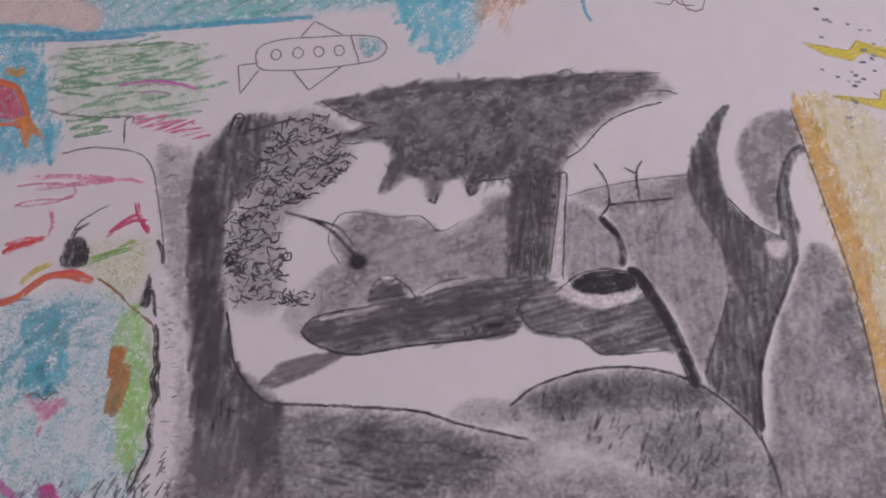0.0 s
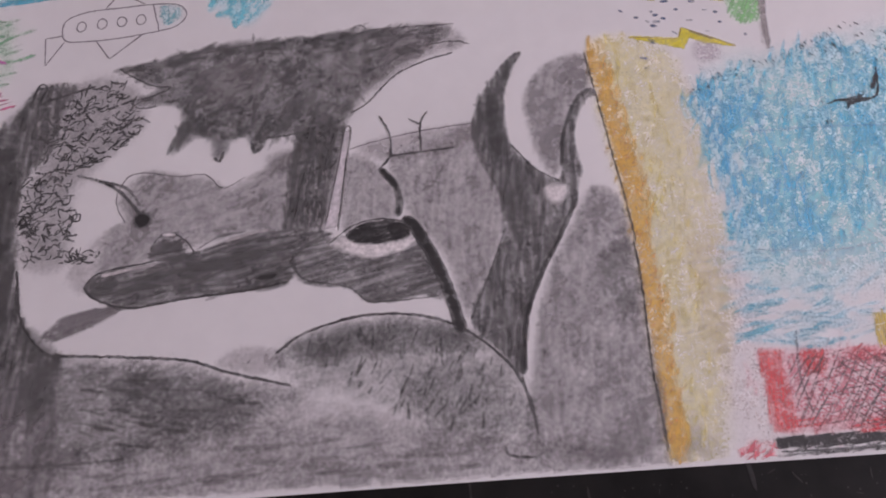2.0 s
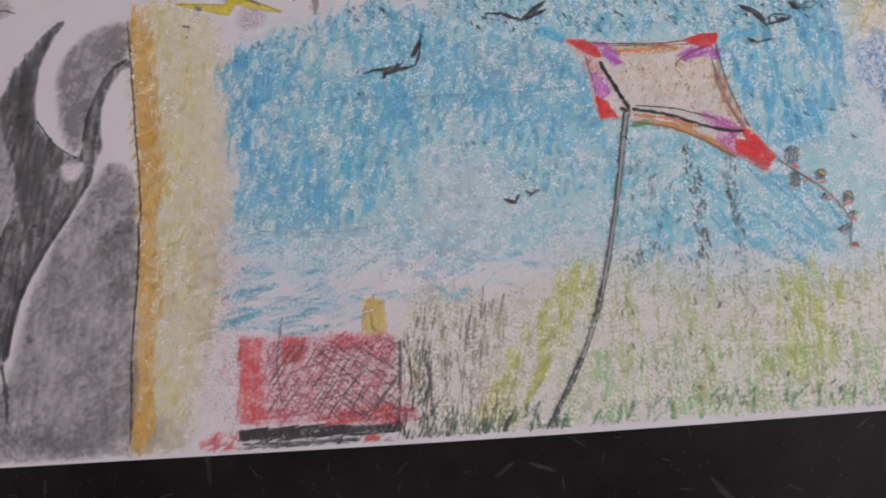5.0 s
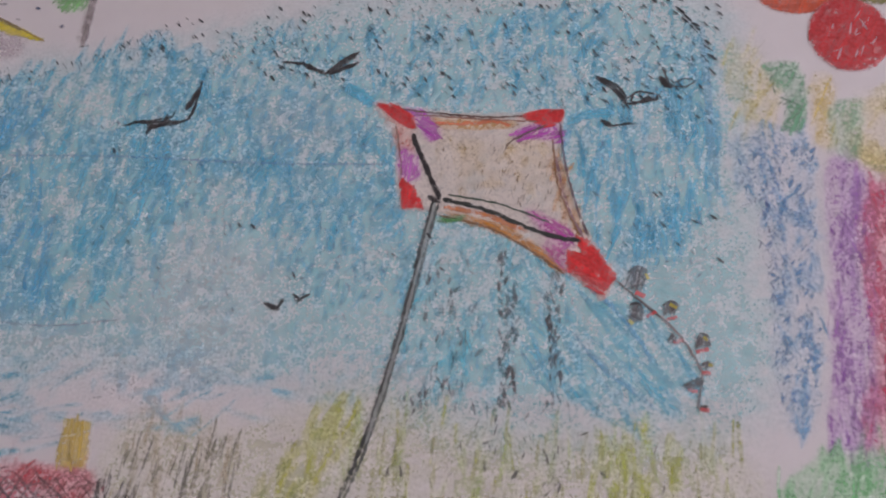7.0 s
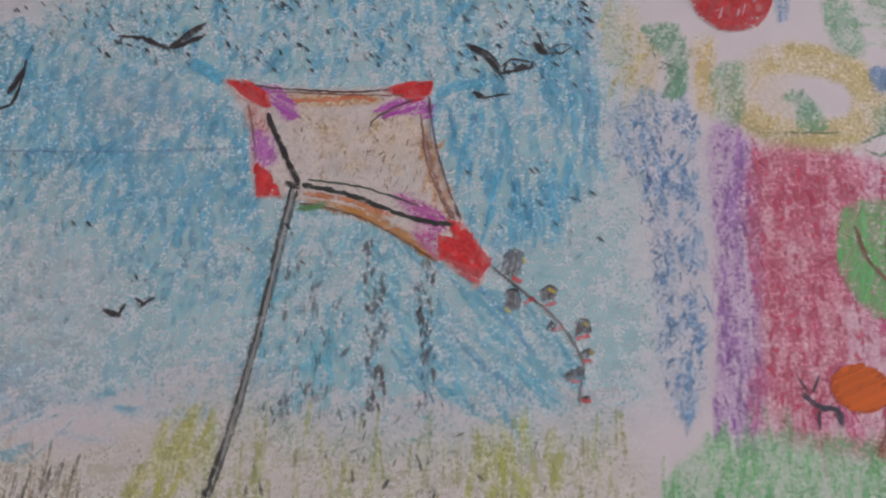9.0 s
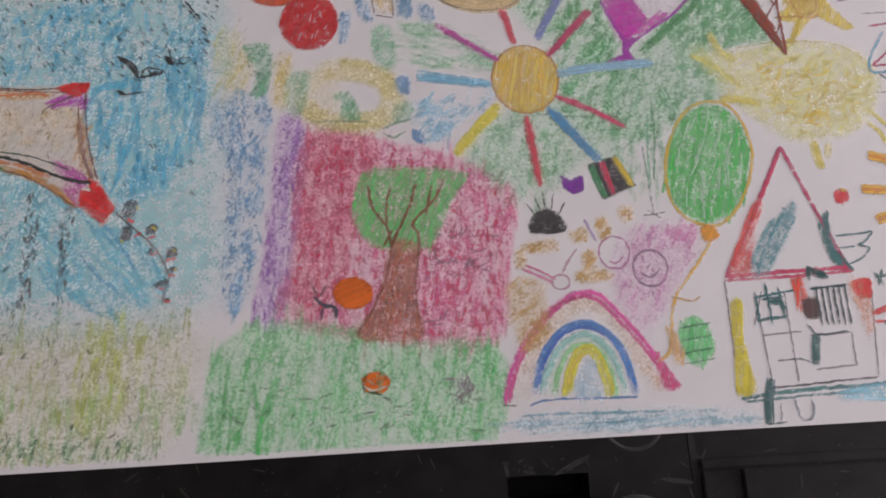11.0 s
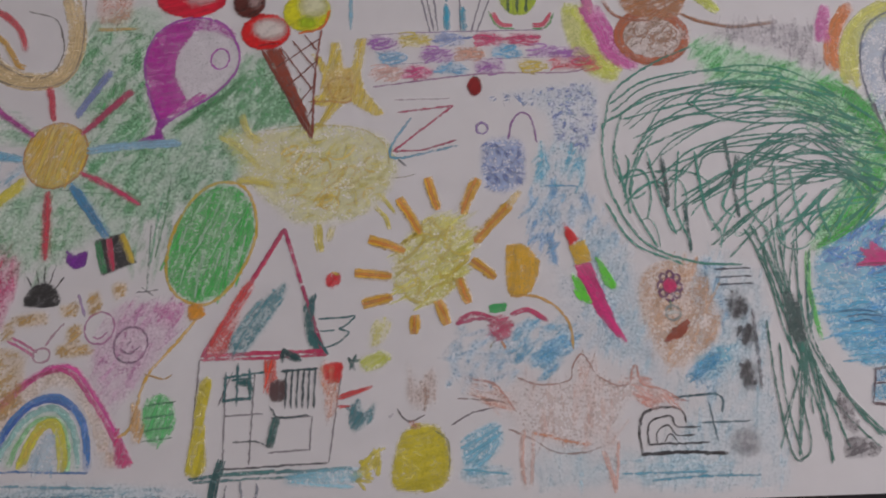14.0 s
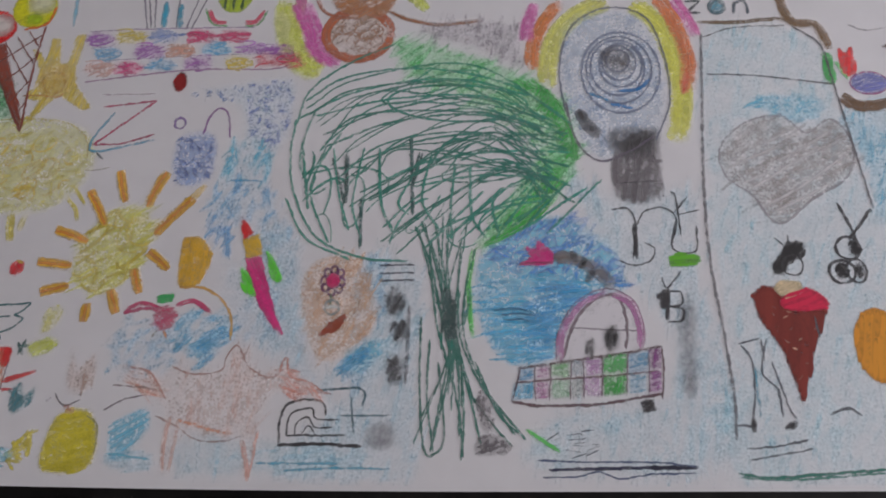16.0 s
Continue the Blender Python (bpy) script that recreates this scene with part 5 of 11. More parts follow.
p.fill([(598.1, 166.6), (615.7, 157.8), (618.6, 149.4), (612.4, 146.6), (607.3, 152.8)], 'cc58b4', -40, 0.52, gap=2.2, w=1.8, soft=4)
p.fill([(605.3, 151.7), (615.4, 145.6), (615.3, 137.3), (608.3, 144.4)], 'c44ca0', -40, 0.6, gap=2.2, w=1.8, soft=3)
whole = p.done()
p = part('red_corner', WAX, 'red crayon corner with bare paper grain', 2, whole)
p.fill([(529, 220.5), (540.5, 218.7), (548.2, 211.5), (548.9, 206.3), (544.9, 206.8), (539.9, 210), (533.8, 215.7)], 'dc0c1c', -35, 0.92, gap=2.2, w=2.2, soft=1.6, curved=False, rag=0.8)
p = p.done()
p = part('red_corner', WAX, 'red crayon corner with bare paper grain', 2, whole)
p.fill([(595.8, 211), (605.8, 213.7), (616.5, 214.1), (616, 208.4), (607.9, 205.5), (602.5, 208.3)], 'dc0c1c', 10, 0.92, gap=2.2, w=2.2, soft=1.4, curved=False, rag=0.8)
p = p.done()
p = part('red_corner', WAX, 'red crayon corner with bare paper grain', 2, whole)
p.fill([(542.8, 182.4), (548.4, 178), (553.1, 167.7), (543.1, 167.7)], 'dc0c1c', 80, 0.9, gap=2.2, w=2.2, soft=1.6, curved=False, rag=0.8)
p = p.done()
p = part('red_corner', WAX, 'red crayon corner with bare paper grain', 2, whole)
p.fill([(619.3, 154), (625.4, 151.6), (635.8, 135.2), (631.2, 129.9), (623.3, 135.4), (614.9, 138.3), (615.5, 147.7), (622.5, 144.7)], 'dc0c1c', -38, 0.92, gap=2.2, w=2.2, soft=1.4, curved=False, rag=0.8)
p.fill([(615.3, 138.5), (623.7, 135.8), (632.1, 132.3), (630.3, 126.3), (621.2, 132.9)], 'dc2038', -30, 0.6, gap=2.4, w=2, soft=2, curved=False)
p = p.done()
p = part('kite_outline', PENCIL, 'dark outline and crossed spars', 2, whole)
p.line([(531.9, 218.5), (558.4, 214), (586.7, 211.1), (614.5, 212.8)], '5a4038', 0.9, 0.9)
p.line([(614.4, 207.8), (616.2, 188), (620, 169), (625.1, 153)], '5a3c48', 0.9, 0.8)
p.line([(610.8, 200.3), (612.5, 178.4), (617.6, 162.1), (621.7, 153)], '7a5a3c', 0.8, 0.8)
p.line([(539.5, 209.1), (542.1, 193.4), (543, 183)], '7a5a48', 0.8, 0.7)
p.line([(559.7, 164.3), (582.3, 157.9), (602, 146.2), (614.7, 136.3)], '7a5a38', 0.9, 0.8)
p.line([(547.4, 203.9), (553.2, 189.6), (560.7, 171.4)], '1c191a', 2.2, 1)
p.line([(561.8, 171.9), (582.2, 165.8), (604.3, 155.6), (621.6, 151.2)], '26302a', 1.8, 1)
p.line([(564, 173.8), (586.7, 169), (608.8, 159.8)], '3c5444', 0.9, 0.8)
p.line([(554.9, 173.3), (560.7, 170.2)], '1c191a', 2.6, 1)
p.line([(589.4, 194), (592.5, 199.2), (608.7, 206.8)], '5c4a44', 0.9, 0.8)
p.line([(560.9, 162), (571.1, 161.6)], '4c9654', 2, 0.7)
p.line([(548.9, 213.6), (582, 210.1), (605.2, 208.4)], '8a5c4c', 0.8, 0.7)
p = p.done()
p = part('kite_string', WAX, 'long dark kite string', 2, whole)
p.line([(557.6, 171.1), (552.5, 149.4), (547.5, 126.2), (540.1, 97.4), (530.7, 66.7), (519.7, 40.2), (506.9, 17.5), (494.9, -1.7)], '2c3230', 1.5, 0.95)
p.line([(559.6, 169.5), (555, 149.1), (549.4, 126), (541.9, 97.3), (532.4, 65.9), (521.3, 39.5), (508.7, 17.4), (496.7, -0.7)], '4a5450', 1.2, 0.85)
p.line([(558.5, 171), (553.7, 149.3), (548.5, 126.1), (541, 97.3), (531.6, 66.6)], 'a8b0ac', 1.2, 0.8)
p = p.done()
p = part('tail_line', PENCIL, 'thin curved kite tail', 2, whole)
p.line([(635.4, 133.8), (645.1, 125.2), (652.1, 118.7), (659.5, 111), (665.3, 100.8), (667.5, 94.6), (665.6, 87.1), (664.2, 80.9)], '8a8484', 1.0, 0.8)
p.line([(636, 133.4), (645.1, 124.6), (652.6, 118.1)], '4a4648', 0.8, 0.7)
p = p.done()
p = part('tail_bow', WAX, 'small grey, yellow and red crayon bow', 2, whole)
p.fill([(640.3, 137), (645.2, 140.1), (648.5, 138.1), (646.9, 133.3), (645.3, 129.2), (640.9, 129.8), (639.4, 132.5)], '565456', 70, 0.75, gap=1.8, w=1.2, soft=1, curved=False, rag=0.4)
p.line([(640.3, 137), (645.2, 140.1), (648.5, 138.1)], '2c2a2c', 1.0, 0.8)
p.line([(647.7, 136.7), (649.2, 134)], 'd8cc20', 2.6, 0.9)
p.line([(643.3, 128.9), (646.9, 126.8)], 'd00c20', 3.4, 0.98)
p = p.done()
p = part('tail_bow', WAX, 'small grey, yellow and red crayon bow', 2, whole)
p.fill([(640.6, 123.7), (644.4, 124.1), (645.8, 119.2), (644.7, 116.9), (640, 115.5), (639.5, 119.1)], '565456', 70, 0.75, gap=1.8, w=1.2, soft=1, curved=False, rag=0.4)
p.line([(640.6, 123.7), (644.4, 124.1), (645.8, 119.2)], '2c2a2c', 1.0, 0.8)
p.line([(639.8, 117.1), (641.6, 115.5)], 'd8cc20', 2.6, 0.9)
p.line([(646.8, 118.3), (650.6, 120.2)], 'd00c20', 3.4, 0.98)
p = p.done()
p = part('tail_bow', WAX, 'small grey, yellow and red crayon bow', 2, whole)
p.fill([(653.9, 122.9), (657.8, 125.2), (660.3, 123.1), (658.7, 119.5), (653.7, 119)], '565456', 70, 0.75, gap=1.8, w=1.2, soft=1, curved=False, rag=0.4)
p.line([(653.9, 122.9), (657.8, 125.2), (660.3, 123.1)], '2c2a2c', 1.0, 0.8)
p.line([(656.6, 123.5), (659.6, 122.5)], 'd8cc20', 2.6, 0.9)
p.line([(654.9, 117.1), (659.3, 118.3)], 'd00c20', 3.4, 0.98)
p = p.done()
p = part('tail_bow', WAX, 'small grey and red crayon bow', 2, whole)
p.fill([(654.9, 108), (656.9, 111.4), (658.4, 109.6), (657.3, 106.4)], '565456', 70, 0.75, gap=1.8, w=1.2, soft=1, curved=False, rag=0.4)
p.line([(654.9, 108), (656.9, 111.4), (658.4, 109.6)], '2c2a2c', 1.0, 0.8)
p.line([(656.9, 107.5), (660.9, 108.4)], 'd00c20', 3.4, 0.98)
p = p.done()
p = part('tail_bow', WAX, 'small grey, yellow and red crayon bow', 2, whole)
p.fill([(667.4, 111.4), (670.6, 110.6), (671.2, 106.1), (664.6, 104.9)], '565456', 70, 0.75, gap=1.8, w=1.2, soft=1, curved=False, rag=0.4)
p.line([(667.4, 111.4), (670.6, 110.6), (671.2, 106.1)], '2c2a2c', 1.0, 0.8)
p.line([(668.9, 109.9), (670.4, 108.4)], 'd8cc20', 2.6, 0.9)
p.line([(665.8, 103.9), (670.6, 104.8)], 'd00c20', 3.4, 0.98)
p = p.done()
p = part('tail_bow', WAX, 'small grey, yellow and red crayon bow', 2, whole)
p.fill([(667.5, 99), (669.8, 99.9), (672.2, 98.7), (668.9, 96.5)], '565456', 70, 0.75, gap=1.8, w=1.2, soft=1, curved=False, rag=0.4)
p.line([(667.5, 99), (669.8, 99.9), (672.2, 98.7)], '2c2a2c', 1.0, 0.8)
p.line([(670.1, 98.9), (671.6, 98.2)], 'd8cc20', 2.6, 0.9)
p.line([(667.2, 95.1), (670.8, 95.9)], 'd00c20', 3.4, 0.98)
p = p.done()
p = part('tail_bow', WAX, 'small grey and red crayon bow', 2, whole)
p.fill([(659.4, 90.1), (666.7, 93.3), (666.9, 90.6), (661.9, 88.5)], '565456', 70, 0.75, gap=1.8, w=1.2, soft=1, curved=False, rag=0.4)
p.line([(659.4, 90.1), (666.7, 93.3), (666.9, 90.6)], '2c2a2c', 1.0, 0.8)
p.line([(660.9, 88.9), (665, 87.8)], 'd00c20', 3.4, 0.98)
p = p.done()
p = part('tail_bow', WAX, 'small grey and red crayon bow', 2, whole)
p.fill([(665, 82.1), (668.5, 82.5), (667.1, 81.2), (664.5, 80.9)], '565456', 70, 0.75, gap=1.8, w=1.2, soft=1, curved=False, rag=0.4)
p.line([(665, 82.1), (668.5, 82.5), (667.1, 81.2)], '2c2a2c', 1.0, 0.8)
p.line([(664.9, 81.2), (669, 80.8)], 'd00c20', 3.4, 0.98)
p = p.done()

# blue crayon column
p = part('blue_crayon_column', WAX, 'grainy blue crayon column', 0)
p.wash([(690.9, 199), (723.6, 192.6), (712.2, 81.6), (694.4, 81.1), (698.1, 155.4), (688.7, 174.4)], 'a8d0e8', 0.24, soft=6)
p.rub([(690.9, 199), (723.6, 192.6), (712.2, 81.9), (694.5, 81.5), (698.1, 155.4), (688.7, 174.4)], '78b4d8', 110, 14, 82, 4, 0.34, 20)
p.specks([(691.7, 196.7), (722.5, 191.4), (711.3, 81.9), (695.4, 81.5), (699.1, 155.4), (689.8, 175.5)], '4884b0', 200, long=5, turn=75, w=1.5, load=0.5, spread=30)
p.specks([(687.8, 187.7), (702.9, 172.5), (698, 115.1), (695.9, 142.9)], '4c6494', 30, long=4, turn=75, w=1, load=0.5, spread=30)
p = p.done()

# purple crayon column
p = part('purple_crayon_column', WAX, 'grainy purple crayon column', 0)
p.fill([(726.6, 185.5), (744.8, 176.5), (738.1, 125.8), (732.2, 74.3), (713.3, 67.7), (720.7, 121)], 'b47cc8', 85, 0.42, soft=4)
p.specks([(728.3, 182), (740.9, 174.2), (730, 71.5), (715.7, 69.8)], '84489c', 60, long=6, turn=80, w=1.6, load=0.5)
p = p.done()

# pink crayon panel
p = part('pink_crayon_panel', WAX, 'raspberry pink crayon panel', 0)
p.fill([(742.8, 174.7), (789.4, 168.3), (825.4, 157.5), (859, 135), (855.5, 93.8), (843.8, 47.6), (799.5, 50.3), (728.3, 66.4), (733.9, 104.3)], 'dc5090', 84, 0.44, soft=4, gap=3)
p.fill([(742.7, 173.3), (783.1, 167.2), (774.1, 132.1), (765.1, 92.5), (754.8, 72.3), (731.5, 71.4), (733.9, 104.3)], 'cc3468', 84, 0.36, soft=8, gap=3.4)
p.specks([(743.3, 172.3), (789.2, 166.6), (853.5, 134.8), (845.8, 49.7), (734.1, 66.7)], 'c02c64', 420, long=7, turn=80, w=1.8, load=0.6, spread=25)
p.specks([(815.3, 119.1), (847.7, 113.1), (841.1, 82.8), (809.1, 88.6)], '6a5a6a', 30, long=9, turn=10, w=0.9, load=0.7, spread=40, bend=0.4)
p = p.done()

# apple tree drawing
p = part('apple_tree_drawing', WAX, 'small tree with a green crown and brown trunk', 1)
p.fill([(775.4, 148.8), (794.1, 151.7), (832, 147.1), (825.6, 130.9), (811.3, 104.4), (789.7, 103.2), (774.8, 110.1), (768.9, 126.9)], '64c472', 70, 0.62, gap=2.6, soft=3)
whole = p.done()
p = part('trunk', WAX, 'brown grainy crayon trunk', 2, whole)
p.fill([(790.1, 107.5), (804.8, 104.4), (802.1, 77.2), (804.4, 53.9), (768.7, 55.8), (780.9, 76)], 'b0683c', 82, 0.52, gap=2.6, soft=2)
p.specks([(788, 104), (804, 102), (801, 78), (803, 56), (772, 57), (783, 78)], '6c3418', 110, long=4, turn=80, w=1.3, load=0.6, spread=30)
p.specks([(788, 104), (804, 102), (801, 78), (803, 56), (772, 57), (783, 78)], 'e8d0c4', 40, long=3, turn=60, w=0.9, load=0.6, spread=40)
p.line([(768.7, 55.8), (779.7, 73.1), (787.1, 90.5), (790, 106.3)], '6a3a24', 0.9, 0.8)
p.line([(804.8, 104.4), (802.1, 77.2), (805, 53.9)], '6a3a24', 0.9, 0.8)
p = p.done()
p = part('branch', WAX, 'thin brown branches', 2, whole)
p.line([(789.9, 105.6), (787.3, 116.8), (779.9, 128.5), (777.4, 142.1)], '7a4830', 1.5, 0.95)
p.line([(789.9, 105.6), (795.5, 117.6), (801.2, 129.8), (804.8, 141.7)], '7a4830', 1.5, 0.95)
p.line([(787.3, 116.8), (788, 130.9), (790.7, 141)], '7a4830', 1.3, 0.9)
p.line([(803.9, 95.2), (805.4, 110.5), (802.5, 118.6), (815, 131.8), (820.8, 143.5)], '7a4830', 1.5, 0.95)
p.line([(785.5, 106), (790.8, 114.9)], '7a4830', 1.2, 0.9)
p.line([(809.6, 122.7), (813.8, 140.9)], '7a4830', 1.2, 0.9)
p = p.done()
p = part('small_dark_mark', PENCIL, 'small dark pencil mark', 2, whole)
p.line([(746.5, 79.6), (751.5, 74.4), (757.8, 72.7), (758.7, 66.1)], '3c4450', 2, 0.9)
p.line([(751.4, 73.2), (750.3, 66.2)], '3c4450', 1.4, 0.9)
p.line([(748.9, 79.4), (745.5, 85.7)], '3c4450', 0.9, 0.9)
p.line([(750, 79.3), (753.4, 85.9)], '3c4450', 0.9, 0.9)
p.line([(804.1, 62.1), (815.3, 63.5), (819.5, 69.7)], '8a8088', 1, 0.7)
p.line([(809.2, 60.2), (816.5, 61.1)], '8a8088', 1, 0.7)
p = p.done()

# grass block drawing
p = part('grass_block_drawing', WAX, 'bright green hatched crayon grass', 1)
p.fill([(692.5, 51.5), (716.7, 66.2), (757.2, 64.5), (785.4, 54.4), (845.3, 46.3), (842, 2), (794.3, -2.6), (752.4, -2.2), (691.3, -0.7), (688, 26.4)], '70cc84', 82, 0.44, gap=3, soft=4)
p.hatch([(692.9, 48.6), (710, 47.1), (730.3, 0.7), (694.1, 0.6)], '2eb258', 80, gap=4, w=2.6, load=0.5)
p.hatch([(807.8, 47.2), (842.2, 44.2), (831.4, 2.9), (797.4, 0.4)], '3cbb60', 76, gap=5, w=2.2, load=0.45)
p.specks([(698.1, 33.9), (839.7, 24.5), (834.2, 2.7), (697.4, 14.5)], '3c4c3c', 46, long=6, turn=8, w=0.9, load=0.8, spread=30)
p.specks([(816.3, 32.2), (831.9, 30.8), (827.6, 18.5), (816.5, 20.8)], '8a6a84', 40, long=8, turn=40, w=1, load=0.7, spread=60)
p = p.done()

# orange dot
p = part('orange_dot', FELT, 'solid orange round dot', 1)
p.fill(oval(768, 80.1, 10.8, 8.7, -4.8), 'f87c0c', 20, 1, gap=2, w=2.4, soft=1, under=1, rag=0.3)
p = p.done()

# orange dot
p = part('orange_dot', FELT, 'chipped orange round dot', 1)
p.fill(oval(778.8, 31.4, 7.6, 5.7, -4.5), 'f47c10', 20, 1, gap=2, w=2.4, soft=1, under=1, rag=0.3)
p.line([(771.2, 30.4), (777.3, 27.6), (784.8, 29.2)], 'e8e0d0', 1.2, 0.9)
p.line([(773.7, 33), (778.1, 30.4)], 'e8e0d0', 0.9, 0.9)
p.line([(774.4, 26.7), (782.7, 24.9)], '3c6434', 0.9, 0.8)
p = p.done()

# yellow ring drawing
p = part('yellow_ring_drawing', WAX, 'pale yellow rings with green and blue patches', 0)
p.fill([(692.1, 244.1), (702.4, 244.6), (710.1, 225.2), (707.8, 200.8), (700.1, 197.8), (691.7, 209.3), (688.3, 229.3)], 'ecd880', 70, 0.32, soft=6)
p.fill([(726, 226.5), (735.1, 227), (733.4, 208.6), (731.7, 191.8), (723.7, 194.8), (724.2, 211.7)], 'e4d080', 70, 0.45, soft=5)
p.line([(744.6, 210.2), (757, 215.4), (777.5, 212.6), (791.1, 204.2), (793.3, 191.9), (784.4, 181.8), (766.5, 180.8), (750.8, 184.3), (741.7, 193.4)], 'ecdc94', 14, 0.2, closed=True)
p.fill([(745.7, 212.6), (761.6, 213.8), (762, 184.7), (744.1, 186)], 'e8d484', 60, 0.26, soft=5)
p.fill([(705.9, 232.5), (720, 233.9), (722.9, 216.8), (719, 201.2), (711.2, 201), (713.9, 216.2)], '74b890', 60, 0.52, gap=2.6, soft=3)
p.specks([(707.6, 231.6), (720.1, 231.9), (721.8, 215.6), (717.8, 202.5), (712.2, 202.9)], '3c7c5c', 30, long=4, turn=30, w=1, load=0.6, spread=50)
p.fill([(731.7, 211.2), (745.7, 214.5), (743.8, 198.1), (739.6, 185.9), (731.1, 189.4)], '84c098', 60, 0.5, gap=2.6, soft=3)
p.fill([(758.6, 198.9), (768.5, 199.8), (774.3, 188.5), (772.1, 182), (762.5, 183.4), (764.1, 192.9)], '6cb488', 60, 0.55, gap=2.6, soft=3)
p.fill([(795.6, 191.2), (804.6, 192.2), (802.3, 181.6), (793.3, 179.4)], '84c098', 60, 0.45, gap=2.6, soft=3)
p.line([(786.6, 175.7), (795.5, 179.3), (804.5, 181)], '5c8c6c', 1.4, 0.6)
p.line([(787.7, 173.2), (793.3, 170.4), (800.4, 174.1)], '5c8c6c', 1.6, 0.6)
p.fill([(783.1, 242.3), (793.5, 242.8), (796.9, 228.6), (795.7, 214.9), (786.6, 214.9), (782, 229.7)], '84c49c', 70, 0.5, gap=2.6, soft=4)
p.fill([(795.7, 208.3), (803, 208.2), (803.5, 197.2), (798.3, 196.8)], '84a8d0', 60, 0.6, soft=2)
p.line([(806.7, 174.6), (806.2, 169.9), (810.6, 166.3)], '7098c4', 4, 0.65)
p.line([(746, 183), (762, 181.8), (779.9, 180.9)], '6c7c68', 0.8, 0.7)
p = p.done()

# berry drawing
p = part('berry_drawing', WAX, 'three round berries in orange, olive and red', 1)
p.fill(oval(725.5, 273.9, 19.7, 14.3, 0), 'c85e1c', 60, 0.84, gap=2.2, w=2.4, soft=2, rag=0.5)
whole = p.done()
p = part('olive_berry', WAX, 'olive green berry', 2, whole)
p.fill(oval(761.6, 276.3, 17.5, 13.5, 0), '7c7820', 50, 0.82, gap=2.2, w=2.4, soft=2, rag=0.5)
p = p.done()
p = part('red_berry', WAX, 'bright red berry', 2, whole)
p.fill(oval(745.2, 247.8, 17.2, 18.8, 0), 'c01840', 60, 0.84, gap=2.2, w=2.4, soft=2, rag=0.5)
p.specks([(733, 258), (756, 260), (758, 240), (740, 234)], 'f0c4cc', 16, long=6, turn=60, w=1.0, load=0.6, spread=25)
p = p.done()
p = part('basket', PENCIL, 'brown hatched basket', 2, whole)
p.wash([(723.1, 289.7), (724.2, 319.7), (771, 319.7), (777.8, 287.6)], 'd8b8a0', 0.6, soft=4, curved=False)
p.line([(723.4, 288), (722.4, 319.7)], '6a4438', 1, 0.9)
p.line([(730, 288), (729.1, 319.7)], '6a4438', 1, 0.9)
p.line([(736.6, 288), (735.8, 319.7)], '6a4438', 1, 0.9)
p.line([(743.2, 288), (742.6, 319.7)], '6a4438', 1, 0.9)
p.line([(749.8, 288), (749.3, 319.7)], '6a4438', 1, 0.9)
p.line([(756.5, 288), (756, 319.7)], '6a4438', 1, 0.9)
p.line([(763.1, 288), (762.8, 319.7)], '6a4438', 1, 0.9)
p.line([(769.7, 288), (769.5, 319.7)], '6a4438', 1, 0.9)
p.line([(776.3, 288), (776.3, 319.7)], '6a4438', 1, 0.9)
p.line([(718.4, 308.9), (776, 308.9)], '6a4438', 1, 0.9)
p.line([(719.5, 301.6), (776.9, 301.6)], '6a4438', 1, 0.9)
p.line([(720.5, 294.8), (777.7, 294.8)], '6a4438', 1, 0.9)
p.line([(721.6, 288), (778.5, 288)], '6a4438', 1, 0.9)
p.line([(695.1, 315.4), (696.7, 293.9), (694.5, 285.5)], 'dcb890', 5, 0.5)
p = p.done()

# ribbon road drawing
p = part('ribbon_road_drawing', WAX, 'winding tan ribbon with pencil outlines and a red stripe', 1)
p.line([(790.8, 250.6), (792.1, 271), (799.3, 282.2), (812.2, 281.3), (822.7, 266.8), (836.2, 257.5), (850.9, 254.2), (867, 257.5), (874.3, 273), (873.7, 294), (864.7, 319.8)], 'e8d4a8', 11, 0.5)
p.line([(784.7, 250.2), (783.7, 268.9), (793.5, 285.5), (804.3, 287.2), (815.6, 284.7), (826.2, 268.9), (841.5, 259.9), (850.7, 257.5)], '6c645c', 0.9, 0.8)
p.line([(796.1, 248.6), (796, 268.9), (805.5, 275.1), (817.1, 268.9), (825.3, 258.7), (836.7, 252.6), (854.9, 250.2), (872.4, 256.6), (878.4, 277.2), (876.2, 315.4)], '6c645c', 0.9, 0.8)
p.line([(784.7, 250.2), (796.2, 247.8)], '6c645c', 0.9, 0.8)
p.line([(862.7, 294), (866.7, 277.2), (863, 262.7), (854.4, 255.8)], '6c645c', 0.9, 0.8)
p.line([(839.5, 306.8), (858.5, 300.3), (865.1, 285.5)], '6c645c', 0.9, 0.7)
p.line([(801.6, 313.2), (821, 305.9), (835, 293.9), (842.7, 276.3)], 'd05c64', 5, 0.75)
p.line([(787.7, 297.3), (807.4, 293.1), (824.7, 285.5), (837.2, 268.1), (843.7, 264)], 'd8b060', 4.5, 0.65)
p.line([(885, 291.4), (914.4, 292.3)], 'd8b878', 2.5, 0.7)
p.fill([(885.5, 315.4), (904.2, 315.4), (906.8, 297.4), (888.4, 296.5)], 'eca890', 80, 0.5)
p.line([(770.6, 298.2), (779.3, 281.3), (779.2, 266.9)], 'dcc490', 6, 0.5)
p.fill([(800.7, 268.9), (806.4, 266.8), (807.6, 248.6), (799.7, 248.6), (798, 260.7)], '6ca2c4', 80, 0.5, soft=3, gap=2.4)
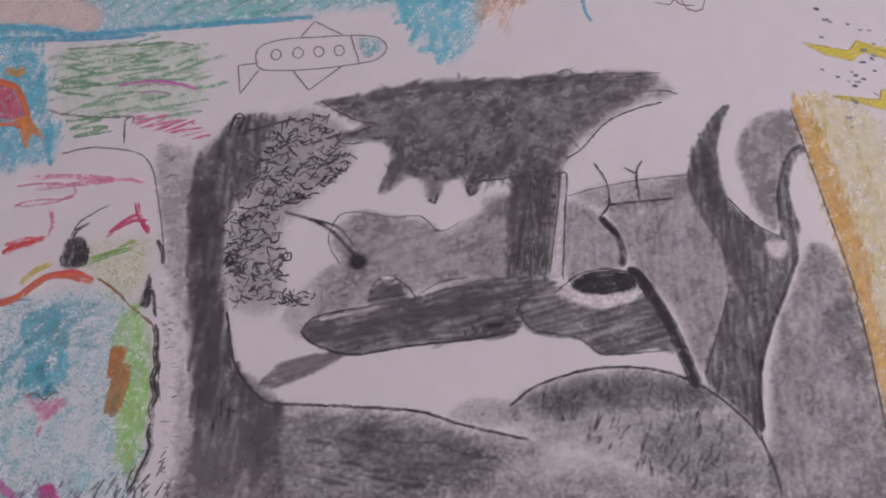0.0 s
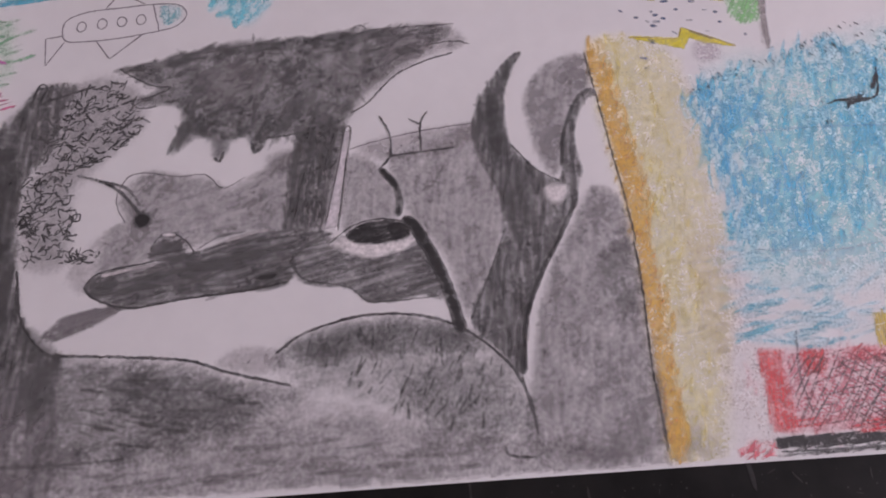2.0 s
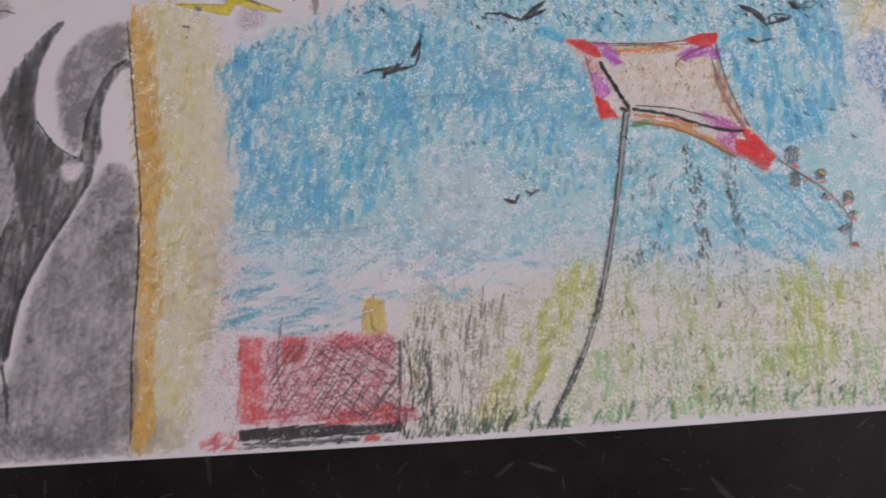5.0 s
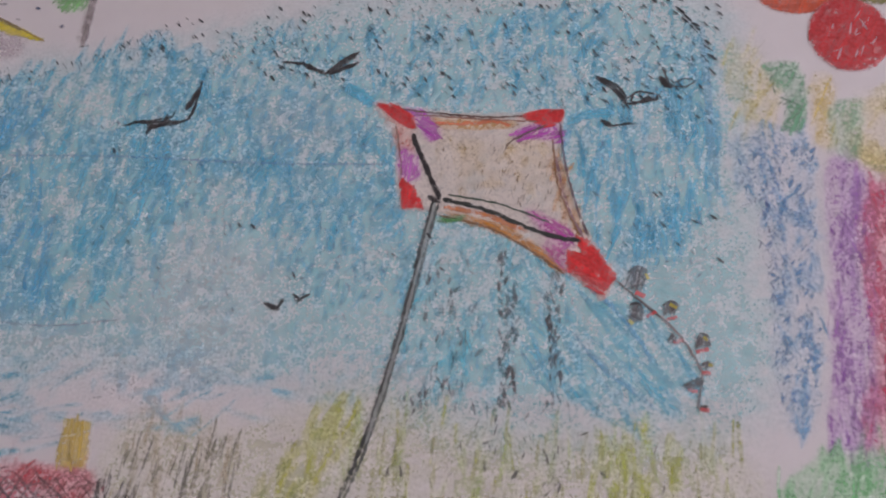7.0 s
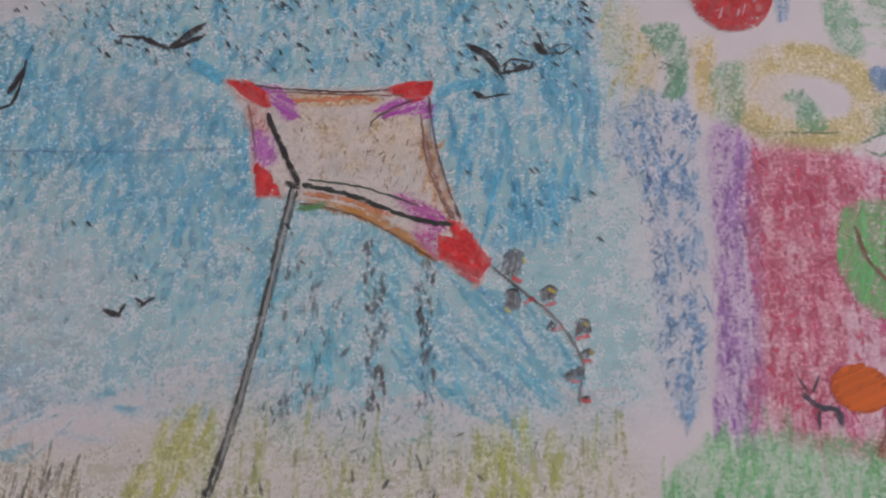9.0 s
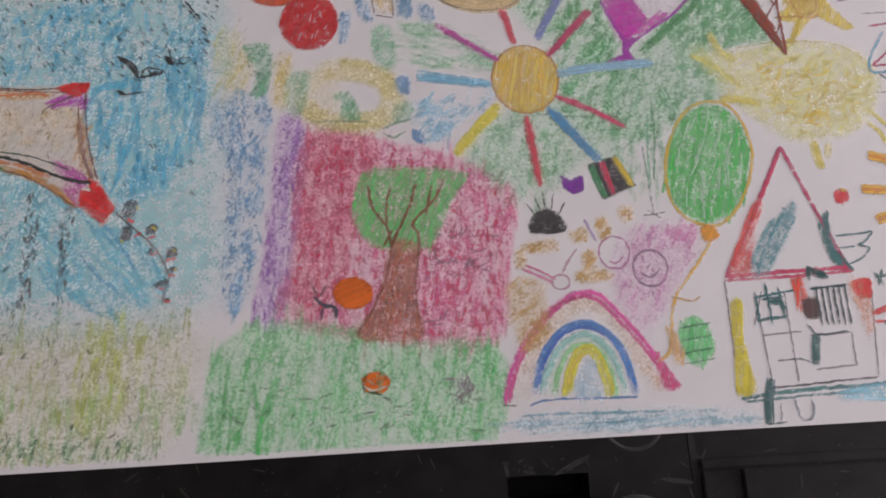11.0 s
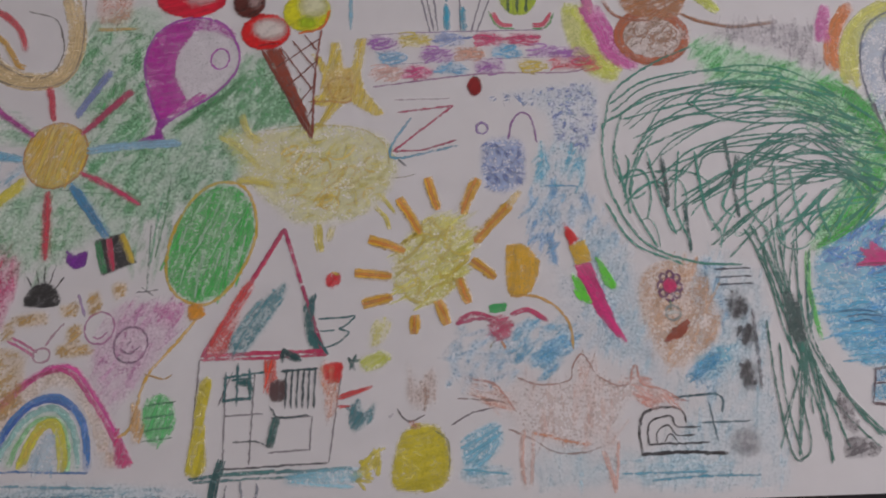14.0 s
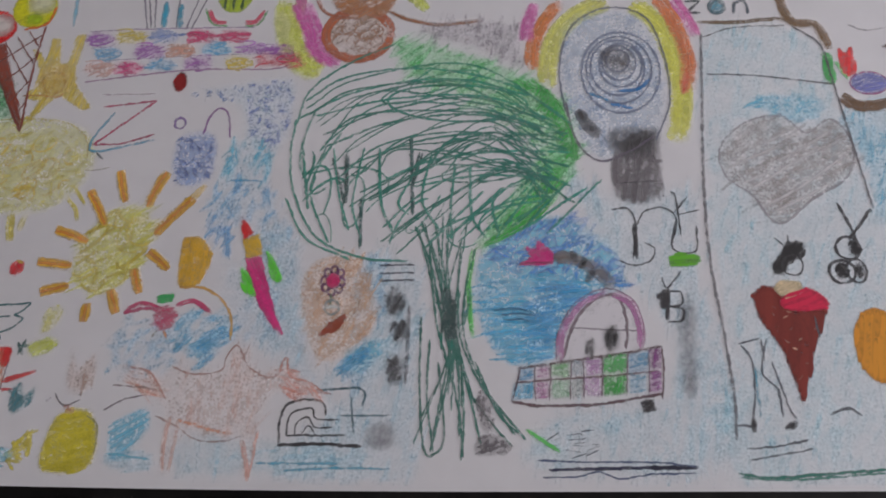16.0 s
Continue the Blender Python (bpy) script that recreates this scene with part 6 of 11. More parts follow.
p.fill([(811, 257.5), (818.5, 254.6), (821.2, 244.6), (812.9, 245.4)], '6ca2c4', 80, 0.5, soft=3, gap=2.4)
p.fill([(772.7, 260.7), (778.6, 262.8), (783.4, 246.6), (778.1, 245.4)], '6ca2c4', 80, 0.5, soft=3, gap=2.4)
p.fill([(764.7, 252.6), (769.8, 254.6), (767.2, 232.7), (762.2, 230.7)], '6ca2c4', 80, 0.5, soft=3, gap=2.4)
p.fill([(795.8, 206.4), (802.7, 207.5), (803.1, 197.3), (798, 196.1)], '6ca2c4', 80, 0.5, soft=3, gap=2.4)
p.fill([(805.7, 173.9), (811.2, 170.2), (811.8, 164.7), (807, 167.7)], '6ca2c4', 80, 0.5, soft=3, gap=2.4)
p = p.done()

# green backdrop
p = part('green_backdrop', WAX, 'rubbed mid green crayon ground behind the sun', 0)
p.wash([(866.1, 254.1), (881.5, 279.4), (882.6, 301), (931.6, 297.3), (919.9, 146.7), (905.8, 147.8), (887.6, 140), (860.8, 132.9), (830.7, 153.5), (853.9, 180.1), (887.2, 211.7)], '8ccc9c', 0.26, soft=10)
p.rub([(882.3, 295.5), (915.9, 293), (928.3, 254.6), (925.1, 213.9), (897, 221), (893.3, 236.5), (879.9, 247.9)], '3ca45c', 170, 18, 66, 4.6, 0.32, 16)
p.rub([(896.8, 218.5), (925.5, 218.9), (919.9, 146.7), (899.1, 181.4), (890.6, 191.8)], '50b070', 120, 18, 60, 4.6, 0.28, 20)
p.rub([(835.5, 167.2), (867.5, 183.8), (897.5, 157.8), (887, 130.9), (856.4, 130.9)], '70bc84', 110, 20, 70, 4.6, 0.24, 24)
p.rub([(805.1, 243.2), (832.9, 238.5), (853, 216.8), (848.1, 208.5), (807.1, 215.3)], '8ccca0', 70, 26, -12, 5, 0.24, 10)
p.rub([(949.1, 222.1), (984.1, 266.3), (998.4, 265.2), (1023.7, 221.6), (1000.2, 220.8), (985.8, 216.8)], '2c9c50', 190, 20, 60, 4.6, 0.34, 16)
p.wash([(939.8, 222.8), (984.4, 268.9), (1000.7, 265), (1023.7, 221.6), (986.1, 219.3), (992.1, 191.4), (946, 163.5), (921.4, 165.4), (924.8, 208.9)], '6cbc84', 0.28, soft=9)
p.rub([(924.6, 206.4), (971.2, 210.4), (985, 189.5), (950.7, 165.5), (921.4, 165.4)], '48a868', 150, 18, 60, 4.4, 0.28, 20)
p.rub([(921.4, 165.4), (948.5, 165.7), (942.6, 126.6), (919.3, 137.5)], '64b47c', 60, 18, 80, 4.4, 0.24, 14)
p.line([(941.7, 217.6), (956.7, 229.2), (974.6, 243.3), (985.3, 255.6)], '24904c', 5, 0.5)
p.rub([(809.1, 193.1), (854.4, 194.5), (826.7, 170.2), (813.3, 168.9)], 'a4d4e8', 60, 18, 40, 5, 0.34, 20)
p.line([(808.2, 209.1), (829.7, 205), (854.7, 200.6)], '98c8dc', 6, 0.5)
p.line([(944.8, 187.6), (943.8, 163.7), (940.2, 135.9)], '3c8754', 1.2, 0.6)
p.line([(941.7, 178.2), (939.3, 159.3), (937.6, 131.6)], '74b890', 1.4, 0.5)
p.line([(876.4, 180.7), (898.8, 177.8), (922.3, 177.2)], '3c8754', 0.8, 0.5)
p = p.done()

# rayed sun drawing
p = part('rayed_sun_drawing', WAX, 'orange sun with long coloured rays', 1)
p.fill(oval(872.3, 203.3, 19.6, 21.9, -0.3), 'e8bc38', 75, 0.78, gap=3, soft=2)
p.hatch(oval(872.3, 203.3, 16.8, 19.2, -0.3), 'f0d080', 78, gap=7, w=2.2, load=0.8)
p.line(oval(872.3, 203.3, 19.6, 21.9, -0.3), 'a87828', 1, 0.8, closed=True)
whole = p.done()
p = part('sun_ray', WAX, 'coloured crayon ray', 2, whole)
p.line([(820.7, 242.6), (838.6, 229.5), (857.4, 216.3)], 'b8309c', 5, 0.62)
p.line([(820.7, 242.6), (838.6, 229.5), (857.4, 216.3)], 'b8309c', 1.75, 0.6)
p = p.done()
p = part('sun_ray', WAX, 'coloured crayon ray', 2, whole)
p.line([(861, 250.2), (868, 226.4)], 'c83058', 5, 0.62)
p.line([(861, 250.2), (868, 226.4)], 'c83058', 1.75, 0.6)
p = p.done()
p = part('sun_ray', WAX, 'coloured crayon ray', 2, whole)
p.line([(899.7, 261.5), (890.4, 244.6), (881.3, 228.7)], '8894c4', 5.5, 0.62)
p.line([(899.7, 261.5), (890.4, 244.6), (881.3, 228.7)], '8894c4', 1.9249999999999998, 0.6)
p = p.done()
p = part('sun_ray', WAX, 'coloured crayon ray', 2, whole)
p.line([(914.7, 247.8), (900.7, 232.6), (886.2, 217)], 'c0406c', 5, 0.62)
p.line([(914.7, 247.8), (900.7, 232.6), (886.2, 217)], 'c0406c', 1.75, 0.6)
p = p.done()
p = part('sun_ray', WAX, 'coloured crayon ray', 2, whole)
p.line([(891, 207.1), (917.6, 209.3), (949.2, 210.1)], 'a0c8dc', 6, 0.62)
p.line([(891, 207.1), (917.6, 209.3), (949.2, 210.1)], 'a0c8dc', 2.0999999999999996, 0.6)
p = p.done()
p = part('sun_ray', WAX, 'coloured crayon ray', 2, whole)
p.line([(888.4, 191.9), (908.2, 182.2), (928, 169.7)], 'cc3070', 4.5, 0.62)
p.line([(888.4, 191.9), (908.2, 182.2), (928, 169.7)], 'cc3070', 1.575, 0.6)
p = p.done()
p = part('sun_ray', WAX, 'coloured crayon ray', 2, whole)
p.line([(883.9, 184.8), (896.9, 168.3), (911.3, 150.3)], '5494bc', 6.5, 0.62)
p.line([(883.9, 184.8), (896.9, 168.3), (911.3, 150.3)], '5494bc', 2.275, 0.6)
p = p.done()
p = part('sun_ray', WAX, 'coloured crayon ray', 2, whole)
p.line([(871.1, 180), (873.3, 157.5), (875.8, 135.6)], 'c42c50', 6, 0.62)
p.line([(871.1, 180), (873.3, 157.5), (875.8, 135.6)], 'c42c50', 2.0999999999999996, 0.6)
p = p.done()
p = part('sun_ray', WAX, 'coloured crayon ray', 2, whole)
p.line([(857.4, 187.5), (843.4, 173.8), (828.6, 156.8)], 'dcd440', 8, 0.62)
p.line([(857.4, 187.5), (843.4, 173.8), (828.6, 156.8)], 'dcd440', 2.8, 0.6)
p = p.done()
p = part('sun_ray', WAX, 'coloured crayon ray', 2, whole)
p.line([(808.3, 207.1), (830.3, 204), (852.3, 200.2)], '90c9e0', 5, 0.62)
p.line([(808.3, 207.1), (830.3, 204), (852.3, 200.2)], '90c9e0', 1.75, 0.6)
p = p.done()

# small heart mark
p = part('small_heart_mark', WAX, 'purple crayon heart', 1)
p.fill([(888.2, 141.5), (893.4, 139), (899.9, 141.5), (899.1, 132.7), (893.1, 130.7), (888.6, 134.5)], '7c3498', 60, 0.9, gap=2, w=2, soft=1.5)
p = p.done()

# striped block mark
p = part('striped_block_mark', WAX, 'black block with green, red and yellow stripes', 1)
p.fill([(903.7, 147.5), (919.7, 151.7), (928.8, 134.1), (910.7, 126.5)], '2c2a2c', 75, 0.9, gap=2, w=2.2, soft=2, curved=False)
p.line([(905, 147.5), (911.3, 127.2)], '2c8754', 4, 0.9)
p.line([(911.1, 148.9), (916.6, 129.2)], 'c83060', 4, 0.9)
p.line([(918.4, 151), (927.8, 133.4)], 'd8c020', 4, 0.9)
p = p.done()

# black dome mark
p = part('black_dome_mark', WAX, 'black half dome with short rays', 1)
p.fill([(867.3, 109.5), (869.3, 118.3), (876.3, 123.1), (883.9, 119), (887.1, 109.5)], '1c191a', 5, 0.95, gap=2, w=2.2, soft=2)
p.line([(870.5, 119.7), (866.1, 126.5)], '4c4848', 0.9, 0.8)
p.line([(873.7, 122.4), (871.1, 130.7)], '4c4848', 0.9, 0.8)
p.line([(876.9, 123.8), (876.3, 132.8)], '4c4848', 0.9, 0.8)
p.line([(880.3, 122.4), (882.4, 131.4)], '4c4848', 0.9, 0.8)
p.line([(883.9, 119), (888.1, 125.8)], '4c4848', 0.9, 0.8)
p = p.done()

# tan scribble mark
p = part('tan_scribble_mark', WAX, 'tan and ochre crayon dabs', 1)
p.fill([(862.6, 102.1), (878.8, 105.5), (882.5, 98.8), (866.3, 97.1)], 'cca860', 40, 0.5, soft=4)
p.fill([(888.5, 107.1), (898.2, 110.5), (898.6, 103.8), (890.5, 102.1)], 'cca860', 40, 0.5, soft=4)
p.fill([(904.6, 115.5), (909.5, 117.2), (911.6, 105.4), (905.8, 103.7)], 'cca860', 40, 0.5, soft=4)
p.fill([(917.6, 120.6), (924.8, 122.3), (925.1, 113.8), (919.6, 112.1)], 'cca860', 40, 0.5, soft=4)
p.fill([(858, 98.8), (862.1, 100.5), (863.6, 88.9), (858.8, 88.9)], 'cca860', 40, 0.5, soft=4)
p.fill([(894.1, 95.4), (902.2, 97.1), (901.1, 87.2), (895.6, 85.6)], 'cca860', 40, 0.5, soft=4)
p.fill([(851.5, 79.1), (870.6, 82.4), (872.7, 53.7), (857.6, 44.4)], 'cca860', 40, 0.5, soft=4)
p.fill([(889.8, 85.6), (909.3, 85.6), (909.5, 80.7), (893.4, 79.1)], 'cca860', 40, 0.5, soft=4)
p.fill([(918.2, 105.4), (951, 108.7), (961, 102), (948.4, 75.8), (926.7, 50.4), (910, 69.4)], 'dc9cc8', 62, 0.3, soft=8, gap=3.4)
p.fill([(941.2, 105.4), (960.9, 108.7), (954.5, 95.3)], 'e08cc0', 50, 0.4, soft=5)
p.line([(861, 88.9), (870.5, 84), (877.9, 79.7)], 'c05c8c', 1.4, 0.9)
p.line([(862.8, 90.9), (871.9, 86.3), (879, 81.7)], 'c05c8c', 1.2, 0.8)
p.line(oval(881.7, 80.4, 4.9, 4.2, 0), 'b890a0', 1, 0.9, closed=True)
p.line([(883.3, 85.6), (889.2, 95.4), (892.3, 98.8)], 'b890a0', 1.2, 0.8)
p.line([(937.7, 115.5), (935.9, 157.4)], '6c8878', 1.2, 0.6)
p.line([(931, 115.5), (944.2, 117.2)], '6c6c70', 0.9, 0.7)
p.line([(934.3, 118.9), (941.7, 113.8)], '6c6c70', 0.9, 0.7)
p.line([(898, 115.6), (903.6, 102.1)], 'a890b8', 1.6, 0.6)
p = p.done()

# smile circle mark
p = part('smile_circle_mark', PENCIL, 'pencil circle with a smiling line', 1)
p.line(oval(931.7, 85.5, 9.7, 10.2, 0), '54505a', 1.2, 0.9, closed=True)
p.line([(925.5, 83.9), (931.5, 80.3), (937.2, 84.9)], '54505a', 1, 0.9)
p.line([(928.6, 89.5), (929.3, 88.1)], '54505a', 1.4, 0.9)
p.line([(935.1, 90.1), (935.8, 88.8)], '54505a', 1.4, 0.9)
p.line([(928.7, 85.5), (932.6, 87.5)], '54505a', 0.8, 0.8)
p.line(oval(912.7, 95.4, 8.5, 9.3, 0), 'b06c98', 1, 0.7, closed=True)
p.line([(909, 90.5), (914, 89.5), (918, 93.4)], 'b06c98', 0.9, 0.7)
p = p.done()

# green balloon drawing
p = part('green_balloon_drawing', WAX, 'bright green crayon balloon with an ochre outline and string', 1)
p.fill([(950.3, 146.7), (954.1, 164.6), (970.4, 179.2), (987, 178.5), (997.1, 160.2), (994.9, 139.6), (984.7, 118.2), (971.5, 110), (958.2, 112.8), (948, 127.5)], '20b450', 74, 0.7, gap=2.8, soft=2)
p.specks([(952, 146), (958, 164), (971, 177), (985, 176), (994, 158), (992, 140), (983, 121), (970, 113), (959, 116)], 'd4ecd8', 46, long=13, turn=74, w=1.1, load=0.6, spread=8)
p.line([(947.2, 132.7), (950.2, 153.8), (960.2, 173.7), (973.9, 182.9), (989.4, 179.9), (997.8, 162.8), (997.6, 143.1), (987.4, 120.6), (974.1, 108.7), (960.9, 110), (950.8, 118.9)], 'd0b058', 1.6, 0.85, closed=True)
whole = p.done()
p = part('string', WAX, 'ochre knot and string', 2, whole)
p.fill([(962.9, 107), (970.1, 108), (971.5, 101.3), (964.3, 98.7)], 'd89c30', 60, 0.9, soft=2)
p.line([(967.6, 99.3), (958.6, 87.1), (943.7, 69.3), (939.3, 53.5), (936.6, 39.6), (929.8, 34.4)], 'd4ac50', 1.6, 0.8)
p.line([(940.5, 69.3), (951.8, 66.1), (957.5, 68.7)], 'b89048', 1.1, 0.7)
p.fill([(936.2, 53.5), (941, 50.4), (943, 31.9), (938.3, 31.9)], 'dcb478', 85, 0.6, soft=3)
p = p.done()

# small green oval
p = part('small_green_oval', WAX, 'small green oval with pencil bars', 1)
p.fill(oval(951.6, 44.2, 9.1, 13.7, 0), '68cc80', 75, 0.65, gap=2.6, soft=2)
p.line([(943.2, 51.6), (960.3, 53.8)], '3c7550', 0.9, 0.8)
p.line([(943.3, 44.8), (960.4, 46.9)], '3c7550', 0.9, 0.8)
p.line([(943.5, 38), (960.5, 40.2)], '3c7550', 0.9, 0.8)
p.line([(943.6, 32.5), (960.5, 34.6)], '3c7550', 0.9, 0.8)
p = p.done()

# rainbow drawing
p = part('rainbow_drawing', WAX, 'crayon rainbow arch over pale blue water', 1)
p.line([(853.4, 16.4), (858.5, 33.3), (869.8, 51.1), (884, 64.3), (893.8, 66.8), (903.2, 63.7), (915.5, 47.5), (923.4, 28.3), (930, 16.8)], 'f8d4bc', 11, 0.16)
p.line([(921.9, 32.1), (926.3, 28.1), (928.3, 18.7)], 'f0c4a8', 7, 0.2)
p.line([(845.9, 16.1), (849.9, 32.1), (859.2, 49.1), (872.4, 63.8), (884.4, 71.9), (893.3, 74.5), (901.9, 72.5), (910.9, 63.1), (923.1, 47), (933.2, 31.2), (939.3, 19.7)], 'd838a4', 2.8, 0.8)
p.line([(847.8, 15.9), (853.4, 34.6), (863.1, 50.7), (876.3, 64.9), (890.2, 72.1), (899.8, 70.2), (908.8, 61), (921.1, 45.2), (931.9, 27.6), (935.9, 19.2)], 'dc489c', 3.0, 0.6)
p.line([(860.2, 49.9), (878.4, 67.6), (893.1, 71.3)], 'b42470', 1.6, 0.7)
p.fill([(929.1, 39), (934.1, 30.2), (939.8, 21.1), (932.1, 19.2), (929.1, 27.8)], 'd03484', 70, 0.75, gap=2.2, soft=2)
p.line([(862.2, 21.1), (866.1, 33.7), (872.3, 45.3), (881.4, 54), (892.2, 56.9), (902.4, 52.3), (910.3, 42.3), (914, 29), (915.9, 17)], '3c88c8', 4.6, 0.68)
p.line([(864.7, 25.5), (869.1, 38), (879.4, 51.3), (892, 54.7), (903.3, 50.4)], '3468b0', 1.8, 0.7)
p.line([(867.2, 19.9), (871.1, 32.3), (879, 44.7), (891.7, 50.3), (902.7, 42.9), (908.6, 27.6), (910.8, 16.8)], 'a8dcd4', 4.4, 0.5)
p.line([(871.5, 19.2), (874.8, 31.1), (881.7, 42.7), (891.5, 46.6), (899.7, 41.3), (904.8, 27.9), (905.9, 16.8)], '9cd8a0', 5, 0.45)
p.line([(878.4, 18.6), (882, 31.5), (887.3, 41.3), (894.2, 43.6), (898.5, 37.6), (901.5, 26.3), (901.8, 17.2)], 'e8d820', 5.4, 0.8)
p.line([(880.1, 24.3), (884.1, 35), (890.2, 41.1)], 'd0bc18', 2, 0.6)
p.fill([(883.1, 18.3), (886.2, 31.2), (891, 38.6), (895.7, 37.8), (897.9, 28.4), (898.4, 17.4)], 'bcdcec', 88, 0.5, soft=3)
p.line([(844.7, 17.1), (847.4, 15.6), (853, 15.5)], '5c5458', 0.9, 0.7)
p.line([(859, 15.1), (866.2, 17.2), (877.4, 17.6), (898, 17.1), (916.8, 16.7)], '4c7cb0', 1.1, 0.7)
p.wash([(854.7, 11.8), (882.8, 13.2), (923.9, 11.8), (975, 7.9), (973.8, -2.8), (922.7, -2.4), (854.2, -0.6)], 'c4e0ea', 0.2, soft=5)
p.rub([(854.6, 10), (923.8, 10), (972.2, 6.3), (971.4, -0.8), (911.6, -1.5), (856.1, 1)], 'a0ccd8', 50, 40, 4, 2.6, 0.26, 3)
p.line([(854.6, 10), (877, 10.1), (905, 9.3), (931.1, 8.6)], '5c98a8', 1.1, 0.55)
p.line([(871.1, 4.8), (893.4, 4.5), (919.6, 5)], '5c98a8', 1, 0.45)
p = p.done()

# house drawing
p = part('house_drawing', PENCIL, 'child drawing of a pointed house with scribbled windows', 1)
p.line([(971.6, 77), (970.7, 16.3)], '8a8488', 0.9, 0.75)
p.line([(987.1, 69.3), (988.7, 19.8)], '8a8488', 0.9, 0.75)
p.line([(990.9, 69.3), (983.8, 50.3)], '8a8488', 0.9, 0.75)
p.line([(1003.1, 69.2), (1002.9, 19.8)], '8a8488', 0.9, 0.75)
p.line([(1051.2, 66), (1045.8, 19.7)], '8a8488', 0.9, 0.75)
p.line([(1013.8, 44.1), (1035.9, 44.6)], '8a8488', 0.9, 0.75)
p.line([(1035.9, 44.6), (1035.2, 26.3)], '8a8488', 0.9, 0.75)
p.line([(1013.3, 25.7), (1035.2, 27.2)], '8a8488', 0.9, 0.75)
p.line([(983.7, 17.4), (1002.3, 18), (1045.8, 20.3)], '5c5c60', 1, 0.8)
p.line([(986.9, 45.3), (1009.1, 46.5)], '8a8488', 0.9, 0.7)
whole = p.done()
p = part('roof', WAX, 'red outlined pointed roof', 2, whole)
p.line([(972.3, 77.6), (987.3, 102), (1015.4, 153), (1027.2, 118.8), (1041.4, 78.2)], 'b83c68', 2.2, 0.9, straight=True)
p.line([(977.4, 85.4), (997.3, 118.8), (1014.6, 150.2)], 'c03c60', 1.6, 0.8)
p.line([(972.3, 78.3), (1006.5, 79.5), (1042.2, 80.1)], 'c83c68', 2.2, 0.9)
p.line([(972.3, 76.4), (1013, 76.9), (1043.7, 78.2)], 'c03c64', 1.6, 0.8)
p.fill([(974.8, 80.2), (984, 100.3), (997.4, 122.9), (997.9, 115.4), (989.2, 95.3), (987.1, 80.2)], 'e05040', 62, 0.6, soft=3)
p.fill([(987.1, 79.6), (996.4, 100.3), (1017.3, 119.5), (1013.6, 105.3), (997.5, 81.5)], '4c8f98', 58, 0.62, gap=3, w=2.2, soft=4)
p = p.done()
p = part('teal_scribble', WAX, 'dark teal scribble', 2, whole)
p.fill([(1029.4, 105.2), (1034.3, 112), (1035.6, 95.2), (1041.6, 81.4), (1039.5, 78.2), (1032.6, 85.4)], '2c6c6c', 80, 0.85, gap=2, w=1.8, soft=2)
p.line([(1035.3, 113.7), (1033, 95.2), (1043.7, 78.2)], '2c6568', 1.6, 0.9)
p.line([(1037.1, 98.5), (1052.8, 99.2), (1058.1, 99.8), (1053.3, 94.5), (1049.2, 92.6), (1055, 90.6), (1048.9, 84.7), (1040.6, 82.1)], '3c6d70', 1.1, 0.9)
p.line([(1037.8, 91.3), (1047.6, 91.9)], '3c6d70', 1, 0.8)
p = p.done()
p = part('window', PENCIL, 'scribbled window', 2, whole)
p.line([(993.5, 74.1), (993.9, 50.3)], '2c6568', 1.4, 0.8)
p.line([(987.1, 69.3), (987, 51.9)], '2c6568', 1.4, 0.8)
p.line([(985.8, 66.1), (1009.6, 69.2)], '2c6568', 1.4, 0.8)
p.line([(985.4, 53.4), (1002.9, 55)], '2c6568', 1.4, 0.8)
p.line([(1000, 71.8), (1001.6, 53.4)], '2c6568', 1.4, 0.8)
p.line([(989.6, 64.5), (1003.1, 66)], '2c6568', 1.4, 0.8)
p.line([(993.4, 62.9), (1001.8, 63.5)], '1c5c5c', 4, 0.9)
p.line([(999.9, 66), (1001.7, 56.5)], '1c5c5c', 3, 0.9)
p = p.done()
p = part('window', PENCIL, 'barred scribbled window', 2, whole)
p.fill([(1008.4, 76.3), (1014.3, 77.3), (1015.7, 56.5), (1009.9, 56.5)], 'e05c40', 85, 0.7, soft=2)
p.fill([(1012.6, 62.8), (1020.7, 64.4), (1020.4, 53.4), (1013, 53.4)], '5c4444', 85, 0.8, soft=2)
p.line([(1020.9, 70.8), (1020.9, 48.7)], '3c4c50', 1.2, 0.85)
p.line([(1024.1, 70.8), (1024, 48.7)], '3c4c50', 1.2, 0.85)
p.line([(1027.3, 70.8), (1027.2, 48.7)], '3c4c50', 1.2, 0.85)
p.line([(1030.5, 70.8), (1030.4, 48.7)], '3c4c50', 1.2, 0.85)
p.line([(1033.7, 70.8), (1033.5, 48.7)], '3c4c50', 1.2, 0.85)
p.line([(1036.9, 70.8), (1036.7, 48.7)], '3c4c50', 1.2, 0.85)
p.line([(1017.6, 69.2), (1038.5, 70.5)], '2c4c50', 1.4, 0.9)
p.line([(1012.3, 50.3), (1018.5, 44), (1034.4, 45.3)], '3c4c50', 1, 0.8)
p.line([(1017.9, 80.5), (1029, 75)], '1c4c4c', 4, 0.9)
p.line([(1018.9, 82.1), (1018, 74)], '1c4c4c', 3, 0.9)
p.fill([(1038.6, 73), (1046.8, 74), (1050.4, 50.2), (1045.2, 40.9), (1041, 53.3)], 'eca080', 85, 0.4, soft=4)
p = p.done()
p = part('door', WAX, 'dark teal door stroke', 2, whole)
p.line([(1016, 44.7), (1013.4, 28.2)], '2c605c', 4.5, 0.9)
p.line([(993.1, 31.2), (1005.7, 31.8), (1013.4, 28.8)], '4c5458', 0.9, 0.8)
p = p.done()
p = part('yellow_edge', WAX, 'yellow crayon strip', 2, whole)
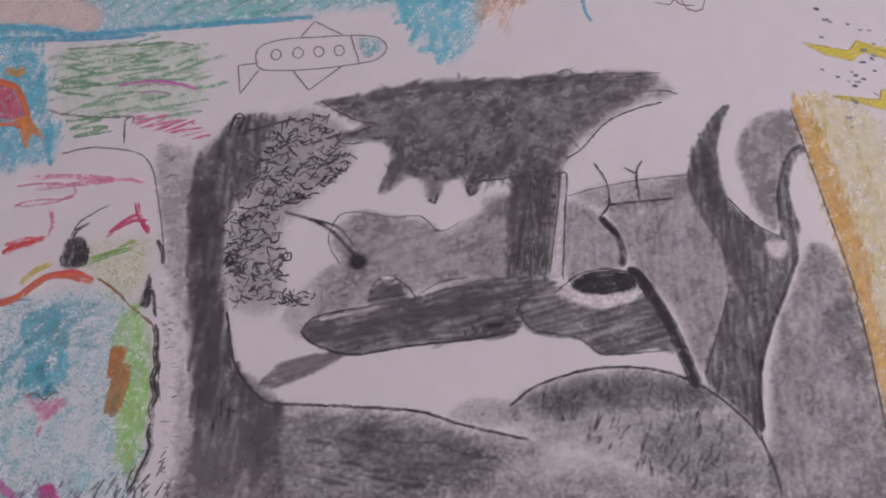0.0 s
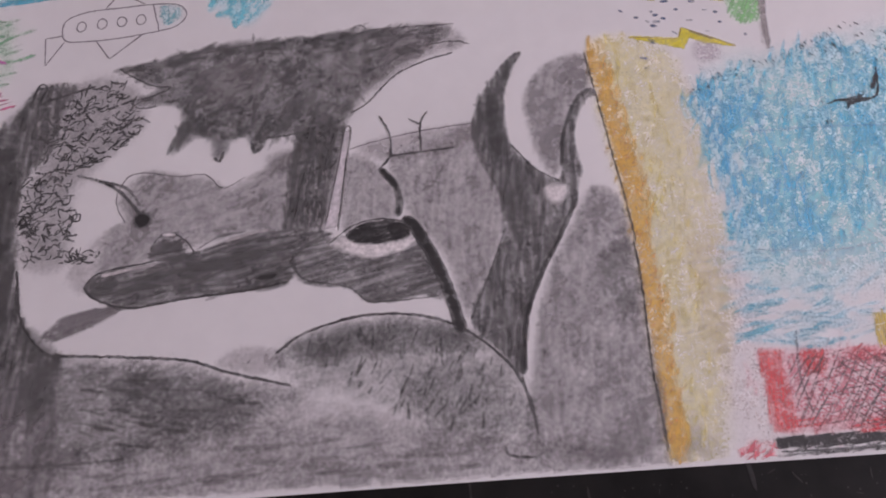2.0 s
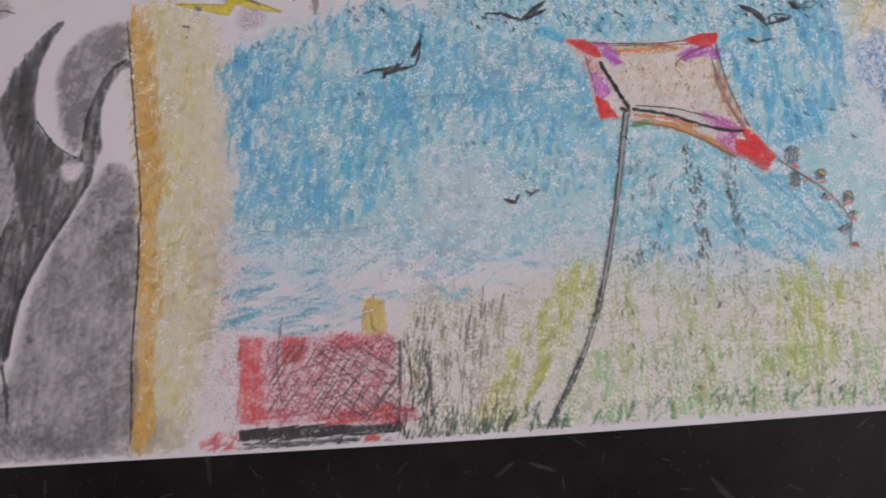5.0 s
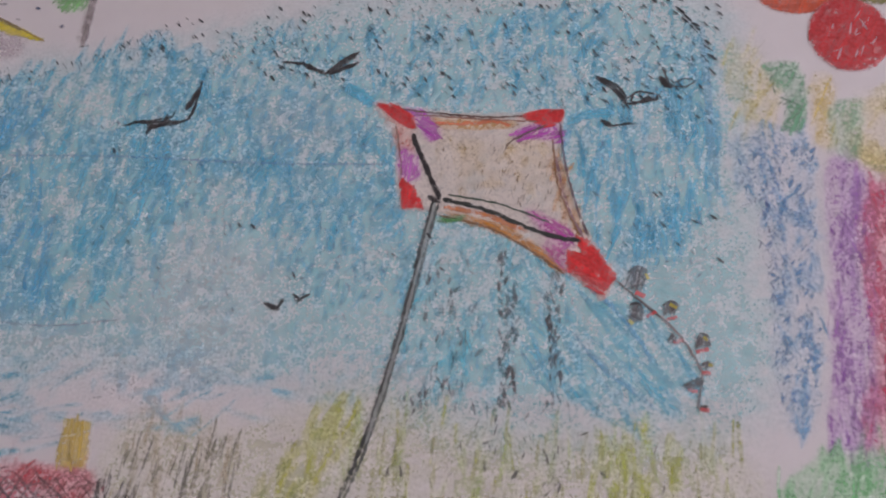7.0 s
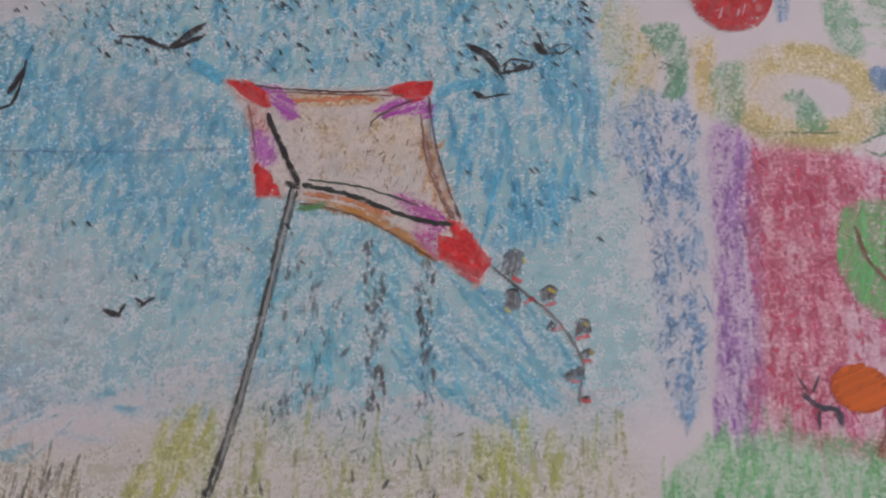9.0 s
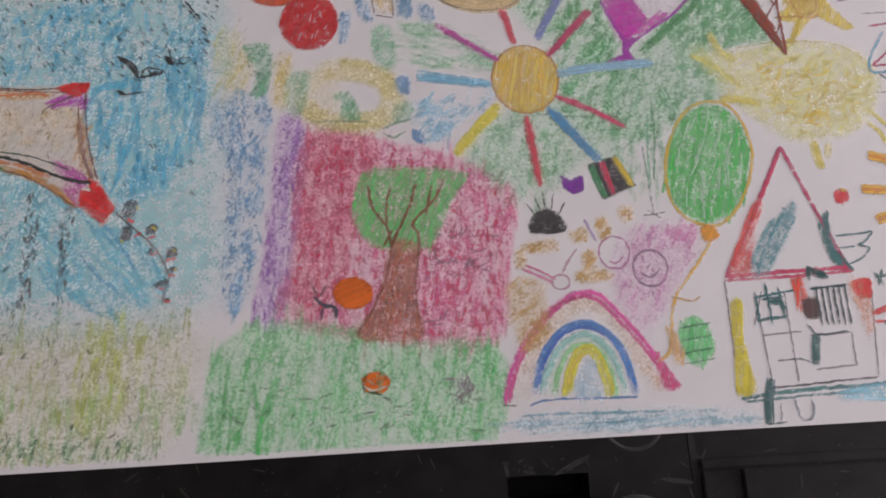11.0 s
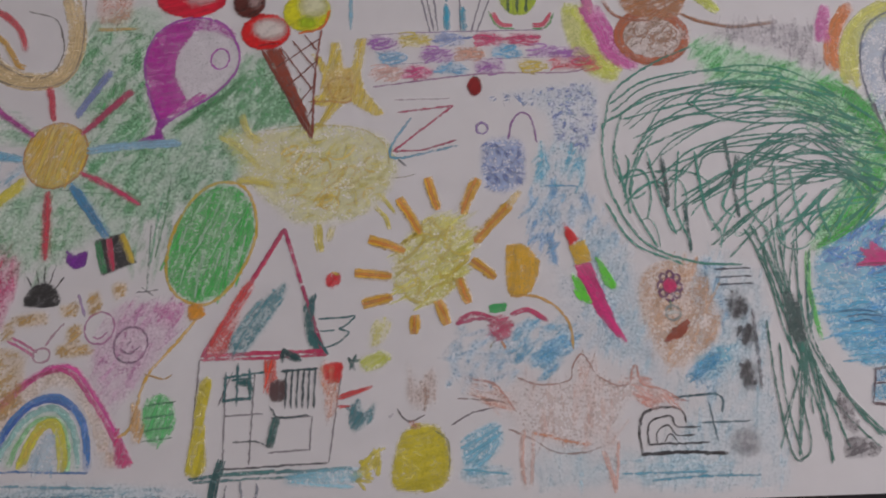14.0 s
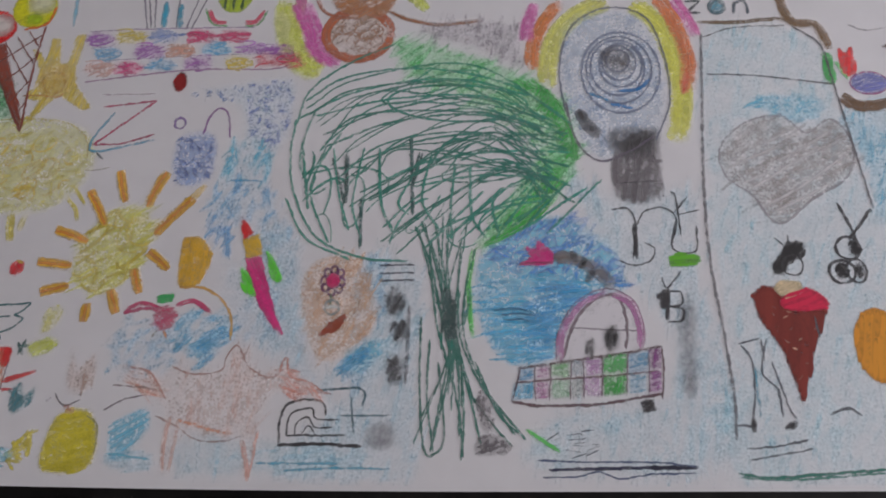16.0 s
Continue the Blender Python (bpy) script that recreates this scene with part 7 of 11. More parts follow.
p.fill([(973, 63.6), (979.4, 64.5), (976.8, 45.7), (978.1, 31.9), (979.3, 16.2), (969.4, 15.1), (971.2, 38)], 'd0c424', 82, 0.8, soft=2)
p = p.done()
p = part('teal_base', WAX, 'teal strokes under the house', 2, whole)
p.line([(970.7, 12.7), (1002.2, 15.3), (1036.4, 16.1), (1058.1, 17.3)], '2c6d70', 1.8, 0.8)
p.line([(972.9, 10.9), (1002.2, 12.3), (1033.1, 13.2)], '2c6d70', 1.4, 0.7)
p.line([(983.7, 14.4), (1017.8, 16.2)], '3c8480', 2, 0.6)
p.line([(988.7, 22.2), (985.5, 10.9), (983.6, -0.8)], '1c5858', 4.5, 0.9)
p.line([(975.1, -2), (992.8, -0.8)], '2c5558', 1.6, 0.9)
p.line([(998.5, 12), (1000.8, 1.5), (1005.7, 0.3), (1008.2, 5.5), (1007.7, 10.3)], '7c8490', 1.2, 0.8)
p.line([(991.4, 9.4), (990.3, -0.8)], '5c6468', 1, 0.7)
p.fill([(1027, 15.2), (1061.8, 16.7), (1059.3, 10.1), (1025.3, 9)], '94d3e4', 3, 0.5, soft=4)
p = p.done()

# coloured dab
p = part('coloured_dab', WAX, 'red, teal and yellow crayon dabs', 1)
p.fill([(1041.2, 71.7), (1051.5, 73), (1049.8, 62.8), (1044, 62.2)], 'e83424', 60, 0.95, gap=2, soft=2)
p.fill([(1041.4, 124.3), (1048.7, 124.9), (1048.4, 118.1), (1041.8, 117.4)], 'd8304c', 70, 0.9, gap=2, soft=1.5)
p.line([(1044.1, 125.6), (1048.7, 124.2)], 'e0c828', 2, 0.8)
p.line([(1049, 53.3), (1058.7, 56.4), (1068.8, 60.2)], 'e04434', 2.4, 0.9)
p.line([(1050.7, 55.2), (1063.6, 59)], 'e04434', 1.6, 0.8)
p.line([(1049.1, 49.6), (1057.4, 49.6)], 'd83c44', 1.6, 0.8)
p.fill([(1056.8, 50.2), (1061.7, 53.3), (1064.3, 44), (1070.2, 51.7), (1068.4, 42.4), (1059.2, 36.3), (1056.9, 40.9)], '3c7f88', 60, 0.75, gap=2.4, soft=3)
p.line([(1054.9, 76.2), (1059.1, 69.1)], '2c5c58', 2.4, 0.9)
p.line([(1059.6, 78.2), (1055.9, 69.1)], '2c5c58', 2, 0.9)
p.line([(1056.8, 74), (1062, 74.9)], '2c5c58', 2, 0.9)
p.fill([(1061.3, 74.9), (1076.2, 79.4), (1076.7, 73), (1065.8, 68.5)], 'ccd430', 40, 0.75, soft=3)
p.fill([(1069, 95.2), (1078.9, 96.8), (1072.1, 82), (1067.6, 82)], 'e4e080', 70, 0.4, soft=4)
p = p.done()

# yellow cloud drawing
p = part('yellow_cloud_drawing', WAX, 'pale yellow crayon cloud', 1)
p.wash([(973.2, 219), (994.9, 214.9), (1023.5, 219.5), (1056, 217.8), (1075.5, 207.5), (1081.4, 187.1), (1068.8, 166.1), (1046.7, 155.8), (1019.8, 157.9), (1001.4, 173.6), (987.3, 189.3)], 'f4eca8', 0.4, soft=6)
p.rub([(992.1, 211.3), (1023.2, 217.8), (1055.9, 216.6), (1072.8, 205.2), (1072.2, 173.1), (1047.1, 158.2), (1020.2, 160.2), (1002, 178.4)], 'e8d874', 110, 14, 35, 4, 0.34, 40)
p.scrawl([(1012.2, 204.7), (1068.2, 205.5), (1067.7, 173.4), (1043.6, 165.6), (1017.2, 172.4)], 'd8c044', 26, w=1.7, load=0.5, turn=40, squash=0.7, size=9)
p.line([(971.6, 214.9), (984.7, 206.8), (999, 190.9)], 'e8e090', 5, 0.45)
p.line([(984.7, 228.3), (989.2, 216.5), (998.7, 208.3)], 'e8e090', 5, 0.45)
p.line([(984.5, 184.6), (998.1, 183.6), (1009.1, 180.3)], 'e4d878', 5, 0.4)
p.line([(1035.3, 155.5), (1036.1, 144.8), (1037.3, 137.7)], 'e0d468', 5, 0.5)
p.line([(1044.3, 154.8), (1041.6, 144.4)], 'e0d468', 4, 0.45)
p.line([(1068.8, 166.1), (1074.6, 159.7), (1077.7, 151.1)], 'e0d468', 3.4, 0.5)
p.line([(1071.1, 173.2), (1077.8, 165.4), (1080.4, 160.4)], 'e0d468', 2.6, 0.5)
p.line([(999.8, 217), (1023.5, 219.5), (1056, 217.6), (1073.1, 207.2), (1077.2, 192.3)], 'c8b868', 0.9, 0.5)
p.line([(1063.3, 207.2), (1064.6, 206.3)], '8a6c38', 1.6, 0.8)
p.line([(1076.3, 183.8), (1085.6, 184.3), (1092.9, 186.2)], 'b8b0a0', 0.8, 0.5)
p = p.done()

# yellow star drawing
p = part('yellow_star_drawing', WAX, 'mustard yellow pointed star', 1)
p.fill([(1027.1, 270.9), (1032.4, 267.8), (1038.7, 258), (1038.7, 278.2), (1044.8, 278.3), (1047.3, 259.3), (1052.3, 259.1), (1056, 280.4), (1062.2, 281.4), (1058.6, 255.3), (1060.2, 244.6), (1073.3, 227), (1067.7, 225.3), (1051.7, 235.9), (1044.5, 230.7), (1034.4, 217.2), (1032.2, 218.8), (1037.7, 232.1), (1028, 234.7), (1029.2, 238.2), (1034.9, 243.1), (1034.7, 252.9)], 'ecc830', 75, 0.72, gap=2.6, soft=2, curved=False, rag=0.6)
p.fill([(1036, 255.3), (1052.4, 257.5), (1057.7, 244.2), (1049.9, 236.3), (1037, 238.7)], 'dcb828', 40, 0.45, soft=6, gap=3)
p.line([(1038.2, 248.9), (1045.5, 252.6), (1052.8, 249.5), (1051.5, 239.4), (1042.3, 238.5)], 'b88c18', 1, 0.6, closed=True)
p.line([(1026.1, 236), (1037.1, 236.4), (1049.9, 235.1), (1053.3, 238.1)], 'a87818', 1, 0.8)
p = p.done()

# ice cream cone drawing
p = part('ice_cream_cone_drawing', FELT, 'ice cream cone with red, yellow and brown scoops', 1)
p.fill(oval(996.4, 287.2, 15.9, 13.2, 0), 'e83c20', 20, 0.95, gap=2.2, w=2.4, soft=2, rag=0.5)
p.wash([(988.3, 292.3), (1001.3, 297.4), (1009.7, 289.7), (1005.2, 282.2), (993.8, 283)], 'f6ece6', 0.9, soft=6)
p.line([(992.6, 277.2), (1004.8, 278.8)], 'a83018', 1.4, 0.8)
whole = p.done()
p = part('scoop', FELT, 'yellow scoop', 2, whole)
p.fill(oval(1022.6, 301.6, 15.6, 14.7, 0), 'ecdc40', 20, 0.85, gap=2.2, w=2.4, soft=2, rag=0.5)
p.wash([(1018.3, 311.1), (1031.5, 313.7), (1035.3, 302.5), (1027.3, 297.4), (1019.6, 299.9)], 'f6f4d0', 0.85, soft=7)
p.wash([(1019.9, 297.4), (1029.1, 295.7), (1027.1, 289.7), (1017.9, 290.6)], 'b4d040', 0.7, soft=6)
p.line([(1037.5, 302.5), (1032.6, 289.7), (1017.7, 285.5)], 'e07c30', 1.8, 0.9)
p = p.done()
p = part('scoop', FELT, 'brown scoop', 2, whole)
p.fill(oval(984.7, 309.4, 10.4, 11.3, 0), '5c2c24', 20, 0.95, gap=2.2, w=2.4, soft=2, rag=0.5)
p.wash([(984.7, 315.4), (991.4, 312.8), (990.6, 305.1), (985.4, 306.8)], 'c8b0ac', 0.7, soft=5)
p = p.done()
p = part('cone', PENCIL, 'brown crosshatched cone', 2, whole)
p.line([(994.8, 273.8), (1013.1, 240.5), (1029.4, 210.8)], '7c3c30', 2.4, 0.95)
p.line([(1032.6, 288), (1029.8, 256.6), (1029.4, 210.8)], '7c3c30', 1.4, 0.9)
p.fill([(996.3, 273.8), (1006.5, 275.1), (1025.3, 228.7), (1029.5, 213.1), (1013.1, 240.5)], '8c4434', -62, 0.8, gap=2.4, w=1.8, soft=2, curved=False)
p.line([(1006.5, 276.3), (1028.3, 244.5)], '7c4438', 1, 0.85)
p.line([(1014, 280.5), (1029.8, 258.6)], '7c4438', 1, 0.85)
p.line([(1021.4, 284.7), (1030.6, 272.2)], '7c4438', 1, 0.85)
p.line([(1004.5, 260.7), (1031.6, 281.3)], '7c4438', 1, 0.85)
p.line([(1011.5, 246.5), (1030.4, 264.8)], '7c4438', 1, 0.85)
p.line([(1018.3, 232.6), (1029.9, 248.5)], '7c4438', 1, 0.85)
p.line([(1023.3, 220.9), (1029.4, 232.6)], '7c4438', 1, 0.85)
p = p.done()

# purple balloon drawing
p = part('purple_balloon_drawing', WAX, 'white balloon shaded with magenta crayon', 1)
p.wash([(932.9, 224.8), (922.3, 256.6), (922.3, 277.2), (934.7, 294), (958.7, 298.2), (977.2, 279.2), (979.4, 260.7), (966.5, 243.7), (948.8, 231.8)], 'f2eef2', 0.95, soft=3)
p.fill([(932.9, 224.8), (922.3, 256.6), (921.6, 276.3), (932.9, 293.1), (951.3, 297.4), (947.8, 285.5), (941.5, 273), (940.4, 256.6), (948.7, 238.6), (938.9, 227.9)], 'c034a8', 10, 0.82, gap=2, w=2, soft=3)
p.fill([(947.6, 297.4), (969.8, 294), (977.2, 281.3), (962.5, 288.9), (947.7, 289.7)], 'c044b0', -30, 0.6, gap=2.2, w=1.8, soft=3)
p.fill([(939.9, 228.7), (952.2, 240.5), (962.9, 242.5), (948.8, 231.1)], 'c034a8', 40, 0.7, gap=2, w=1.8, soft=2)
p.line([(934.8, 223.2), (925.2, 244.5), (920.4, 268.9), (927.8, 289.7), (947.6, 299.1), (968, 294), (979.4, 276.3), (979.4, 259.9), (967.2, 243.7), (949.5, 231.8), (936.5, 222.8)], 'a434a8', 1.4, 0.9)
p.line(oval(968.5, 268.1, 5.8, 7.4, 0), 'a848a8', 1.1, 0.8, closed=True)
p.fill([(932.9, 225.6), (941.1, 227.1), (935.6, 219), (938.6, 211.6), (921.7, 212), (931.4, 216.2)], 'a02ca0', 30, 0.95, gap=1.8, w=1.8, soft=1.5, curved=False)
whole = p.done()
p = part('red_ball', FELT, 'red round balloon', 2, whole)
p.fill(oval(946.5, 313.7, 23.2, 14, 0), 'e04858', 15, 0.9, gap=2.4, w=2.6, soft=2, rag=0.5)
p.wash([(939.7, 319.8), (956.5, 321.5), (962.3, 312.8), (947.4, 309.4)], 'f4d0d0', 0.7, soft=8)
p = p.done()

# coloured brick band
p = part('coloured_brick_band', WAX, 'band of rows of coloured crayon bricks', 1)
p.line([(1063.6, 283), (1100.3, 284.1), (1175.1, 284.1)], 'a890b0', 0.8, 0.7)
p.line([(1066.2, 245.5), (1093.5, 248.9), (1137.8, 253.3), (1185.6, 252.8), (1200.2, 255.4)], 'a07898', 1, 0.8)
p.line([(1103.3, 277.4), (1117.4, 278.9), (1130.4, 279.7)], '3c62a0', 1.5, 0.85)
p.line([(1130.4, 279.3), (1149.1, 278.1), (1173.2, 278.9)], 'b03468', 2, 0.85)
p.line([(1067.4, 260.5), (1100.7, 262.1), (1137.9, 263.6), (1183.9, 264.3)], 'b0a0b8', 0.7, 0.5)
whole = p.done()
p = part('brick', WAX, '', 2, whole)
p.fill([(1063.3, 280.9), (1069.4, 282.3), (1078.2, 280.8), (1080.4, 279.1), (1081, 273.8), (1074.5, 272.4), (1064.7, 273.1), (1061.7, 276.5)], 'a868b8', -20, 0.42, gap=2.4, w=2, soft=3)
p.scrawl([(1063.3, 280.9), (1069.4, 282.3), (1078.2, 280.8), (1080.4, 279.1), (1081, 273.8), (1074.5, 272.4), (1064.7, 273.1), (1061.7, 276.5)], 'a868b8', 5, w=1.2, load=0.7, turn=12, squash=0.35, size=7)
p = p.done()
p = part('brick', WAX, '', 2, whole)
p.fill([(1083.2, 283.1), (1089, 282.8), (1098.1, 282.5), (1102.9, 279.9), (1101.9, 274.6), (1094, 273.7), (1084.2, 274.9), (1080.8, 277.8)], 'd8c860', -20, 0.42, gap=2.4, w=2, soft=3)
p.scrawl([(1083.2, 283.1), (1089, 282.8), (1098.1, 282.5), (1102.9, 279.9), (1101.9, 274.6), (1094, 273.7), (1084.2, 274.9), (1080.8, 277.8)], 'd8c860', 5, w=1.2, load=0.7, turn=12, squash=0.35, size=7)
p = p.done()
p = part('brick', WAX, '', 2, whole)
p.fill([(1104.7, 281.8), (1111.9, 284), (1120.6, 282.1), (1124.2, 280.3), (1124.6, 274.6), (1117.1, 273.2), (1108.8, 274.4), (1104.7, 276.9)], 'a8b8dc', 20, 0.42, gap=2.4, w=2, soft=3)
p.scrawl([(1104.7, 281.8), (1111.9, 284), (1120.6, 282.1), (1124.2, 280.3), (1124.6, 274.6), (1117.1, 273.2), (1108.8, 274.4), (1104.7, 276.9)], 'a8b8dc', 5, w=1.2, load=0.7, turn=12, squash=0.35, size=7)
p = p.done()
p = part('brick', WAX, '', 2, whole)
p.fill([(1130.4, 282.1), (1137.2, 283.5), (1146.6, 281.5), (1151.3, 279.7), (1150.8, 274), (1142.6, 273.5), (1132.9, 273.5), (1131.1, 276.8)], 'd0487c', -20, 0.42, gap=2.4, w=2, soft=3)
p.scrawl([(1130.4, 282.1), (1137.2, 283.5), (1146.6, 281.5), (1151.3, 279.7), (1150.8, 274), (1142.6, 273.5), (1132.9, 273.5), (1131.1, 276.8)], 'd0487c', 5, w=1.2, load=0.7, turn=12, squash=0.35, size=7)
p = p.done()
p = part('brick', WAX, '', 2, whole)
p.fill([(1152, 280.9), (1159.6, 282.7), (1168.2, 281.5), (1173.6, 279.7), (1170.9, 274.1), (1164.4, 272.7), (1156.6, 273), (1151.2, 276.8)], 'cc4478', 5, 0.42, gap=2.4, w=2, soft=3)
p.scrawl([(1152, 280.9), (1159.6, 282.7), (1168.2, 281.5), (1173.6, 279.7), (1170.9, 274.1), (1164.4, 272.7), (1156.6, 273), (1151.2, 276.8)], 'cc4478', 5, w=1.2, load=0.7, turn=12, squash=0.35, size=7)
p = p.done()
p = part('brick', WAX, '', 2, whole)
p.fill([(1068.8, 269.7), (1074.5, 271.2), (1082.9, 270.8), (1087.6, 268.2), (1086, 262.7), (1079.9, 261.3), (1070.5, 262.8), (1067.9, 265.7)], '88bcdc', -20, 0.42, gap=2.4, w=2, soft=3)
p.scrawl([(1068.8, 269.7), (1074.5, 271.2), (1082.9, 270.8), (1087.6, 268.2), (1086, 262.7), (1079.9, 261.3), (1070.5, 262.8), (1067.9, 265.7)], '88bcdc', 5, w=1.2, load=0.7, turn=12, squash=0.35, size=7)
p = p.done()
p = part('brick', WAX, '', 2, whole)
p.fill([(1096.2, 271.2), (1104.5, 272.5), (1113.5, 270.9), (1117.1, 268.8), (1117.5, 263.5), (1108.9, 262.3), (1100.7, 262.5), (1095.6, 265.9)], 'b070bc', 20, 0.42, gap=2.4, w=2, soft=3)
p.scrawl([(1096.2, 271.2), (1104.5, 272.5), (1113.5, 270.9), (1117.1, 268.8), (1117.5, 263.5), (1108.9, 262.3), (1100.7, 262.5), (1095.6, 265.9)], 'b070bc', 5, w=1.2, load=0.7, turn=12, squash=0.35, size=7)
p = p.done()
p = part('brick', WAX, '', 2, whole)
p.fill([(1117.4, 271.6), (1125, 272.9), (1133.2, 272.2), (1136.8, 269.7), (1137.5, 264.8), (1128.9, 262.7), (1120, 264.3), (1117.5, 266.8)], 'e8b8a4', 20, 0.42, gap=2.4, w=2, soft=3)
p.scrawl([(1117.4, 271.6), (1125, 272.9), (1133.2, 272.2), (1136.8, 269.7), (1137.5, 264.8), (1128.9, 262.7), (1120, 264.3), (1117.5, 266.8)], 'e8b8a4', 5, w=1.2, load=0.7, turn=12, squash=0.35, size=7)
p = p.done()
p = part('brick', WAX, '', 2, whole)
p.fill([(1142.2, 271.9), (1147.6, 274.1), (1156.2, 273.4), (1159, 270.5), (1161.1, 264.8), (1152.5, 263.9), (1143.6, 265), (1141.1, 267.5)], '68b8dc', -20, 0.42, gap=2.4, w=2, soft=3)
p.scrawl([(1142.2, 271.9), (1147.6, 274.1), (1156.2, 273.4), (1159, 270.5), (1161.1, 264.8), (1152.5, 263.9), (1143.6, 265), (1141.1, 267.5)], '68b8dc', 5, w=1.2, load=0.7, turn=12, squash=0.35, size=7)
p = p.done()
p = part('brick', WAX, '', 2, whole)
p.fill([(1164.4, 271.1), (1172.3, 272.4), (1181.2, 272.1), (1185.4, 269.1), (1183.1, 264), (1176.7, 263), (1168.6, 264.5), (1164.3, 267.1)], 'b87cc4', -20, 0.42, gap=2.4, w=2, soft=3)
p.scrawl([(1164.4, 271.1), (1172.3, 272.4), (1181.2, 272.1), (1185.4, 269.1), (1183.1, 264), (1176.7, 263), (1168.6, 264.5), (1164.3, 267.1)], 'b87cc4', 5, w=1.2, load=0.7, turn=12, squash=0.35, size=7)
p = p.done()
p = part('brick', WAX, '', 2, whole)
p.fill([(1185.8, 269.5), (1191.2, 271.7), (1200.4, 270.2), (1202.8, 267.7), (1203.7, 262.8), (1195.8, 261.5), (1187.3, 262.2), (1182.8, 265.2)], 'b070bc', 5, 0.42, gap=2.4, w=2, soft=3)
p.scrawl([(1185.8, 269.5), (1191.2, 271.7), (1200.4, 270.2), (1202.8, 267.7), (1203.7, 262.8), (1195.8, 261.5), (1187.3, 262.2), (1182.8, 265.2)], 'b070bc', 5, w=1.2, load=0.7, turn=12, squash=0.35, size=7)
p = p.done()
p = part('brick', WAX, '', 2, whole)
p.fill([(1065.6, 259), (1072.1, 260), (1081, 260.1), (1085.4, 256.3), (1084.5, 251.2), (1077.4, 249.5), (1068.8, 250.6), (1064, 253.9)], 'ecc0b4', 20, 0.42, gap=2.4, w=2, soft=3)
p.scrawl([(1065.6, 259), (1072.1, 260), (1081, 260.1), (1085.4, 256.3), (1084.5, 251.2), (1077.4, 249.5), (1068.8, 250.6), (1064, 253.9)], 'ecc0b4', 5, w=1.2, load=0.7, turn=12, squash=0.35, size=7)
p = p.done()
p = part('brick', WAX, '', 2, whole)
p.fill([(1085.7, 258.7), (1091.8, 260.5), (1100, 259), (1105.1, 256.4), (1102.3, 251.7), (1096.3, 250.4), (1088.1, 251.9), (1084.1, 254.4)], 'd0588c', -20, 0.42, gap=2.4, w=2, soft=3)
p.scrawl([(1085.7, 258.7), (1091.8, 260.5), (1100, 259), (1105.1, 256.4), (1102.3, 251.7), (1096.3, 250.4), (1088.1, 251.9), (1084.1, 254.4)], 'd0588c', 5, w=1.2, load=0.7, turn=12, squash=0.35, size=7)
p = p.done()
p = part('brick', WAX, '', 2, whole)
p.fill([(1107.5, 260.7), (1112.5, 262.1), (1122.2, 260.6), (1124.7, 258.5), (1126.1, 254.1), (1117.6, 252.8), (1108.3, 253.9), (1104.7, 256.4)], '78b8dc', -20, 0.42, gap=2.4, w=2, soft=3)
p.scrawl([(1107.5, 260.7), (1112.5, 262.1), (1122.2, 260.6), (1124.7, 258.5), (1126.1, 254.1), (1117.6, 252.8), (1108.3, 253.9), (1104.7, 256.4)], '78b8dc', 5, w=1.2, load=0.7, turn=12, squash=0.35, size=7)
p = p.done()
p = part('brick', WAX, '', 2, whole)
p.fill([(1130, 261.1), (1137.9, 262.8), (1146.4, 262.1), (1150, 260), (1148.1, 254.9), (1142.1, 253.9), (1134.7, 253.4), (1129.3, 257.5)], 'b474bc', -20, 0.42, gap=2.4, w=2, soft=3)
p.scrawl([(1130, 261.1), (1137.9, 262.8), (1146.4, 262.1), (1150, 260), (1148.1, 254.9), (1142.1, 253.9), (1134.7, 253.4), (1129.3, 257.5)], 'b474bc', 5, w=1.2, load=0.7, turn=12, squash=0.35, size=7)
p = p.done()
p = part('brick', WAX, '', 2, whole)
p.fill([(1156.8, 261.7), (1163.9, 263.1), (1172.1, 262.4), (1175.2, 260.3), (1175.1, 255.1), (1167.6, 253.4), (1158.8, 254.1), (1157.8, 257.3)], 'dcc860', -20, 0.42, gap=2.4, w=2, soft=3)
p.scrawl([(1156.8, 261.7), (1163.9, 263.1), (1172.1, 262.4), (1175.2, 260.3), (1175.1, 255.1), (1167.6, 253.4), (1158.8, 254.1), (1157.8, 257.3)], 'dcc860', 5, w=1.2, load=0.7, turn=12, squash=0.35, size=7)
p = p.done()
p = part('brick', WAX, '', 2, whole)
p.fill([(1176.3, 262.6), (1183.5, 264), (1192.3, 262.8), (1196.2, 260.7), (1195.2, 255.2), (1188.2, 254.6), (1179.7, 254.5), (1177.6, 257.8)], 'd0485c', 20, 0.42, gap=2.4, w=2, soft=3)
p.scrawl([(1176.3, 262.6), (1183.5, 264), (1192.3, 262.8), (1196.2, 260.7), (1195.2, 255.2), (1188.2, 254.6), (1179.7, 254.5), (1177.6, 257.8)], 'd0485c', 5, w=1.2, load=0.7, turn=12, squash=0.35, size=7)
p = p.done()
p = part('brick', WAX, '', 2, whole)
p.fill([(1189.9, 262.9), (1196, 265.1), (1204.5, 264.4), (1206.8, 261.5), (1208.7, 255.9), (1200.5, 255), (1191.8, 256.5), (1189, 258.6)], 'c83c68', -20, 0.42, gap=2.4, w=2, soft=3)
p.scrawl([(1189.9, 262.9), (1196, 265.1), (1204.5, 264.4), (1206.8, 261.5), (1208.7, 255.9), (1200.5, 255), (1191.8, 256.5), (1189, 258.6)], 'c83c68', 5, w=1.2, load=0.7, turn=12, squash=0.35, size=7)
p = p.done()

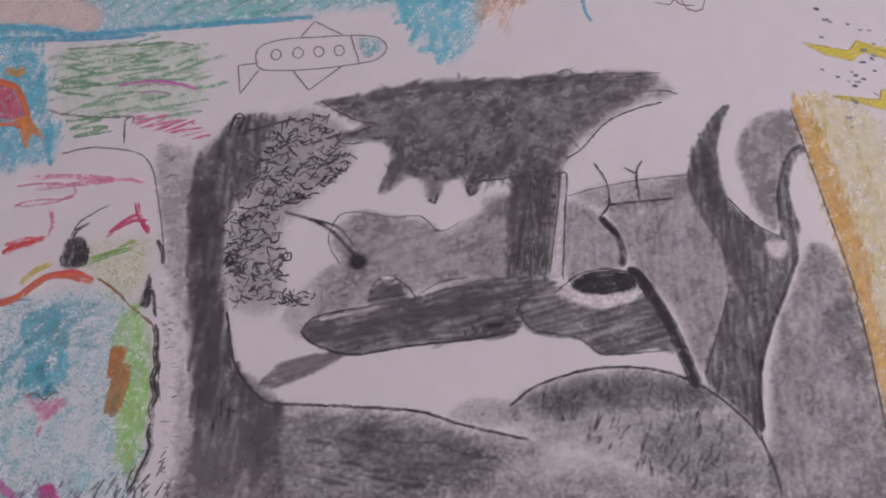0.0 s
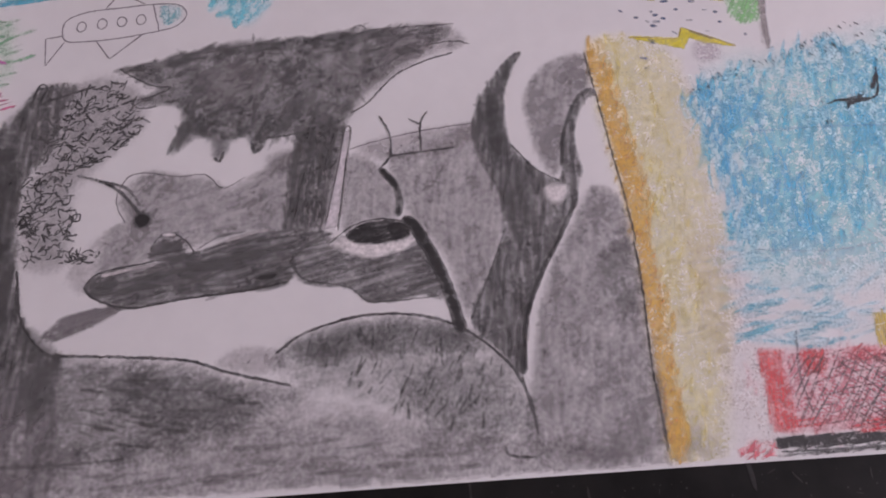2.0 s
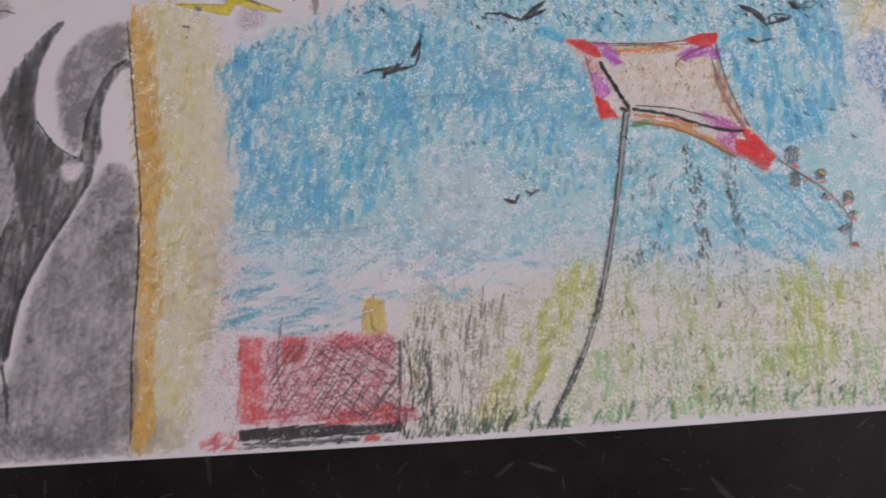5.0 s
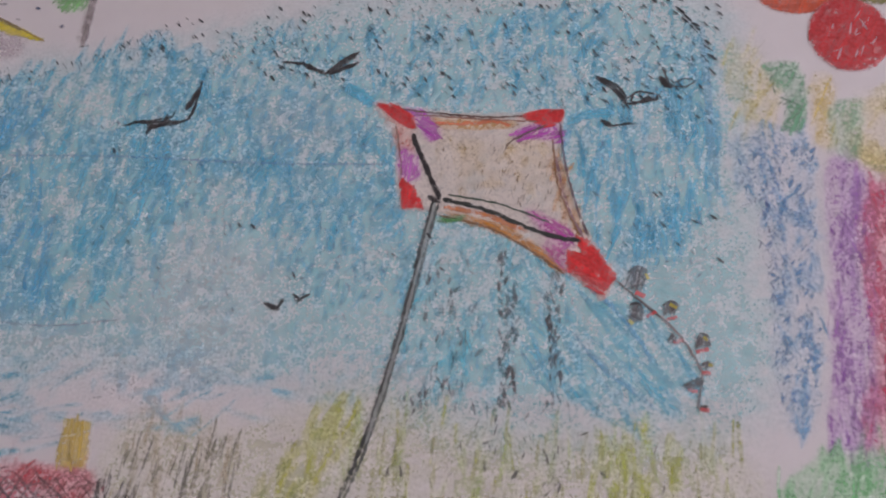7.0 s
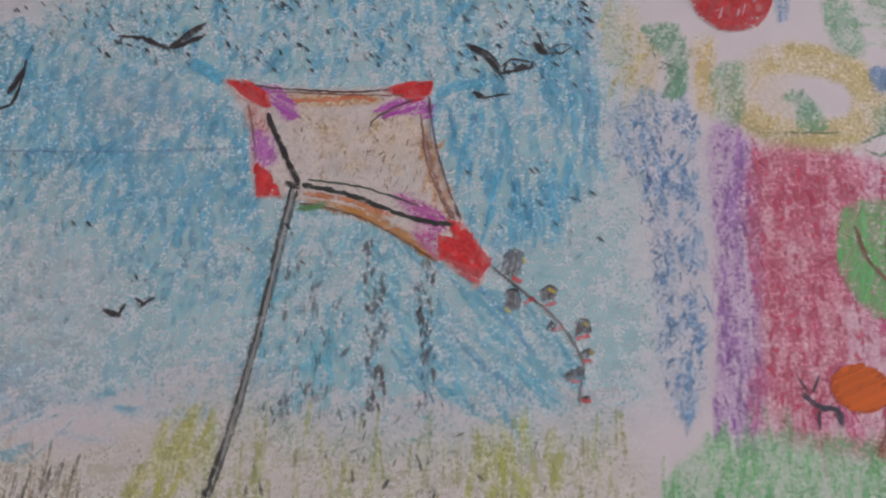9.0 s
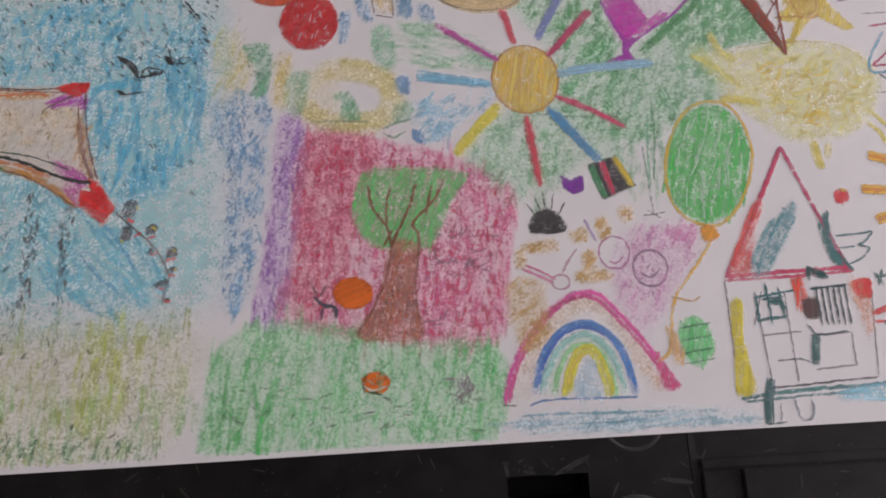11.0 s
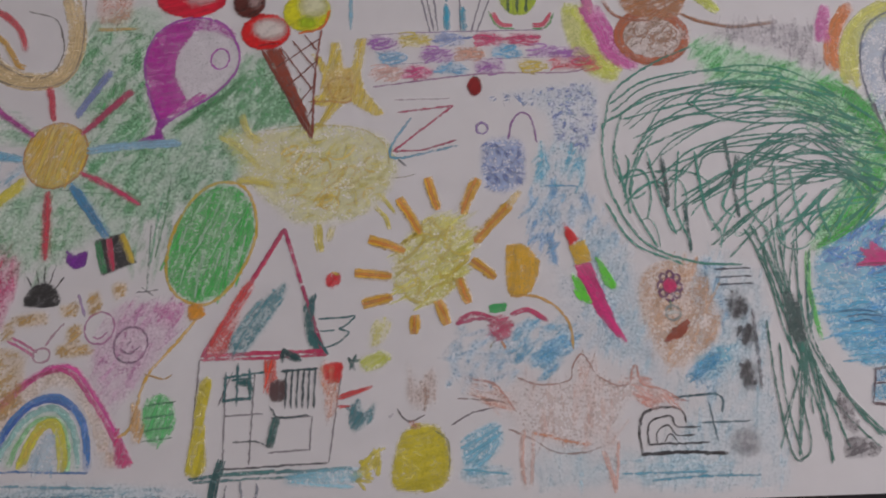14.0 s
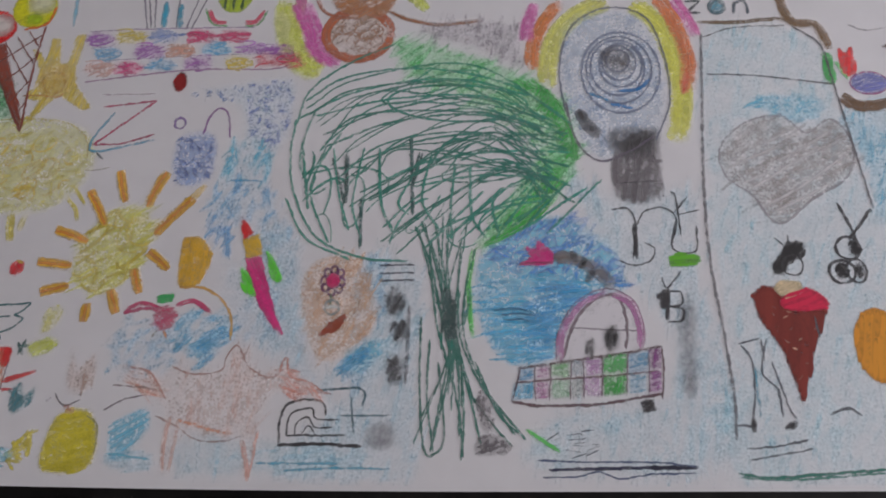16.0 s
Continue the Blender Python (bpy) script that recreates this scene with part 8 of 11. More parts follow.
# candle drawing
p = part('candle', PENCIL, 'thin pencil candle', 1)
p.line([(1095.2, 318.7), (1102.4, 284)], '8a8690', 1, 0.8)
p.line([(1099.7, 314.2), (1105, 284.7)], '8a8690', 1, 0.8)
p = p.done()
p = part('candle', PENCIL, 'thin pencil candle', 1)
p.line([(1104.4, 318.3), (1107.5, 283.8)], '8a8690', 1, 0.8)
p = p.done()
p = part('candle', PENCIL, 'thin pencil candle', 1)
p.line([(1113.1, 305.2), (1113.3, 284.4)], '4ca6c0', 4, 0.7)
p.line([(1112.8, 326.5), (1113.1, 306.1)], '70afc0', 1.4, 0.7)
p = p.done()
p = part('candle', PENCIL, 'thin pencil candle', 1)
p.line([(1122, 283.2), (1121.8, 313.3)], '8a8690', 1, 0.8)
p.line([(1123.4, 302.7), (1124.2, 284)], '4ca6c0', 4, 0.7)
p = p.done()
p = part('candle', PENCIL, 'thin pencil candle', 1)
p.line([(1128.5, 283), (1136.6, 312.7)], '8a8690', 1, 0.8)
p.line([(1132.2, 282.9), (1141.3, 308.3)], '8a8690', 1, 0.8)
p = p.done()
p = part('blue_stroke', PENCIL, 'pale blue crayon stroke', 1)
p.line([(1050.5, 320.5), (1051.4, 286.7)], '90c4d8', 2.4, 0.6)
p = p.done()

# melon drawing
p = part('melon_drawing', WAX, 'green striped melon with pink slices', 1)
p.fill([(1147.6, 308.1), (1154, 296.9), (1164.9, 296.5), (1171, 307.1), (1165.3, 318), (1152.4, 318.5)], 'b4c838', 80, 0.8, gap=2, soft=2)
p.line([(1153.5, 314.2), (1152.9, 297.8)], '2c5224', 1.8, 0.9)
p.line([(1159.4, 313.9), (1158.7, 297.6)], '2c5224', 1.8, 0.9)
p.line([(1165.2, 313.7), (1164.6, 297.3)], '2c5224', 1.8, 0.9)
p.line([(1142.4, 297.8), (1147.4, 288.9), (1155.7, 287.7)], 'd85c74', 3.4, 0.8)
p.line([(1168.3, 287.2), (1175.6, 288.6), (1180.2, 296.7)], 'd85c74', 3.4, 0.8)
p.line([(1140.2, 299.1), (1145.9, 287.3), (1156.7, 285.2)], '5caa64', 1.2, 0.8)
p.line([(1167.6, 284.8), (1177, 286.1), (1182.3, 296.6)], '5caa64', 1.2, 0.8)
p = p.done()

# letter mark
p = part('letter_mark', WAX, 'thin red and blue crayon letters', 1)
p.line([(1081.7, 227.5), (1116.4, 231.4)], 'a83c5c', 1.2, 0.9)
p.line([(1116.4, 231.4), (1097.4, 216), (1079, 201.2)], 'a83c5c', 1.2, 0.9)
p.line([(1079, 201.2), (1097.7, 202.1), (1118.3, 208.1)], 'a83c5c', 1.2, 0.9)
p.line([(1090.2, 223.8), (1078.6, 205.3), (1081.3, 196.6), (1119.1, 204.4)], '74b4d0', 1.4, 0.7)
p.line([(1082.3, 195.9), (1087.6, 191.3)], '3c4448', 1.8, 0.7)
p.line([(1079.3, 236.1), (1114.6, 236.4)], 'b8a8b0', 0.8, 0.6)
p.line(oval(1133.6, 215.5, 3.4, 3.8, -1.7), '8c6cac', 1.4, 0.8, closed=True)
p.line([(1149.4, 207.9), (1152.3, 219.8), (1158.3, 225.7), (1164.1, 221), (1166.6, 205.1)], '8c5c98', 1.3, 0.85)
p = p.done()

# red spot mark
p = part('red_spot_mark', FELT, 'small red brown spot', 1)
p.fill(oval(1130, 244.5, 4.3, 6.7, -2.7), '8c2c1c', 60, 0.95, gap=1.8, w=2, soft=2)
p.line([(1128.6, 251.6), (1131.5, 250.7)], '1c191a', 2, 0.8)
p = p.done()

# blue speckled patch
p = part('blue_speckled_patch', WAX, 'speckled blue crayon patch', 0)
p.wash([(1138.3, 238.2), (1172.1, 244), (1196, 246.7), (1207.2, 238.7), (1205, 210.5), (1191.4, 181.6), (1202.5, 153.3), (1159.7, 152.2), (1166.8, 198.8), (1173.9, 207), (1171, 224.2), (1155.9, 235.5)], 'c0dcf0', 0.2, soft=8)
p.specks([(1172, 242.9), (1205.8, 245.4), (1204.1, 210.6), (1194.5, 198.1), (1179.7, 206.9), (1175.3, 230.7)], '6c84c0', 190, long=4.5, turn=50, w=1.8, load=0.42, spread=50)
p.specks([(1138.3, 238.2), (1172, 241.8), (1173.3, 230.7), (1139.9, 229.4)], '8ca4d0', 50, long=4, turn=40, w=1.4, load=0.45, spread=50)
p.wash([(1134.3, 204.8), (1156.5, 206.4), (1156.2, 178.3), (1135.3, 176.3)], '98b0dc', 0.42, soft=4)
p.specks([(1134.3, 204.8), (1156.5, 206.4), (1156.2, 178.3), (1135.3, 176.3)], '5c74ac', 80, long=5, turn=-45, w=1.5, load=0.6, spread=40)
p.rub([(1167.8, 200.8), (1192.7, 200.2), (1192.9, 175.5), (1166.6, 178.1)], '70c8e0', 50, 14, 75, 4, 0.4, 20)
p.rub([(1162.7, 176.1), (1191, 175.5), (1204.3, 153.2), (1157.8, 151.8)], '90c4e4', 60, 14, 70, 4, 0.36, 25)
p.line([(1167.5, 176.4), (1179.8, 177), (1191, 175.9)], '4c9cc0', 1, 0.7)
p.rub([(1158.2, 151.8), (1175.8, 151.5), (1172.2, 128.6), (1161.9, 137.9)], '88bce4', 40, 12, 70, 4, 0.4, 20)
p.rub([(1191.1, 151.1), (1210.5, 146.1), (1218.3, 136.8), (1209.4, 84.3), (1223.4, 77.7), (1196.2, 76.1), (1185.1, 95.4), (1190.9, 117.1)], 'a4d0ec', 110, 16, 75, 5, 0.2, 25)
p.wash([(1170.1, 128.7), (1182.7, 123.9), (1217.5, 127.7), (1228.3, 65.2), (1196.2, 76.1), (1176, 84.9)], 'c8e0f0', 0.18, soft=12)
p.rub([(1117.3, 92.3), (1155, 85.2), (1149.9, 64.4), (1118.7, 60.8), (1110.6, 71.3)], 'a0cce4', 90, 14, 50, 5, 0.26, 40)
p.rub([(1149, 91.7), (1176.6, 95.5), (1175.4, 76.4), (1166.4, 64.2), (1156.2, 66.4)], '88c8ea', 50, 18, 35, 4.4, 0.32, 14)
p.rub([(1161.1, 80.9), (1180.1, 84.8), (1175.2, 72.3), (1164.4, 66.3)], '60b8e0', 30, 18, 35, 3.4, 0.3, 12)
p.rub([(1251.6, 124.8), (1266.6, 124.5), (1266.7, 91.8), (1258.6, 77.1), (1257.6, 52.5), (1242.5, 62.9), (1249.6, 71)], 'a4d0ec', 80, 16, 75, 5, 0.24, 20)
p.rub([(1242.9, 67), (1258.3, 75), (1259.6, 68.8), (1246.4, 61.8)], '50b0d4', 26, 14, 30, 3.6, 0.5, 12)
p = p.done()

# yellow sun drawing
p = part('yellow_sun_drawing', WAX, 'yellow scribbled sun with short orange rays', 1)
p.fill([(1082.7, 112.6), (1079.5, 128.8), (1088.2, 147.4), (1105.3, 160.6), (1121.5, 155.2), (1124.9, 137.8), (1114.3, 114.5), (1099.8, 104.9)], 'ecdf70', 30, 0.5, gap=3, soft=4)
p.scrawl([(1082.7, 112.6), (1079.5, 128.8), (1088.2, 147.4), (1105.3, 160.6), (1121.5, 155.2), (1124.9, 137.8), (1114.3, 114.5), (1099.8, 104.9)], 'ccbc30', 22, w=1.8, load=0.6, turn=50, squash=0.8, size=14)
whole = p.done()
p = part('sun_ray', WAX, 'short orange ray', 2, whole)
p.line([(1082.1, 170.5), (1089.2, 159.6), (1095.5, 148.2)], 'f0b000', 6.2, 0.95)
p.line([(1082.1, 170.5), (1089.2, 159.6), (1095.5, 148.2)], 'd89000', 1.6, 0.8)
p = p.done()
p = part('sun_ray', WAX, 'short orange ray', 2, whole)
p.line([(1099.5, 183.6), (1102.4, 173.4), (1106, 162.7)], 'f0b000', 6.2, 0.95)
p.line([(1099.5, 183.6), (1102.4, 173.4), (1106, 162.7)], 'd89000', 1.6, 0.8)
p = p.done()
p = part('sun_ray', WAX, 'short orange ray', 2, whole)
p.line([(1129.5, 182.7), (1124.7, 172.8), (1120.1, 160.1)], 'f0b000', 6.2, 0.95)
p.line([(1129.5, 182.7), (1124.7, 172.8), (1120.1, 160.1)], 'd89000', 1.6, 0.8)
p = p.done()
p = part('sun_ray', WAX, 'short orange ray', 2, whole)
p.line([(1148.3, 165.7), (1137.2, 154), (1126.9, 142.5)], 'f0b000', 6.2, 0.95)
p.line([(1148.3, 165.7), (1137.2, 154), (1126.9, 142.5)], 'd89000', 1.6, 0.8)
p = p.done()
p = part('sun_ray', WAX, 'short orange ray', 2, whole)
p.line([(1064.9, 144.9), (1075.7, 141.8), (1086.5, 137.4)], 'f0b000', 6.2, 0.95)
p.line([(1064.9, 144.9), (1075.7, 141.8), (1086.5, 137.4)], 'd89000', 1.6, 0.8)
p = p.done()
p = part('sun_ray', WAX, 'short orange ray', 2, whole)
p.line([(1057.2, 124.6), (1068.1, 123.7), (1079, 122.7)], 'f0b000', 6.2, 0.95)
p.line([(1057.2, 124.6), (1068.1, 123.7), (1079, 122.7)], 'd89000', 1.6, 0.8)
p = p.done()
p = part('sun_ray', WAX, 'short orange ray', 2, whole)
p.line([(1062, 106.5), (1070.4, 108.6), (1079.5, 110.4)], 'f0b000', 6.2, 0.95)
p.line([(1062, 106.5), (1070.4, 108.6), (1079.5, 110.4)], 'd89000', 1.6, 0.8)
p = p.done()
p = part('sun_ray', WAX, 'short orange ray', 2, whole)
p.line([(1092.2, 99.9), (1091.8, 88.9)], 'f0b000', 6.2, 0.95)
p.line([(1092.2, 99.9), (1091.8, 88.9)], 'd89000', 1.6, 0.8)
p = p.done()
p = part('sun_ray', WAX, 'short orange ray', 2, whole)
p.line([(1105.6, 108.1), (1111, 94.2)], 'f0b000', 6.2, 0.95)
p.line([(1105.6, 108.1), (1111, 94.2)], 'd89000', 1.6, 0.8)
p = p.done()
p = part('sun_ray', WAX, 'short orange ray', 2, whole)
p.line([(1117.8, 121.1), (1120.5, 112.7), (1123.1, 106)], 'f0b000', 6.2, 0.95)
p.line([(1117.8, 121.1), (1120.5, 112.7), (1123.1, 106)], 'd89000', 1.6, 0.8)
p = p.done()
p = part('sun_ray', WAX, 'short orange ray', 2, whole)
p.line([(1124.9, 131.7), (1131.5, 126.8), (1138.7, 120.5)], 'f0b000', 6.2, 0.95)
p.line([(1124.9, 131.7), (1131.5, 126.8), (1138.7, 120.5)], 'd89000', 1.6, 0.8)
p.line([(1147.3, 165), (1155.8, 173.7)], 'e8cc90', 4, 0.5)
p = p.done()

# orange tulip drawing
p = part('orange_tulip_drawing', WAX, 'orange blob with a curved stem', 1)
p.fill([(1146, 137.2), (1154.6, 140.4), (1163.7, 130.6), (1161.5, 118.3), (1154.9, 110.2), (1145.8, 111.7)], 'e8b014', 85, 0.88, gap=2.2, soft=2)
p.fill([(1146.1, 140), (1148.7, 140.6), (1149.3, 134.4), (1146, 133.8)], 'e8b014', 85, 0.8, soft=2)
p.line([(1146.8, 109.7), (1161.3, 109.4), (1174, 101.5), (1180, 90.1), (1180.3, 78.9)], 'd4a450', 1.4, 0.8)
p = p.done()

# winged stick mark
p = part('winged_stick_mark', WAX, 'red and green winged stick mark', 1)
p.line([(1115.5, 95.4), (1125.7, 99.7), (1139.3, 96.2)], 'c02c6c', 3, 0.9)
p.line([(1115.5, 94.1), (1129, 97.1), (1138.6, 94.3)], 'b02c64', 2, 0.8)
p.fill(oval(1140.5, 91.6, 6.7, 7.1, -0.9), 'c03068', 20, 0.75, gap=2.6, w=2, soft=2)
p.line([(1145.7, 98.6), (1156.3, 101.6), (1168, 94.2)], 'c02c6c', 2.8, 0.9)
p.fill([(1134.1, 104.1), (1144.5, 105.5), (1143.8, 101.9), (1134.8, 100.8)], '3cb264', 5, 0.9, gap=2, soft=1.5)
p.line([(1141.1, 83.9), (1143, 79.5)], 'c88430', 2, 0.8)
p.line([(1136.6, 84), (1134.1, 80.3)], '8c7c50', 1.4, 0.8)
p = p.done()

# rocket drawing
p = part('rocket_drawing', WAX, 'pink crayon rocket with red tip and green fins', 1)
p.fill([(1184.8, 127.7), (1193.7, 129.2), (1198.5, 112.4), (1203.9, 97.2), (1210.1, 81.8), (1201.6, 90.2), (1191.8, 106)], 'cc2880', -62, 0.95, gap=2, w=2.2, soft=1.5, curved=False)
whole = p.done()
p = part('nose_cone', WAX, 'red tip', 2, whole)
p.fill([(1179.4, 153.6), (1187.7, 143), (1182.3, 139)], 'd42838', -60, 0.95, gap=1.8, soft=1.5, curved=False, rag=0.4)
p = p.done()
p = part('collar', WAX, 'mustard collar', 2, whole)
p.fill([(1182.3, 139), (1190.9, 142.2), (1194.4, 129.8), (1185.2, 127.4)], 'd8b440', -60, 0.85, gap=2.2, soft=2, curved=False, rag=0.6)
p = p.done()
p = part('fin', WAX, 'green fin', 2, whole)
p.fill([(1182.7, 122.1), (1186.8, 118.6), (1192.1, 104.3), (1185.2, 109.4)], '6cd54c', -60, 0.9, gap=2.2, soft=1.5, rag=0.6)
p = p.done()
p = part('fin', WAX, 'green fin', 2, whole)
p.fill([(1197.1, 131.8), (1202.6, 125.6), (1207.2, 113.5), (1200.9, 115.6)], '6cd54c', -60, 0.9, gap=2.2, soft=1.5, rag=0.6)
p = p.done()

# flower oval drawing
p = part('flower_oval_drawing', WAX, 'tan oval with a purple flower and brown leaf', 1)
p.fill([(1225, 124.3), (1239.9, 129.3), (1254, 124.3), (1262, 104.3), (1261.3, 85), (1245, 70.3), (1231, 69.4), (1222.8, 89.1), (1218.5, 108.6)], 'e0bc9c', 60, 0.5, soft=3, gap=3)
whole = p.done()
p = part('flower', WAX, 'purple flower', 2, whole)
p.line(oval(1232.4, 114.2, 1.9, 2.3, -3), '5c2c5c', 1.2, 0.9, closed=True)
p.line(oval(1242.6, 113.3, 1.9, 2.3, -3), '5c2c5c', 1.2, 0.9, closed=True)
p.line(oval(1238, 120.7, 1.9, 2.3, -3), '5c2c5c', 1.2, 0.9, closed=True)
p.line(oval(1237, 107.5, 2, 2.3, 0), '5c2c5c', 1.2, 0.9, closed=True)
p.line(oval(1234, 118.8, 1.9, 2.3, -3), '5c2c5c', 1.2, 0.9, closed=True)
p.line(oval(1241.7, 118.6, 1.9, 2.3, -3), '5c2c5c', 1.2, 0.9, closed=True)
p.line(oval(1233.3, 109.6, 2, 2.3, -2.9), '5c2c5c', 1.2, 0.9, closed=True)
p.line(oval(1241.3, 109, 1.9, 2.3, 0), '5c2c5c', 1.2, 0.9, closed=True)
p.fill(oval(1237.5, 114.1, 3.8, 4.3, -1.5), 'cc2c74', 60, 0.95, gap=1.8, soft=1.5)
p.line([(1237, 106.5), (1236.9, 96.5)], '3c643c', 1, 0.9)
p.line(oval(1237.7, 98.4, 4.1, 4.2, -1.4), '8c9c9c', 1.2, 0.8, closed=True)
p.line([(1233.6, 98.5), (1241.8, 98.9)], 'e8f0f0', 2, 0.9)
p.fill([(1231.5, 81.9), (1237, 88.8), (1246.3, 94.3), (1243.2, 88), (1234.7, 82.5)], '94481c', 40, 0.95, gap=1.8, soft=1.5)
p = p.done()

# pink rounded outline
p = part('pink_rounded_outline', WAX, 'pale pink crayon outline of a long rounded form', 1)
p.wash([(1147.8, 64.5), (1159.9, 59.2), (1176.6, 61.9), (1183.7, 75.3), (1191.3, 65.8), (1203.2, 60.5), (1214.2, 68.5), (1221.6, 59.2), (1235, 50.9), (1230.5, 46.9), (1208.4, 49.3), (1200.8, 31.6), (1199.5, 4.8), (1194.6, 4.9), (1190.3, 25.9), (1172.1, 24.2), (1156.5, 32.2), (1153.1, 5.4), (1148.2, 5.5), (1148.5, 35.3), (1140.9, 46.3)], 'f6dcd4', 0.24, soft=5)
p.rub([(1148.8, 63.4), (1176.5, 60.9), (1183.6, 74.2), (1193.2, 63.7), (1206.9, 55.4), (1201.8, 31.6), (1180.3, 26), (1156.6, 34.2), (1151.3, 50.2)], 'f0c8bc', 60, 26, 82, 3, 0.24, 10)
p.rub([(1210, 67.6), (1216.1, 66.4), (1223.4, 57.1), (1235, 50.9), (1228.6, 48), (1210.4, 49.2)], 'e4a898', 26, 14, -30, 3.2, 0.36, 20)
p.rub([(1121.9, 62.8), (1141.3, 56.4), (1142.9, 46.3), (1128.7, 50.5)], 'e8b4a0', 26, 20, -20, 3, 0.34, 12)
p.line([(1148.2, 64.1), (1160, 59.8), (1176.5, 61.5), (1179.6, 70.1), (1184.8, 76.3), (1188.6, 71), (1193.2, 63.7), (1203, 58.5), (1210.3, 59.4)], '9c7468', 0.9, 0.7)
p.line([(1210.3, 59.4), (1212, 66.5), (1214.3, 69.6), (1216.6, 59.3), (1227.4, 56), (1236, 50.9)], 'c08878', 1.0, 0.7)
p.line([(1123.9, 63.2), (1135.2, 61), (1141.2, 54.4), (1147, 46.2)], 'c89080', 1.2, 0.6)
p.line([(1115.4, 52.8), (1128.8, 52.1), (1141, 50.7)], '8a7874', 1.0, 0.7)
p.line([(1112.1, 38.8), (1122.4, 44.6), (1135.8, 48)], '6c6068', 0.9, 0.7)
p.line([(1154.6, 34.2), (1164.5, 32.1), (1176.4, 29), (1187.4, 27.5)], 'dc8c5c', 1.8, 0.5)
p.line([(1142.5, 36.4), (1156.4, 30.3), (1166.1, 24.3), (1180.1, 23.1), (1192.3, 26.2)], '9c7c70', 0.9, 0.6)
p.line([(1150.6, 36.2), (1148.9, 20.7), (1150.3, 7.3)], 'eec8bc', 3, 0.5)
p.line([(1155.6, 34.2), (1153.6, 7.3)], 'eec8bc', 2.4, 0.5)
p.line([(1192.1, 23.9), (1196.2, 12.4), (1197.4, 2.9)], 'e8bcae', 3, 0.55)
p.line([(1200.6, 29.6), (1199, 6.7)], 'e8bcae', 2.4, 0.5)
p = p.done()

# yellow hive drawing
p = part('yellow_hive_drawing', WAX, 'olive yellow crayon mound', 1)
p.fill([(1085.3, 34), (1095, 39.2), (1105, 36.6), (1109.5, 27), (1110.3, 13.9), (1103.5, 6.2), (1082.2, 6.6), (1080.9, 18.7)], 'd0c41c', 15, 0.85, gap=2.4, soft=3)
p.line([(1082.3, 47.9), (1088.8, 41.1), (1098, 44.5)], '6c6468', 0.9, 0.8)
p.line([(1088.8, 40.8), (1095.1, 37.7)], 'dc9c8c', 4, 0.5)
p.line([(1102.9, 36), (1110.1, 30), (1110.3, 15.3)], '8c8c50', 0.9, 0.7)
p.fill([(1088.4, 72.5), (1093.8, 60.5), (1102.4, 71.2), (1102.2, 50.5), (1088.5, 50.8)], 'c8ac9c', 85, 0.34, soft=5)
p.line([(1096.1, 47), (1098.5, 48.2)], '1c191a', 1.6, 0.6)
p.line([(1078.1, 43.1), (1080.5, 45.5)], 'a8a0b0', 3, 0.5)
p.specks([(1058.7, 19.1), (1073.8, 27.7), (1072.8, 14.5), (1062.3, 8.9)], 'd4c838', 26, long=8, turn=40, w=2.4, load=0.8, spread=50)
p = p.done()

# blue dab
p = part('blue_dab', WAX, 'pale blue crayon dabs', 0)
p.fill([(1118.4, 29.8), (1135.9, 39.9), (1138.9, 29.4), (1129.2, 17.3), (1120.1, 12.3)], '7cc5dc', 30, 0.55, soft=4)
p.fill([(1117, 17.5), (1142.8, 16.2), (1142.8, 7.3), (1118.6, 7.7)], 'a8d8e8', 5, 0.26, soft=4)
p.fill([(1156.7, 26.2), (1193.2, 25.5), (1192.3, 6.5), (1157.8, 7)], '98d3e4', 80, 0.24, soft=6)
p.fill([(1196.2, 25.5), (1256, 18), (1252.1, 7.2), (1198.3, 6.4)], '98d3e4', 4, 0.22, soft=6)
p.line([(1117, 15.8), (1142.8, 13)], '6cb4c8', 1, 0.6)
p.line([(1201.6, 12.3), (1246.6, 13)], '5ca5bc', 1.2, 0.6)
p = p.done()

# pale blue ground
p = part('pale_blue_ground', WAX, 'pale blue crayon ground', 0)
p.fill([(1256.9, 126.5), (1288.3, 123.3), (1289.3, 93.5), (1287.5, 49.5), (1286, 5.2), (1217.6, 3.6), (1214.7, 18.1), (1251.4, 51.9), (1262.6, 80.3)], 'a8d8ea', 75, 0.24, soft=8, gap=3.2)
p.fill([(1185.4, 136.7), (1212.3, 140.2), (1224.9, 67.1), (1244.5, 61.1), (1232.4, 51.6), (1201.1, 79.6)], 'a8d8ea', 70, 0.26, soft=8)
p.fill([(1246.9, 73.8), (1269, 80.4), (1263.2, 67.7), (1250.8, 61.2)], '5cbad4', 35, 0.5, soft=4)
p.fill([(1372.2, 182.7), (1404.4, 164.8), (1443.6, 171.7), (1446, 120.7), (1456.4, 64.2), (1453.7, 14.8), (1356, 10.9), (1347.3, 26.8), (1371.7, 44.9), (1419.7, 50.2), (1425.2, 88.5), (1402.3, 120.5), (1384.3, 147.4)], 'b0dcf0', 80, 0.22, soft=10, gap=3.4)
p.fill([(1456.2, 272.4), (1489.1, 277.4), (1520.6, 271.1), (1531.8, 240.5), (1537.1, 206.9), (1544.3, 167.9), (1557.2, 131), (1544.1, 11.3), (1453.8, 9.2), (1456.5, 82.6), (1452.8, 147.5)], 'a8dcf0', 75, 0.22, soft=8, gap=3.4)
p.fill([(1535.1, 216.1), (1571.7, 224.9), (1564.7, 140.9), (1547.5, 147.5), (1543.2, 181.8)], '84cce4', 80, 0.34, soft=6)
